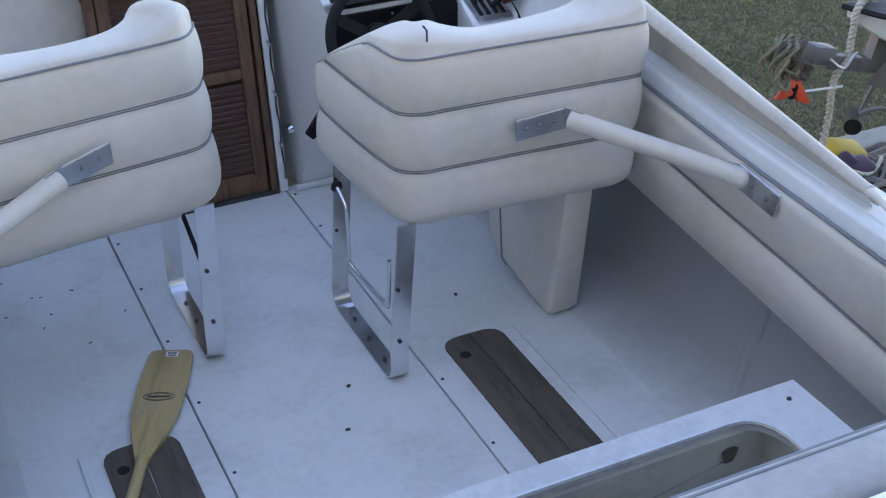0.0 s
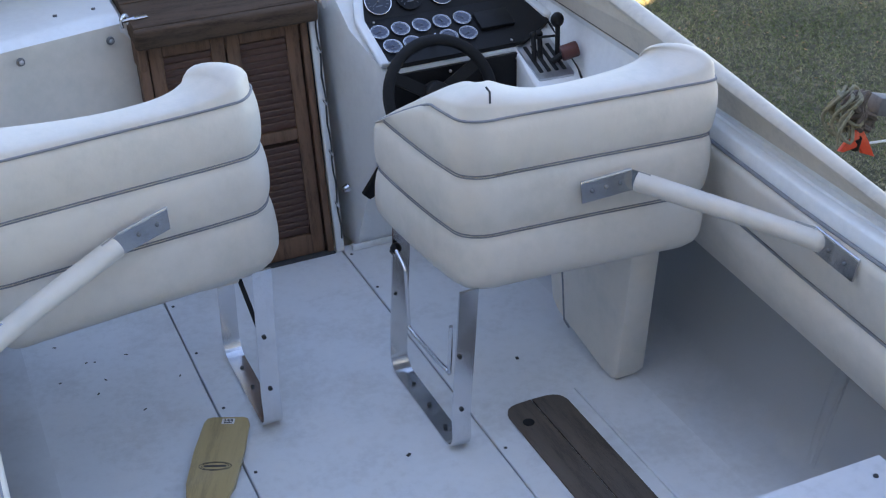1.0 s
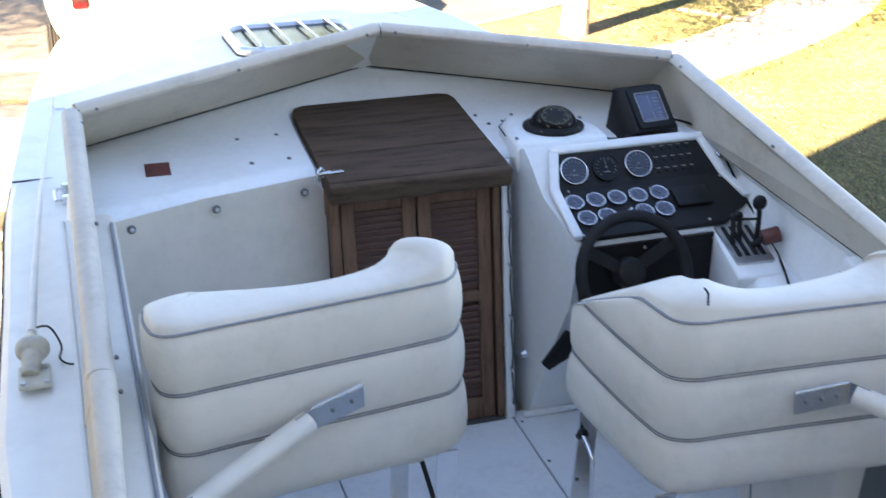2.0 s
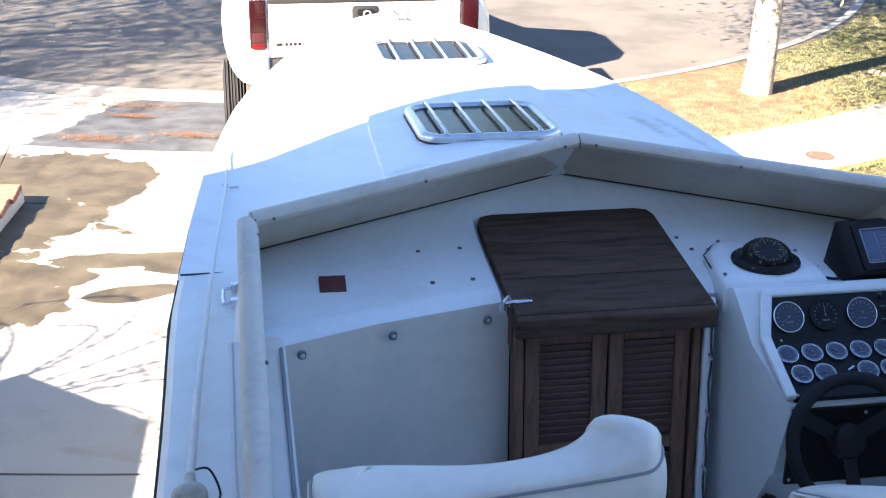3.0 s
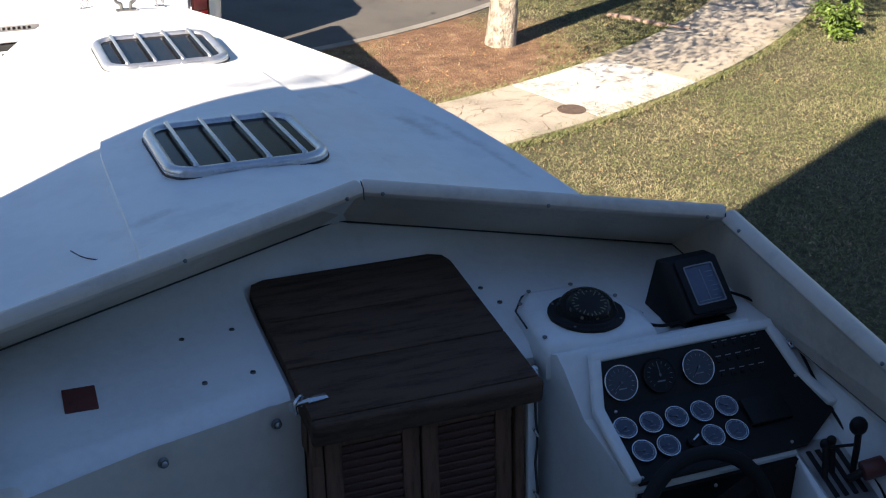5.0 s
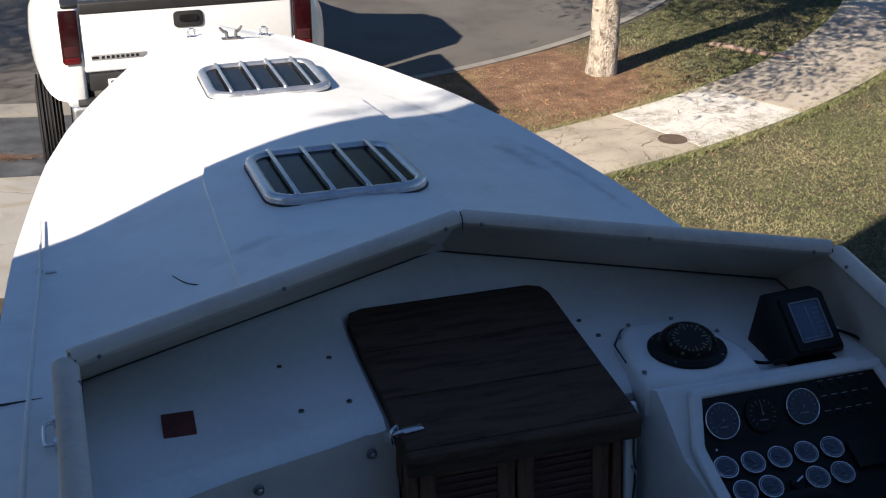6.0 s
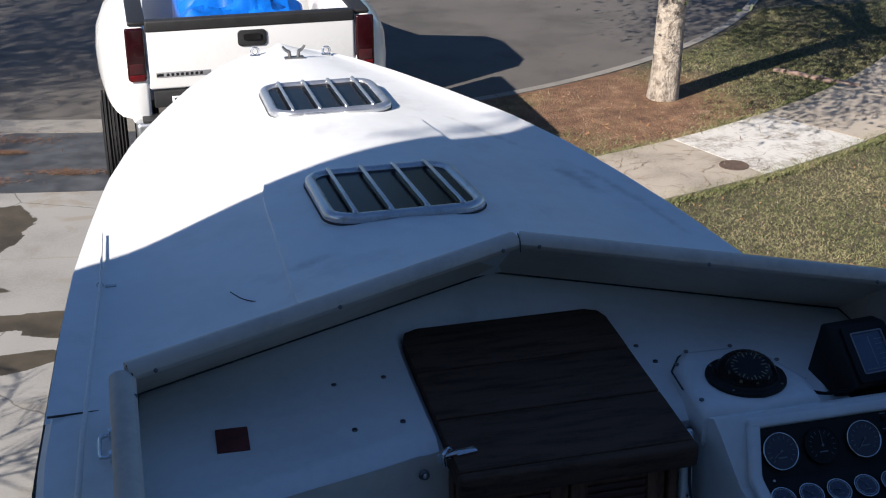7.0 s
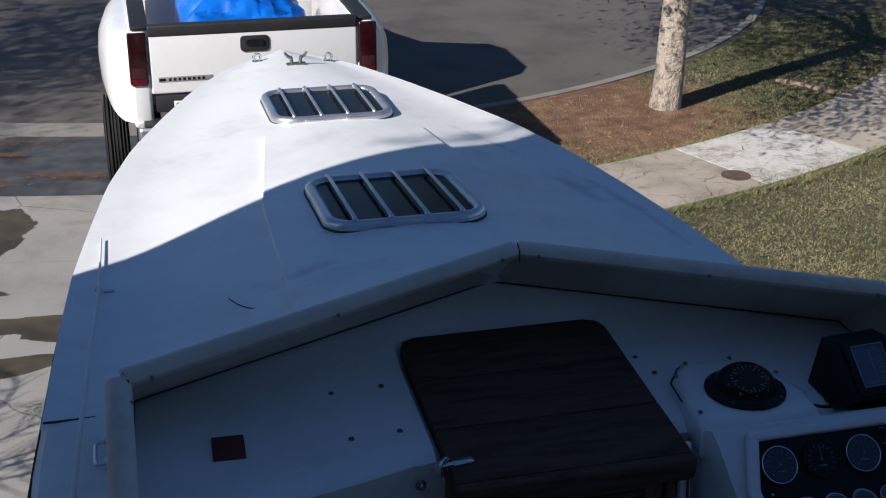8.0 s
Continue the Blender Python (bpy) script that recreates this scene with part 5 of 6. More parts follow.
part("red_knob", cyl((0.030, -0.055, 0.040), (0.082, -0.060, 0.056), 0.024, 0.024, 16, bevel=0.005), material("worn red plastic", (0.11, 0.028, 0.022), 0.4, vary=0.3), red, "worn dark red knob")
part("link", tube([(-0.036, 0.01, 0.066), (0.036, 0.0, 0.070)], 0.004, 6), BLACK, control)
# starboard shelf along the coaming, with fittings and a lead
shelf = part("starboard_shelf", sheet([[(0.83, y, z - 0.03), (0.86, y, z), (0.965, y, z + 0.006), (1.01, y, lerp([(-0.95, 0.755), (0.59, 0.850)], y))] for y, z in ((-0.86, 0.58), (-0.62, 0.60), (-0.34, 0.635), (-0.21, 0.685), (-0.03, 0.772), (0.05, 0.832), (0.12, 0.856), (0.32, 0.862))], 0.02), GELCOAT, boat, angle=50)
part("wire_run", tube(smooth_path([(0.90, 0.28, 0.876), (0.955, 0.18, 0.875), (0.972, 0.04, 0.842), (0.975, -0.12, 0.748), (0.970, -0.34, 0.655), (0.90, -0.55, 0.625)]), 0.004, 6), BLACK, boat)
for y, z in ((0.17, 0.868), (0.03, 0.826), (-0.08, 0.756), (-0.30, 0.656)):
    f = thing("deck_eye", "small metal eye on the shelf beside the console", "fitting", pose(0.962, y, z - 0.002, 20), "fittings on the shelf")
    part("base", cyl((0, 0, 0), (0, 0, 0.006), 0.012, seg=10), DULLMETAL, f)
    part("eye", tube([(0, 0.010 * cos(a * pi / 6), 0.014 + 0.010 * sin(a * pi / 6)) for a in range(12)], 0.0032, 6, True), CHROME, f)

# ---------------------------------------------------------------- cockpit floor
def floor_boards(x0, x1, y0, y1, label):
    b = thing("floor_hatch_boards", label, "floor hatch", pose((x0 + x1) / 2, 0, 0.0), "wooden floor hatches")
    w = x1 - x0
    for sx in (-1, 1):
        out = [(0.0015, y1), (w / 2, y1), (w / 2, y0 - 0.045), (w / 2 - 0.004, y0 - 0.028), (w / 2 - 0.013, y0 - 0.013), (w / 2 - 0.028, y0 - 0.004), (w / 2 - 0.045, y0), (0.0015, y0 + 0.002)]
        out = out if sx > 0 else [(-x, y) for x, y in out[::-1]]
        part("board", prism(out, 0.0, 0.007, bevel=0.002), TEAK_Y, b)
    part("finger_hole", cyl((-w * 0.30, y0 - 0.09, 0.0066), (-w * 0.30, y0 - 0.09, 0.0078), 0.016, seg=14), BLACK, b)
    return b


floor_boards(0.372, 0.553, -1.03, -2.02, "two weathered brown boards set in the white sole")
floor_boards(-0.592, -0.400, -1.09, -2.02, "two brown boards set in the sole under the paddle")
part("sole_ridge", box((0.012, 1.0, 0.008), (0.60, -1.53, 0.003), 0.003), SOLE, boat)
part("sole_ridge", box((0.012, 1.0, 0.008), (-0.64, -1.58, 0.003), 0.003), SOLE, boat)
for x, ys in ((0.296, (-0.02, -0.26, -0.568, -0.88, -1.184, -1.48, -1.8)), (-0.322, (-0.08, -0.375, -0.68, -0.991, -1.3, -1.6))):
    for y in ys:
        part("sole_screw", cyl((x + 0.012, y, -0.001), (x + 0.012, y, 0.0015), 0.0048, seg=10), SEAM, boat)
random.seed(4)
GRIT = material("dark grit", (0.05, 0.045, 0.04), 0.9)
bm = bmesh.new()
for _ in range(9):
    x, y = random.gauss(-0.62, 0.13), random.gauss(-0.35, 0.15)
    box((random.uniform(0.005, 0.012), 0.003, 0.002), (0, 0, 0.0015), m=pose(x, y, 0, 0, 0, random.uniform(0, 180)), bm=bm)
for x, y in ((0.522, -0.824), (0.929, -1.385), (0.21, -0.99), (0.07, -1.1), (0.0, -1.27)):
    box((0.012, 0.008, 0.003), (0, 0, 0.0015), m=pose(x, y, 0, 0, 0, x * 500), bm=bm)
tagged(part("litter", bm, GRIT), "dark bits of dry leaf litter on the sole", "litter", kind="stuff")

paddle = thing("paddle", "short varnished wooden paddle lying on the cockpit floor", "paddle", pose(-0.315, -0.755, 0.016, 0.6, 0, -24.5))
bl = [(-0.040, 0.0), (0.040, 0.0), (0.055, -0.006), (0.062, -0.025), (0.066, -0.15), (0.062, -0.28), (0.045, -0.37), (0.022, -0.43), (0.016, -0.47), (-0.016, -0.47), (-0.022, -0.43), (-0.045, -0.37), (-0.062, -0.28), (-0.066, -0.15), (-0.062, -0.025), (-0.055, -0.006)]
blade = part("blade", prism(bl[::-1], -0.007, 0.007, bevel=0.004), PALEWOOD, paddle)
part("shaft", cyl((0, -0.45, 0), (0, -1.10, 0.004), 0.0155, seg=14), PALEWOOD, paddle)
part("grip", cyl((-0.05, -1.10, 0.004), (0.05, -1.10, 0.004), 0.017, seg=12, bevel=0.005), PALEWOOD, paddle)
sticker = part("sticker", box((0.034, 0.022, 0.0008), (0.004, -0.022, 0.0074), 0.0), material("white paper label", (0.75, 0.75, 0.74), 0.6), blade, "white paper label with dark bars")
bm = bmesh.new()
for k in range(7):
    box((0.0018 + 0.001 * (k % 2), 0.010, 0.0006), (-0.007 + 0.0037 * k, -0.019, 0.0081), bm=bm)
box((0.022, 0.003, 0.0006), (0.004, -0.029, 0.0081), bm=bm)
part("print", bm, SEAM, sticker)
logo = bmesh.new()
for rr in (1.0, 0.84):
    tube([(0.042 * rr * cos(a * pi / 12), -0.210 + 0.017 * rr * sin(a * pi / 12), 0.0073) for a in range(24)], 0.0009, 4, True, bm=logo)
box((0.058, 0.007, 0.0006), (0, -0.210, 0.0075), bm=logo)
part("oval_print", logo, SEAM, blade, "dark oval maker's mark")

# fish box across the stern, its lid off
well = thing("fish_box", "white fibreglass fish box with an open top", "fish box")
o, i_ = [(-0.62, -2.50), (0.71, -2.50), (0.71, -2.25), (0.71, -2.15), (0.71, -2.06), (0.60, -2.06), (0.5, -2.06), (-0.62, -2.06)], [(-0.56, -2.45), (0.585, -2.45), (0.585, -2.21), (0.578, -2.175), (0.560, -2.145), (0.533, -2.127), (0.50, -2.122), (-0.56, -2.122)]
OLDGEL = material("chalky old gelcoat", (0.58, 0.59, 0.61), 0.5, vary=0.16, scale=5, fine=40, bump=0.1)
part("rim", ring_frame(o, i_, 0.43, 0.452), OLDGEL, well)
part("outer_wall", ring_frame([(-0.61, -2.49), (0.695, -2.49), (0.695, -2.075), (-0.61, -2.075)], [(-0.60, -2.48), (0.685, -2.48), (0.685, -2.085), (-0.60, -2.085)], 0.0, 0.431), GELCOAT, well)
INNER = material("yellowed fibreglass lining", (0.46, 0.45, 0.40), 0.6, vary=0.2, scale=5)
part("lining", ring_frame([(-0.565, -2.455), (0.605, -2.455), (0.605, -2.12), (-0.565, -2.12)], [(-0.55, -2.44), (0.59, -2.44), (0.59, -2.135), (-0.55, -2.135)], 0.06, 0.432), INNER, well, "yellowed inner lining")
part("bottom", box((1.16, 0.32, 0.02), (0.02, -2.288, 0.06)), INNER, well)
part("lip", tube([(-0.56, -2.125, 0.452), (0.50, -2.124, 0.452), (0.533, -2.129, 0.452), (0.559, -2.147, 0.452), (0.576, -2.177, 0.452), (0.583, -2.21, 0.452), (0.583, -2.45, 0.452)], 0.006, 6), DULLMETAL, well, "grey sealing lip")
hole = [(0.018 * (1 + 0.25 * sin(3 * a)) * cos(a), 0.024 * (1 + 0.2 * cos(2 * a)) * sin(a)) for a in [k * pi / 7 for k in range(14)]]
part("drain_hole", prism(hole, 0, 0.002, m=Matrix(((1, 0, 0, 0.50), (0, 0, -1, -2.1365), (0, 1, 0, 0.385), (0, 0, 0, 1)))), TEAK_Y, well, "ragged brown drain hole")
part("stain_line", tube([(0.49, -2.1355, 0.37), (0.30, -2.1355, 0.335), (0.05, -2.1355, 0.30)], 0.0012, 5), PIPING, well)
part("screw", ball((0.66, -2.11, 0.452), 0.006, u=8, v=5), SEAM, well)

# padded stern bolster behind it
stern = thing("stern_bolster", "white padded bolster across the stern with grey piping", "bolster")
part("pad", box((2.0, 0.13, 0.30), (0, -2.57, 0.60), 0.03, 4), material("greyed vinyl", (0.46, 0.445, 0.45), 0.5, vary=0.15, scale=6, fine=40, bump=0.2), stern)
part("piping", tube([(-0.98, -2.512, 0.738), (0.98, -2.512, 0.738)], 0.005, 6), PIPING, stern)
part("piping", tube([(-0.98, -2.530, 0.748), (0.98, -2.530, 0.748)], 0.004, 6), PIPING, stern)
part("top_board", box((2.05, 0.45, 0.03), (0, -2.87, 0.735), 0.01), GELCOAT, stern)
part("support", box((1.9, 0.09, 0.5), (0, -2.58, 0.24), 0.01), GELCOAT, stern)
# vertical moulding on the starboard inner wall
GUTTERGREY = material("grey sealant", (0.36, 0.37, 0.38), 0.7)
wall_line = [(1.0285, -1.620, 0.30), (1.027, -1.596, 0.20), (1.019, -1.589, 0.145), (1.005, -1.590, 0.100), (0.991, -1.595, 0.070), (0.974, -1.604, 0.046), (0.944, -1.624, 0.022)]
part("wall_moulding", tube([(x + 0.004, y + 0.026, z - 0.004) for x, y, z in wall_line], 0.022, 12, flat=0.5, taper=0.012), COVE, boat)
part("wall_joint", tube([(x + 0.001, y, z) for x, y, z in wall_line], 0.003, 6, taper=0.0012), GUTTERGREY, boat)

# ---------------------------------------------------------------- pickup truck on the apron
truck = thing("pickup_truck", "white dual-wheel pickup truck with a blue tarpaulin in its bed", "pickup truck", pose(0.085, 7.24, GROUND - 0.06))
# places below are from the foot of the tailgate's centre line; the ground is z = 0
TRIM = material("black bed trim", (0.02, 0.02, 0.021), 0.55, vary=0.3)
tail = part("tailgate", box((1.55, 0.07, 0.47), (0, 0.035, 1.30), 0.018, 3), TRUCKPAINT, truck)
part("tailgate_cap", box((1.55, 0.09, 0.085), (0, 0.037, 1.54), 0.015, 3), TRIM, tail, "black plastic tailgate cap")
handle = part("tailgate_handle", prism(rounded(0.215, 0.12, 0.03, 4), 0, 0.012, m=Matrix(((1, 0, 0, 0.0), (0, 0, -1, 0.002), (0, 1, 0, 1.415), (0, 0, 0, 1))), bevel=0.004), TRIM, tail, "black handle recess")
part("paddle", prism(rounded(0.13, 0.045, 0.015, 4), 0.010, 0.022, m=Matrix(((1, 0, 0, 0.0), (0, 0, -1, 0.002), (0, 1, 0, 1.425), (0, 0, 0, 1)))), BLACK, handle)
part("bed_floor", box((1.55, 2.2, 0.05), (0, 1.15, 0.95)), TRIM, truck)
bm = bmesh.new()
for k in range(9):
    w = 0.022 if k else 0.05
    box((w, 0.004, 0.022), (-0.69 + 0.035 * k + (0.02 if k else 0), -0.002, 1.175), 0.002, 1, bm=bm)
badge = part("badge", box((0.40, 0.004, 0.040), (-0.52, -0.0005, 1.175), 0.0015), GREYMARK, tail, "dark metal badge with plain bars")
part("badge_bars", bm, BLACK, badge)
for sx in (-1, 1):
    side = part("bed_side", box((0.13, 2.32, 0.62), (sx * 0.845, 1.17, 1.23), 0.03, 3), TRUCKPAINT, truck)
    part("bed_rail", box((0.13, 2.30, 0.03), (sx * 0.83, 1.17, 1.56), 0.012, 3), TRIM, side, "black bed rail cap")
    lamp = part("tail_lamp", box((0.135, 0.05, 0.385), (sx * 0.855, 0.012, 1.34), 0.012, 3), REDLENS, truck, "dark red tail lamp")
    part("reverse_lens", box((0.10, 0.01, 0.075), (sx * 0.855, -0.012, 1.235), 0.004), material("pale pink lens", (0.05, 0.012, 0.014), 0.3), lamp)
    part("lower_lens", box((0.11, 0.008, 0.05), (sx * 0.855, -0.012, 1.165), 0.004), material("bright red lens", (0.10, 0.005, 0.007), 0.25, vary=0.2, scale=20), lamp)
    # swollen rear wing over the twin wheels
    rows = []
    for i in range(17):
        a = pi * i / 16
        e, low = (0.0 if i in (0, 16) else max(0.12, sin(a)) ** 0.55), 0.80 + 0.14 * sin(a)
        rows.append([(sx * (0.895 + out * e), 1.0 - 0.84 * cos(a), low + (1.50 - low) * v) for out, v in ((0.0, 1.0), (0.09, 0.97), (0.18, 0.86), (0.235, 0.66), (0.25, 0.42), (0.245, 0.16), (0.225, 0.0), (0.12, 0.02))])
    part("wheel_arch", sheet(rows), TRUCKPAINT, truck, "bulging white rear wing", angle=60)
    part("bed_skirt", box((0.145, 0.34, 0.42), (sx * 0.845, 0.168, 1.02), 0.03, 3), TRUCKPAINT, truck)
    for wy, wxs in ((1.02, (1.06, 0.80)), (4.3, (0.85,))):
        for wx in wxs:
            tyre = part("wheel", tube([(sx * wx, wy + 0.305 * cos(a * pi / 16), 0.39 + 0.305 * sin(a * pi / 16)) for a in range(32)], 0.098, 12, True, flat=1.0), RUBBER, truck, "black truck tyre")
            tube_bm = bmesh.new()
            for g in range(-3, 4):
                tube([(sx * wx + g * 0.026, wy + 0.398 * cos(a * pi / 20), 0.39 + 0.398 * sin(a * pi / 20)) for a in range(40)], 0.0085, 4, True, bm=tube_bm)
            part("tread", tube_bm, RUBBER, tyre)
            part("rim", cyl((sx * (wx - 0.07), wy, 0.39), (sx * (wx + 0.07), wy, 0.39), 0.21, seg=20, bevel=0.01), DULLMETAL, tyre)
    part("mirror", box((0.20, 0.07, 0.24), (sx * 1.16, 3.62, 1.52), 0.03, 2), BLACK, truck)
    part("mirror_arm", box((0.22, 0.03, 0.03), (sx * 0.98, 3.64, 1.46)), BLACK, truck)
bumper = part("bumper", box((1.80, 0.20, 0.17), (0, -0.03, 0.77), 0.035, 3), DULLMETAL, truck, "worn metal step bumper")
part("step_pad", box((1.70, 0.18, 0.02), (0, -0.03, 0.862), 0.006), TRIM, bumper)
panel = part("valance", box((1.50, 0.04, 0.13), (0, 0.02, 0.99), 0.01), TRIM, truck, "dark panel under the tailgate")
plate = part("number_plate", box((0.24, 0.012, 0.055), (-0.50, -0.012, 0.985), 0.004), MARK, panel, "white plate with dark bars")
bm = bmesh.new()
for k in range(6):
    box((0.024, 0.002, 0.032), (-0.50 - 0.09 + 0.036 * k, -0.0195, 0.985), bm=bm)
part("plate_bars", bm, SEAM, plate)
cab = part("cab", prism([(2.40, 0.55), (5.55, 0.55), (5.60, 1.05), (4.55, 1.22), (3.85, 1.88), (3.5, 1.98), (2.65, 1.97), (2.45, 1.85)], -0.86, 0.86, m=Matrix(((0, 0, 1, 0), (1, 0, 0, 0), (0, 1, 0, 0), (0, 0, 0, 1))), bevel=0.05), TRUCKPAINT, truck)
part("rear_window", box((1.30, 0.02, 0.42), (0, 2.405, 1.62), 0.01, m=pose(0, 0, 0, -2)), GLASS, cab)
for sx in (-1, 1):
    part("side_window", box((0.02, 0.95, 0.40), (sx * 0.862, 3.1, 1.58), 0.01), GLASS, cab)
part("chassis", box((1.0, 5.0, 0.25), (0, 2.8, 0.62)), TRIM, truck)

# crumpled tarpaulin in the bed
def crumple(x, y, k=1.0):
    v = Vector((x, y, 0))
    return k * (0.10 * noise.noise(v * 3.1) + 0.05 * noise.noise(v * 8.3) + 0.03 * abs(noise.noise(v * 15)))


tarp = thing("tarpaulin", "crumpled bright blue tarpaulin heaped in the truck bed", "tarpaulin", pose(0.085, 7.24, GROUND - 0.06))
rows = []
for i in range(41):
    y = 0.22 + 1.75 * i / 40
    rows.append([(-0.50 + 1.02 * j / 40, y, max(1.0, 1.28 + 0.33 * (1 - ((-0.5 + 1.02 * j / 40) / 0.56) ** 4) * (1 - ((i / 40 - 0.5) / 0.52) ** 4) + crumple(j / 40, y)) if 0 < i < 40 and 0 < j < 40 else 0.98) for j in range(41)])
part("sheet", sheet(rows), TARP, tarp, angle=25)

# ---------------------------------------------------------------- trees
LEAF = material("leaf green", (0.06, 0.09, 0.025), 0.6, vary=0.4, scale=2, fine=5, bump=0)


def leaf_cloud(count, centres, spread, size, seed):
    rnd = random.Random(seed)
    verts, faces = [], []
    for _ in range(count):
        c = rnd.choice(centres)
        p = Vector(c) + Vector((rnd.gauss(0, spread), rnd.gauss(0, spread), rnd.gauss(0, spread * 0.6)))
        d = Vector((rnd.uniform(-1, 1), rnd.uniform(-1, 1), rnd.uniform(-0.9, 0.3))).normalized()
        e = d.cross(Vector((rnd.uniform(-1, 1), rnd.uniform(-1, 1), rnd.uniform(-1, 1)))).normalized()
        s = size * rnd.uniform(0.6, 1.3)
        k = len(verts)
        verts += [p, p + d * s * 0.5 + e * s * 0.22, p + d * s, p + d * s * 0.5 - e * s * 0.22]
        faces.append((k, k + 1, k + 2, k + 3))
    me = bpy.data.meshes.new("crown")
    me.from_pydata([tuple(v) for v in verts], [], faces)
    me.materials.append(LEAF)
    return me


def tree(x, y, lean, height, radius, crown_r, count, label, seed, z0=GROUND):
    t = thing("street_tree", label, "tree", pose(x, y, z0))
    rnd = random.Random(seed)
    path = smooth_path([(0, 0, -0.05), (0.01, 0.0, 0.15), (lean * 0.5, 0.02, height * 0.3), (lean, 0.0, height * 0.62)], 7)
    bm = bmesh.new()
    rings = []
    for i, p in enumerate(path):
        s = i / (len(path) - 1)
        r = radius * (1.18 if i == 0 else 1.08 if i < 4 else 1.0) * (1 - 0.35 * s)
        rings.append([bm.verts.new(p + Vector((cos(a), sin(a), 0)) * r * (1 + 0.10 * noise.noise(Vector((2 * cos(a), 2 * sin(a), p.z * 1.6 + seed))))) for a in [2 * pi * k / 22 for k in range(22)]])
    for a, b in zip(rings, rings[1:]):
        for k in range(22):
            bm.faces.new((a[k], a[(k + 1) % 22], b[(k + 1) % 22], b[k]))
    bm.faces.new(rings[-1])
    trunk = part("trunk", bm, BARK, t, "pale grey flaking bark")
    centres = []
    top = Vector(path[-1])
    for k in range(9):
        a = 2 * pi * k / 9 + rnd.uniform(-0.3, 0.3)
        e = top + Vector((cos(a) * crown_r * rnd.uniform(0.5, 1), sin(a) * crown_r * rnd.uniform(0.5, 1), height * rnd.uniform(0.08, 0.42)))
        mid = (top + e) / 2 + Vector((0, 0, 0.25))
        part("limb", tube(smooth_path([top - Vector((0, 0, 0.2)), mid, e], 4), radius * 0.42, 7, taper=radius * 0.1), BARK, trunk)
        centres += [tuple(e), tuple(mid + (e - mid) * 0.4), tuple(e + Vector((rnd.uniform(-0.6, 0.6), rnd.uniform(-0.6, 0.6), 0.4)))]
    crown = new("crown", leaf_cloud(count, centres, crown_r * 0.22, 0.10, seed + 1))
    crown.parent = t
    return t


street_tree = tree(4.32, 9.20, 0.14, 4.3, 0.172, 3.1, 26000, "street tree with a pale grey trunk in bare soil", 3)
# low drooping branches, added unseen to dapple the lawn and pavement with shade
low_ends = [(-2.05, -2.5, 2.4), (-1.35, -1.95, 2.3), (-1.6, -1.2, 2.5), (-1.0, -0.8, 2.5), (-1.45, 0.3, 2.6), (-2.5, 0.9, 2.9), (-1.9, 1.6, 2.8), (-0.6, -1.4, 1.95), (0.1, -1.0, 1.9), (0.8, -0.6, 1.95), (-1.0, -2.3, 2.15), (1.2, 0.2, 2.2), (0.6, 0.5, 1.95)]
for e in low_ends:
    part("shade_branch", tube(smooth_path([(0.1, 0, 2.3), (e[0] * 0.5, e[1] * 0.5, 2.4), e], 5), 0.016, 7, taper=0.004), BARK, street_tree)
low = new("shade_leaves", leaf_cloud(9000, low_ends, 0.34, 0.06, 31))
low.parent = street_tree
tree(-12.6, 9.0, 0.3, 7.0, 0.2, 3.7, 46000, "tree beyond the drive shading the street", 11)
palm = thing("palm", "low palm with arching fronds beside the drive", "palm", pose(-4.25, 2.65, GROUND))
part("trunk", cyl((0, 0, 0), (0.05, 0, 1.05), 0.16, 0.12, 14), BARK, palm)
rnd = random.Random(8)
for k in range(18):
    a, up = 2 * pi * k / 18 + rnd.uniform(-0.1, 0.1), rnd.uniform(0.4, 1.2)
    mid = smooth_path([(0.05, 0, 1.0), (0.4 * cos(a), 0.4 * sin(a), 1.0 + up * 0.7), (0.95 * cos(a), 0.95 * sin(a), 1.0 + up * 0.75), (1.35 * cos(a), 1.35 * sin(a), 0.85 + up * 0.4)], 8)
    bm = tube(mid, 0.012, 5, taper=0.004)
    for i in range(5, len(mid) - 1):
        d = (mid[i + 1] - mid[i - 1]).normalized()
        sd = d.cross(Vector((0, 0, 1))).normalized()
        for sg in (-1, 1):
            k = rnd.uniform(0.55, 1.15)
            tip = mid[i] + (sd * sg * rnd.uniform(0.14, 0.34) + d * rnd.uniform(0.22, 0.42)) * k + Vector((0, 0, rnd.uniform(-0.2, 0.0)))
            bm.faces.new([bm.verts.new(q) for q in (mid[i] - d * 0.009, mid[i] + d * 0.009, tip)])
    part("frond", bm, LEAF, palm)

# house beyond the port side, out of sight but for its shade
STUCCO = material("pale stucco", (0.50, 0.49, 0.47), 0.9, vary=0.12, scale=2, fine=60, bump=0.4)
house = thing("house", "two-storey house with pale stucco walls beside the drive", "house")
part("wall", prism([(-2.95, 0.83), (-9.6, -3.35), (-9.6, -12), (-2.95, -12)][::-1], GROUND, 5.95), STUCCO, house)
# low wall added unseen, shaped to cast the corner of shade on the drive
part("shade_wall", prism([(-3.2, 2.40), (-3.95, 3.05), (-5.2, 1.6), (-3.30, 0.6)], GROUND, 0.0), STUCCO, house)
# block added unseen astern to cut the sky light reaching the cockpit
part("sky_blocker", box((9.0, 4.0, 7.2), (1.6, -7.6, GROUND + 3.6)), STUCCO, house)
part("roof", prism([(-2.85, 0.80), (-9.7, -3.5), (-9.7, -12.2), (-2.75, -12.2)][::-1], 5.95, 6.15), material("brown roof tile", (0.22, 0.13, 0.09), 0.9, vary=0.3), house)

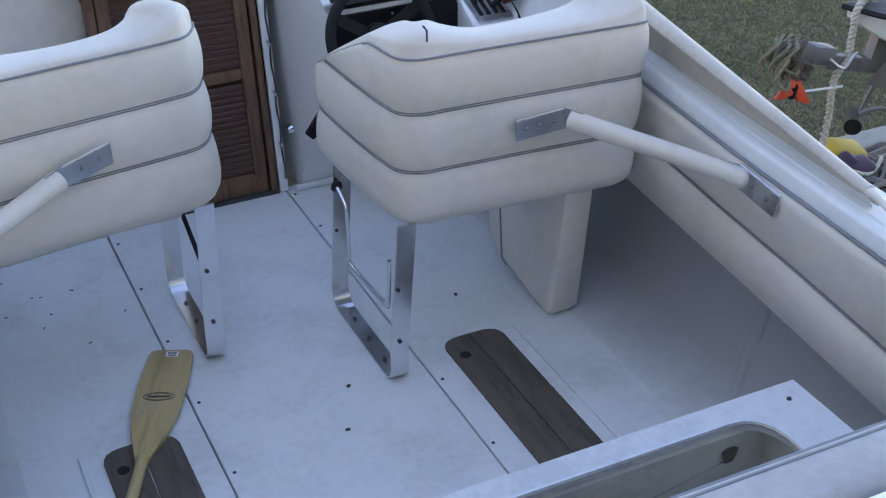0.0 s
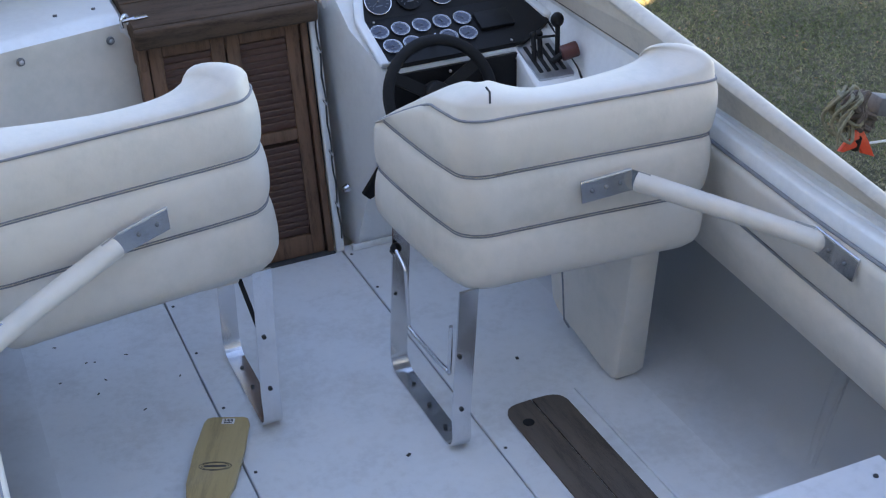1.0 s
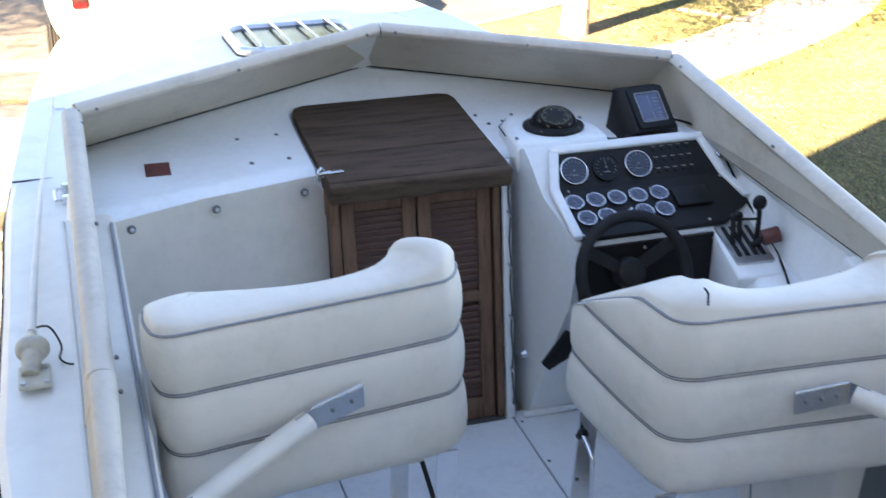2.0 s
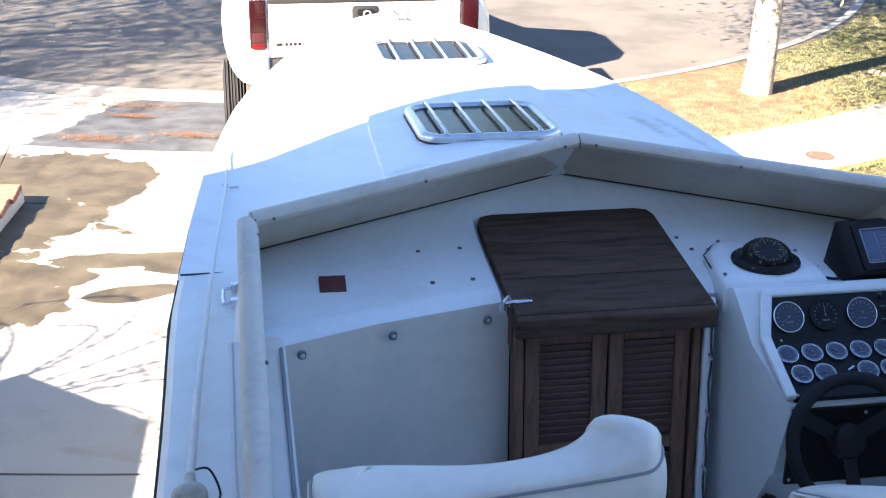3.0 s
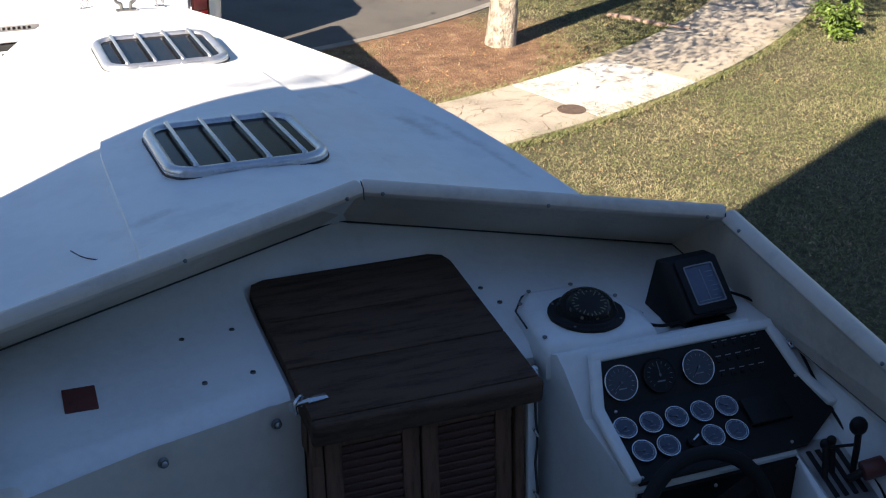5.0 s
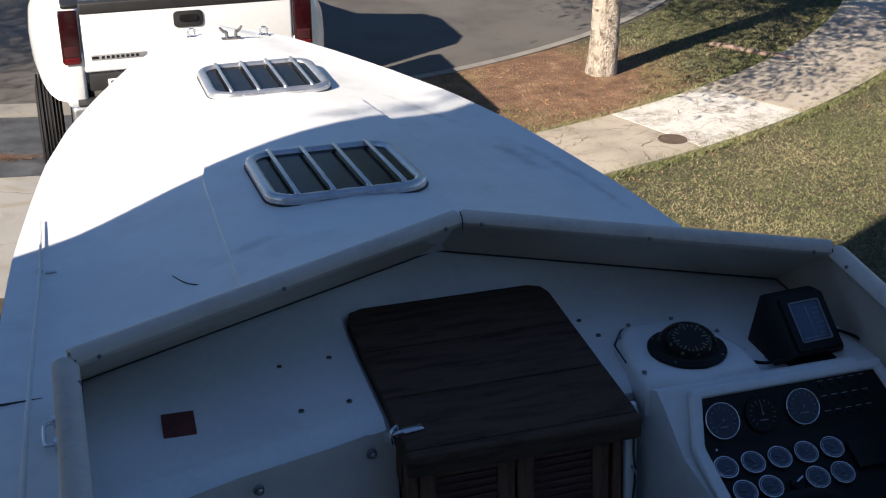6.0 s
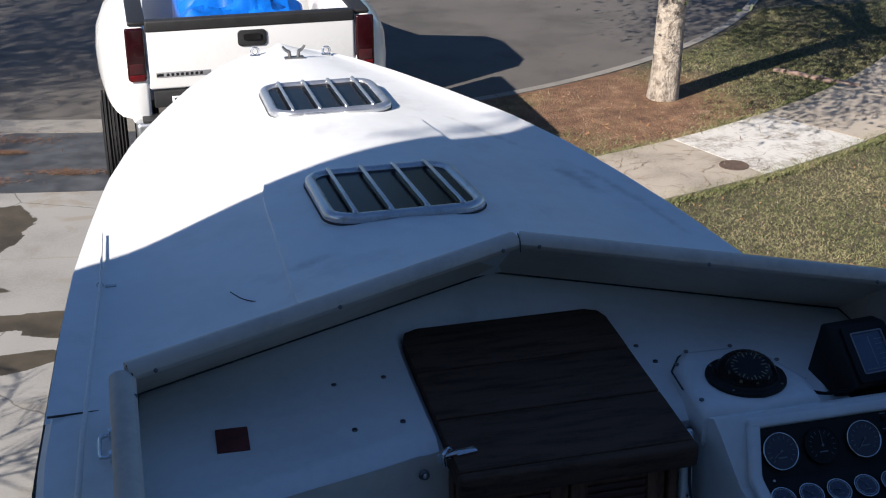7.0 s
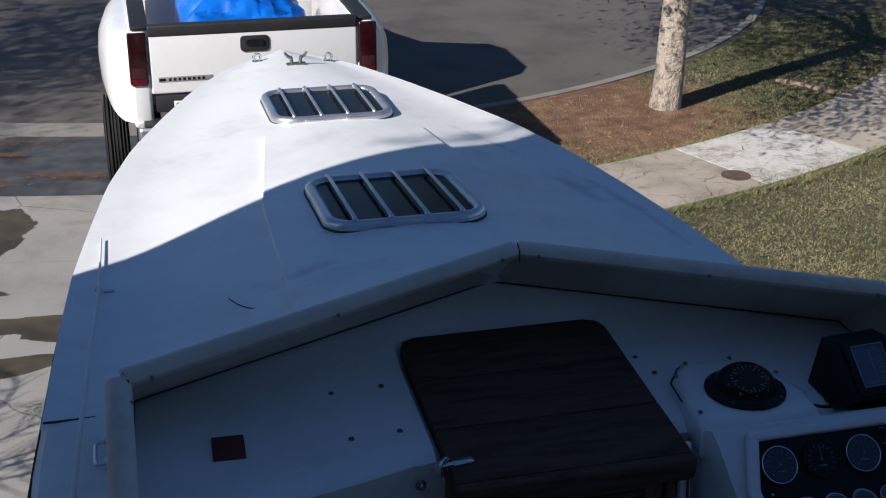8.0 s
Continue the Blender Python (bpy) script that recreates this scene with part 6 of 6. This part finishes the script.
# added leaf clumps, never in view: they break up the deck's shadow edge
creeper = thing("creeper", "leaf clumps added out of sight to roughen the deck's shadow edge", "creeper", pose(-6.95, -1.80, 6.15))
tips = [(0.18, 0.56, -0.04), (0.42, 0.74, -0.06), (0.55, 0.88, -0.05), (0.62, 0.80, 0.0)]
for e in tips:
    part("stem", tube(smooth_path([(0, 0, 0.0), (e[0] * 0.4, e[1] * 0.4, 0.10), e], 5), 0.010, 6, taper=0.004), BARK, creeper)
new("foliage", leaf_cloud(120, tips, 0.055, 0.07, 41)).parent = creeper

# brick planter at the drive's far edge
planter = thing("brick_planter", "low planter wall capped with red bricks", "planter", pose(-2.635, 6.87, GROUND, 0, 0, -8.5))
part("wall", box((0.22, 1.4, 0.105), (-0.115, -0.70, 0.0525), 0.01), CONCRETE, planter)
BRICK = material("worn red brick", (0.30, 0.13, 0.085), 0.85, vary=0.35, scale=12)
me = finish(box((0.20, 0.095, 0.055), (0, 0, 0), 0.006, 1), "brick", BRICK)
for k in range(14):
    b = new("brick", me)
    b.parent = planter
    b.matrix_basis = pose(-0.115 + 0.012 * (k * 7 % 3), -0.05 - 0.100 * k, 0.131, 0, 0, 2 * (k * 5 % 3) - 2)
border = thing("brick_border", "short row of old pink bricks edging the grass", "edging", pose(0, 0, GROUND))
me = finish(box((0.20, 0.095, 0.055), (0, 0, 0), 0.014, 2), "brick", material("faded pink brick", (0.36, 0.25, 0.195), 0.9, vary=0.35, scale=14))
for k in range(7):
    b = new("brick", me)
    b.parent = border
    b.matrix_basis = pose(5.90 + 0.078 * k + 0.01 * (k % 2), 9.75 - 0.118 * k, 0.008, 4 * (k % 2), 6 * (k % 3) - 4, -57 + 12 * (k % 2)) @ Matrix.Diagonal((0.62, 0.75, 0.9, 1))
bush = thing("shrub", "small bright green shrub beside the pavement", "shrub", pose(7.75, 8.35, GROUND))
part("stem", tube(smooth_path([(0, 0, -0.02), (0.02, 0.01, 0.15), (0.0, 0.03, 0.3)]), 0.02, 6, taper=0.006), BARK, bush)
rndc = random.Random(5)
me = leaf_cloud(1100, [(rndc.gauss(0, 0.10), rndc.gauss(0, 0.10), rndc.uniform(0.06, 0.34)) for _ in range(24)], 0.045, 0.06, 6)
me.materials[0] = material("bright shrub green", (0.13, 0.20, 0.03), 0.6, vary=0.4, scale=5, bump=0)
new("foliage", me).parent = bush

# ---------------------------------------------------------------- grass, twigs and leaf litter
def blades(name, count, place, colours, height, seed, lean=0.6, wide=0.012):
    rng = np.random.default_rng(seed)
    pts = []
    while len(pts) < count:
        p = place(rng)
        if p is not None:
            pts.append(p)
    pts = np.array(pts)
    n = len(pts)
    a, h = rng.uniform(0, 2 * np.pi, n), height * rng.uniform(0.5, 1.3, n)
    side = np.stack([np.cos(a), np.sin(a), np.zeros(n)], 1) * (wide * rng.uniform(0.6, 1.4, n))[:, None]
    b = rng.uniform(0, 2 * np.pi, n)
    tip = pts + np.stack([np.cos(b) * h * lean, np.sin(b) * h * lean, h], 1)
    v = np.empty((n * 3, 3))
    v[0::3], v[1::3], v[2::3] = pts - side, pts + side, tip
    me = bpy.data.meshes.new(name)
    me.from_pydata(v.tolist(), [], np.arange(n * 3).reshape(n, 3).tolist())
    me.materials.append(colours)
    return new(name, me)


def blade_material(name, stops, rough=0.8, patches=0.0):
    m = bpy.data.materials.new(name)
    m.use_nodes = True
    n, l = m.node_tree.nodes, m.node_tree.links
    g, r = n.new("ShaderNodeNewGeometry"), n.new("ShaderNodeValToRGB")
    r.color_ramp.elements[0].position, r.color_ramp.elements[0].color = 0, (*stops[0], 1)
    r.color_ramp.elements[1].position, r.color_ramp.elements[1].color = 1, (*stops[-1], 1)
    for k, c in enumerate(stops[1:-1]):
        r.color_ramp.elements.new((k + 1) / (len(stops) - 1)).color = (*c, 1)
    if patches:
        # greener and strawier patches over the plot
        co, t, a = n.new("ShaderNodeTexCoord"), n.new("ShaderNodeTexNoise"), n.new("ShaderNodeMath")
        t.inputs["Scale"].default_value, t.inputs["Detail"].default_value = 0.9, 4
        l.new(co.outputs["Object"], t.inputs["Vector"])
        s = n.new("ShaderNodeMath")
        s.operation, a.operation = "MULTIPLY_ADD", "MULTIPLY_ADD"
        s.inputs[1].default_value, s.inputs[2].default_value = patches, -0.5 * patches
        l.new(t.outputs["Fac"], s.inputs[0])
        l.new(g.outputs["Random Per Island"], a.inputs[0])
        a.inputs[1].default_value = 0.95
        l.new(s.outputs[0], a.inputs[2])
        l.new(a.outputs[0], r.inputs["Fac"])
    else:
        l.new(g.outputs["Random Per Island"], r.inputs["Fac"])
    l.new(r.outputs["Color"], n["Principled BSDF"].inputs["Base Color"])
    n["Principled BSDF"].inputs["Roughness"].default_value = rough
    return m


def on_lawn(rng):
    x, y = rng.uniform(1.9, 10.5), rng.uniform(-0.8, 12.5)
    r = math.hypot(x - CC.x, y - CC.y)
    if 10.38 < r < 11.56 or r < 8.55:
        if not (10.38 < r < 10.5 or 11.46 < r < 11.56) or rng.uniform() > 0.3:
            return None
    bare = math.hypot(x - 3.6, y - 9.0) + 1.1 * noise.noise(Vector((x * 0.9, y * 0.9, 0)))
    if r < 10.4 and rng.uniform() > max(0.04, (bare - 0.9) / 1.0):
        return None
    if rng.uniform() < 0.55 * max(0, noise.noise(Vector((x * 0.7, y * 0.7, 3))) + 0.25):
        return None
    return (x, y, GROUND - 0.02 if r > 11 else GROUND)


GRASSMAT = blade_material("dry lawn grass", ((0.072, 0.102, 0.028), (0.125, 0.150, 0.050), (0.185, 0.190, 0.078), (0.255, 0.235, 0.115), (0.36, 0.305, 0.18)), patches=1.5)
tagged(blades("grass", 380000, on_lawn, GRASSMAT, 0.019, 2, 1.1, 0.0034), "short dry lawn grass, green and straw", "grass", kind="stuff")


def on_path(rng):
    a, r = radians(rng.uniform(283, 330)), rng.uniform(10.4, 11.6)
    return (CC.x + r * cos(a), CC.y + r * sin(a), GROUND + 0.022)


def on_street(rng):
    if rng.uniform() < 0.6:
        cx, cy, s = ((-2.2, 8.45, 0.19), (-1.40, 8.50, 0.17), (-1.95, 9.28, 0.10), (-2.0, 9.72, 0.3))[rng.integers(0, 4)]
        x = rng.normal(cx, s)
        y = rng.normal(cy - 0.25 * (x - cx), s * 0.30)
    else:
        x, y = rng.uniform(-4.0, 7.5), rng.uniform(8.4, 14)
    r = math.hypot(x - CC.x, y - CC.y)
    if r < 8.02:
        return (x, y, STREET + (0.004 if r < 7.5 else 0.018 if r < 8.02 else 0.03))
    if r < 9.88 and x < 1.5:
        return (x, y, STREET + 0.030 + (GROUND - STREET - 0.012) * (r - 8.02) / 1.86)
    if r > 9.88 and x < -1.2:
        return (x, y, GROUND + 0.014)
    return None


def on_edge(rng):
    a, r = radians(rng.uniform(283, 330)), (11.52 if rng.uniform() < 0.65 else 10.42) + rng.normal(0, 0.055)
    if rng.uniform() < 0.5 * (0.5 + noise.noise(Vector((a * 22, r, 0)))):
        return None
    return (CC.x + r * cos(a), CC.y + r * sin(a), GROUND)


tagged(blades("edge_grass", 24000, on_edge, GRASSMAT, 0.030, 12, 1.1, 0.0042), "ragged grass creeping over the pavement's edges", "grass", kind="stuff")
TWIG = blade_material("dry twigs", ((0.20, 0.135, 0.09), (0.30, 0.22, 0.15), (0.16, 0.11, 0.075)))
DRYLEAF = blade_material("dry orange leaves", ((0.33, 0.15, 0.06), (0.42, 0.24, 0.11), (0.22, 0.10, 0.05), (0.36, 0.28, 0.16)))
def crooked_twigs(count, place, seed):
    """Thin crooked sticks lying flat, some forked."""
    rnd, rng = random.Random(seed), np.random.default_rng(seed)
    verts, faces = [], []

    def stick(x, y, z, a, length, w):
        steps = 5
        for i in range(steps + 1):
            k = w * (1 - 0.6 * i / steps)
            verts.append((x - sin(a) * k, y + cos(a) * k, z))
            verts.append((x + sin(a) * k, y - cos(a) * k, z))
            if i < steps:
                j = len(verts) - 2
                faces.append((j, j + 1, j + 3, j + 2))
                if i == 2 and length > 0.2 and rnd.random() < 0.6:
                    forks.append((x, y, z, a + rnd.choice((-0.7, 0.7)), length * 0.4, w * 0.7))
                a += rnd.uniform(-0.55, 0.55)
                x, y = x + cos(a) * length / steps, y + sin(a) * length / steps
    forks = []
    for _ in range(count):
        x, y, z = place(rng)
        stick(x, y, z + rnd.uniform(0.001, 0.006), rnd.gauss(0.35, 0.9), rnd.uniform(0.07, 0.28), rnd.uniform(0.0015, 0.0036))
    for f in forks[:]:
        stick(*f)
    me = bpy.data.meshes.new("twig_litter")
    me.from_pydata(verts, [], faces)
    me.materials.append(TWIG)
    return new("twig_litter", me)


tagged(crooked_twigs(460, on_path, 5), "thin dry twigs scattered over the pavement", "litter", kind="stuff")
NEEDLES = blade_material("dry pine needles", ((0.10, 0.05, 0.028), (0.17, 0.088, 0.048), (0.07, 0.038, 0.024), (0.20, 0.125, 0.07)))
tagged(blades("leaf_litter", 3000, on_street, NEEDLES, 0.009, 6, 7.0, 0.005), "dry orange leaf litter on street and drive", "litter", kind="stuff")
def on_turf(rng):
    p = on_lawn(rng)
    return None if p is None or noise.noise(Vector((p[0] * 1.3, p[1] * 1.3, 7))) < 0.05 else (p[0], p[1], p[2] + 0.016)


tagged(blades("lawn_litter", 1500, on_turf, DRYLEAF, 0.010, 17, 2.6, 0.009), "dry brown leaf bits lying in the lawn", "litter", kind="stuff")
tagged(blades("soil_litter", 260, lambda g: (g.normal(3.7, 0.9), g.normal(8.95, 0.5), GROUND + 0.002), DRYLEAF, 0.014, 7, 3.0, 0.010), "dry leaf bits on the bare soil", "litter", kind="stuff")

# ---------------------------------------------------------------- gear in the next yard space
ROPE = material("pale braided rope", (0.50, 0.47, 0.40), 0.9, vary=0.3, scale=60, fine=200)
ROPEDARK = material("old olive rope", (0.20, 0.18, 0.12), 0.9, vary=0.3, scale=60)
GREYBOX = material("grey galvanised steel", (0.17, 0.17, 0.175), 0.6, 0.3, vary=0.3, scale=10)


def twisted(points, r, pitch=0.055):
    """Two strands wound round each other along a path."""
    pts = smooth_path(points, 14)
    out = []
    for ph in (0, pi):
        s, strand = 0.0, []
        for i, p in enumerate(pts):
            d = (pts[min(i + 1, len(pts) - 1)] - pts[max(i - 1, 0)]).normalized()
            e = d.cross(Vector((0.3, 1, 0.2))).normalized()
            f = d.cross(e)
            if i:
                s += (p - pts[i - 1]).length
            a = ph + 2 * pi * s / pitch
            strand.append(p + (e * cos(a) + f * sin(a)) * r * 0.55)
        out.append(strand)
    return out


def coil(cx, cy, cz, r, turns, tube_r, seed, flat=0.25, upright=False):
    rnd = random.Random(seed)
    pts = []
    for k in range(turns * 14):
        a = 2 * pi * k / 14
        rr = r * (1 + 0.22 * sin(k * 0.37 + seed) + rnd.uniform(-0.06, 0.06))
        o = (rr * cos(a), rr * 0.8 * sin(a), flat * r * (k / (turns * 14)) + rnd.uniform(0, 0.02))
        pts.append((cx + o[0], cy + o[2] * 1.6 - 0.1, cz + o[1]) if upright else (cx + o[0], cy + o[1], cz + o[2]))
    return tube(pts, tube_r, 6)


trailer = thing("boat_trailer", "grey steel trailer tongue with a jack post", "trailer")
beam_m = pose(3.42, 0.50, -0.33, 0, 14, -3)
part("tongue", box((0.95, 0.05, 0.07), (0.1, 0, 0), 0.006, 2, m=beam_m), GREYBOX, trailer)
part("head_box", box((0.12, 0.09, 0.085), (-0.42, 0, 0.03), 0.01, 2, m=beam_m), GREYBOX, trailer)
part("side_plate", prism([(-0.12, -0.08), (0.18, -0.12), (0.20, 0.10), (-0.02, 0.12)], -0.004, 0.004, m=beam_m @ pose(0, -0.04, 0, 90)), GREYBOX, trailer)
part("side_plate", prism([(-0.06, 0.0), (0.04, 0.0), (0.04, 0.17), (-0.06, 0.17)], -0.03, 0.03, m=beam_m @ pose(-0.08, 0.0, 0.02, 90)), GREYBOX, trailer)
part("jack_post", cyl((3.75, 0.52, GROUND - 0.03), (3.75, 0.52, -0.38), 0.03), GREYBOX, trailer)
part("jack_foot", box((0.2, 0.2, 0.02), (3.75, 0.52, GROUND - 0.008)), GREYBOX, trailer)
part("roller", cyl((3.27, 0.50, -0.615), (3.36, 0.60, -0.615), 0.042, seg=16), RUBBER, trailer)
part("roller_arm", tube([(3.34, 0.56, -0.62), (3.42, 0.53, -0.36)], 0.012, 6), GREYBOX, trailer)
part("chain", tube(smooth_path([(3.02, 0.45, -0.20), (3.09, 0.43, -0.25), (3.15, 0.43, -0.19), (3.24, 0.45, -0.24)], 6), 0.007, 6), DULLMETAL, trailer)
part("cable", tube(smooth_path([(3.25, 0.45, -0.52), (3.35, 0.42, -0.50), (3.6, 0.42, -0.60)], 6), 0.010, 6), GREYBOX, trailer)
rope1 = thing("rope_bundle", "old olive rope bundle hung over the trailer head", "rope", pose(0, 0, 0))
rope_rng = random.Random(14)
for k in range(9):                               # loops hung over the trailer's head
    w, h, x0 = rope_rng.uniform(0.035, 0.085), rope_rng.uniform(0.10, 0.24), 2.815 + rope_rng.uniform(-0.05, 0.04)
    y0, tilt = 0.46 + 0.015 * k, rope_rng.uniform(-0.25, 0.15)
    loop = [(x0 + w * cos(a * pi / 8) + tilt * h * (sin(a * pi / 8) - 1), y0 + 0.03 * sin(a * 0.9), -0.10 + h * 0.5 * (sin(a * pi / 8) - 1)) for a in range(16)]
    part("loop", tube(loop, 0.0085, 6, True), ROPEDARK, rope1)
for k in range(7):                               # dark tangle inside the loops
    x0 = 2.86 + rope_rng.uniform(-0.04, 0.05)
    part("tangle", tube(smooth_path([(x0 + rope_rng.uniform(-0.05, 0.05), 0.50 + rope_rng.uniform(-0.04, 0.04), -0.10 - 0.045 * j) for j in range(5)], 4), 0.014, 6), TEAK_Y, rope1)
part("tail", tube(smooth_path([(2.76, 0.42, -0.14), (2.70, 0.42, -0.22), (2.695, 0.42, -0.28), (2.665, 0.42, -0.35)]), 0.008, 6), ROPEDARK, rope1)
flag = thing("orange_fin", "bright orange plastic fin hung under the rope", "float", pose(2.865, 0.48, -0.32))
ORANGE = material("bright orange plastic", (0.75, 0.07, 0.03), 0.4, vary=0.2, scale=12)
part("fin", prism([(-0.01, 0.06), (-0.115, -0.03), (-0.09, -0.04), (-0.02, -0.03), (0.0, 0.0)], -0.010, 0.010, m=pose(0, 0, 0, 80), bevel=0.004), ORANGE, flag)
part("fin", prism([(-0.01, 0.06), (0.02, 0.05), (0.055, -0.02), (0.09, -0.10), (0.02, -0.07), (0.0, -0.02)], -0.010, 0.010, m=pose(0, 0.01, 0, 80), bevel=0.004), ORANGE, flag)
part("hub", cyl((-0.01, 0.0, 0.01), (0.0, 0.02, -0.05), 0.022, seg=10), BLACK, flag)
part("pin", cyl((0.06, 0.0, -0.03), (0.28, 0.0, -0.05), 0.006, seg=8), MARK, flag)
dinghy = thing("dinghy", "white dinghy bow with a dark rub strip on the trailer", "dinghy", pose(3.155, 0.56, -0.01, 0, 0, -30))
rows = []
for i in range(14):
    x = 1.9 * i / 13
    w = 0.48 * (1 - math.exp(-x * 1.9))
    d = 0.05 + 0.30 * (1 - math.exp(-x * 2.5))
    rows.append([(x + (0.0 if v == 0 else 0.02), sy * w * (1 - 0.45 * v), -d * v) for sy, v in ((-1, 0), (-1, 0.4), (-1, 0.8), (0, 1.0), (1, 0.8), (1, 0.4), (1, 0))])
part("hull", sheet(rows), GELCOAT, dinghy)
part("deck", sheet([[r[0], (r[0][0], 0, 0.02), r[6]] for r in rows]), GREYBOX, dinghy)
part("rub_strip", tube([r[0] for r in rows], 0.013, 6), RUBBER, dinghy)
part("rub_strip", tube([r[6] for r in rows], 0.013, 6), RUBBER, dinghy)
rope2 = thing("white_rope", "thick white twisted rope hanging from the dinghy's bow", "rope")
a, b = twisted([(3.24, 0.50, 0.05), (3.175, 0.49, 0.0), (3.165, 0.49, -0.12), (3.16, 0.49, -0.24), (3.10, 0.49, -0.33), (3.10, 0.49, -0.50), (3.09, 0.49, -0.68)], 0.016, 0.045)
part("strand", tube(a, 0.0115, 7), ROPE, rope2)
part("strand", tube(b, 0.0115, 7), ROPE, rope2)
part("coil", coil(3.33, 0.50, 0.03, 0.11, 5, 0.012, 9, 0.4), ROPE, rope2)
crate = thing("gear_tub", "low grey tub heaped with rope, cushions and floats", "tub")
part("tub", prism(rounded(1.2, 0.8, 0.15, 4, 3.60, 0.50), GROUND - 0.03, -0.90, bevel=0.02), GREYBOX, crate)
YELLOW, PURPLE = material("faded yellow nylon", (0.50, 0.34, 0.05), 0.7, vary=0.2, scale=6), material("dark purple nylon", (0.05, 0.025, 0.06), 0.7, vary=0.3, scale=8)
vest = thing("life_vest", "yellow and dark purple life vest on the rope heap", "life vest", pose(3.20, 0.50, -0.79, 14, 6, 0))
part("panel", box((0.17, 0.16, 0.09), (-0.12, 0.0, 0.03), 0.03, 3, m=pose(0, 0, 0, 0, -12, 0)), YELLOW, vest)
part("panel", box((0.22, 0.14, 0.09), (0.12, 0.08, 0.02), 0.03, 3, m=pose(0, 0, 0, 0, 14, 0)), YELLOW, vest)
part("collar", box((0.22, 0.14, 0.10), (0.06, -0.06, 0.0), 0.04, 3), PURPLE, vest)
part("collar", box((0.10, 0.10, 0.12), (0.03, -0.03, 0.02), 0.03, 3, m=pose(0, 0, 0, 0, 30, 0)), PURPLE, vest)
part("strap", tube(smooth_path([(-0.2, -0.06, -0.02), (-0.05, -0.12, 0.05), (0.1, -0.13, 0.02), (0.22, -0.06, 0.04), (0.3, 0.02, -0.02)]), 0.010, 6), ROPE, vest)
heap = thing("rope_heap", "tangled grey rope heap in the tub", "rope")
GREYROPE = material("grey rope", (0.20, 0.19, 0.18), 0.9, vary=0.3, scale=50)
part("coil", coil(3.22, 0.50, -0.89, 0.26, 5, 0.014, 21, 0.25), GREYROPE, heap)
part("coil", coil(3.52, 0.38, -0.90, 0.26, 4, 0.018, 23, 0.25), GREYROPE, heap)
part("coil", coil(3.05, 0.62, -0.88, 0.14, 4, 0.012, 27, 0.25), GREYROPE, heap)
float_ = thing("float", "faded pink and orange foam floats beside the rope", "float", pose(3.42, 0.22, -0.86))
part("foam", ball((0, 0, 0), 0.06, scale=(1.6, 1, 0.6)), material("faded orange foam", (0.55, 0.25, 0.12), 0.8), float_)
part("foam", ball((0.13, 0.04, 0.03), 0.045), material("faded pink foam", (0.6, 0.16, 0.18), 0.8), float_)
bar = thing("grey_pipe", "grey pipe leaning by the tub", "pipe")
part("pipe", cyl((3.50, 0.05, -0.95), (3.62, 0.22, -0.74), 0.022), GREYBOX, bar)
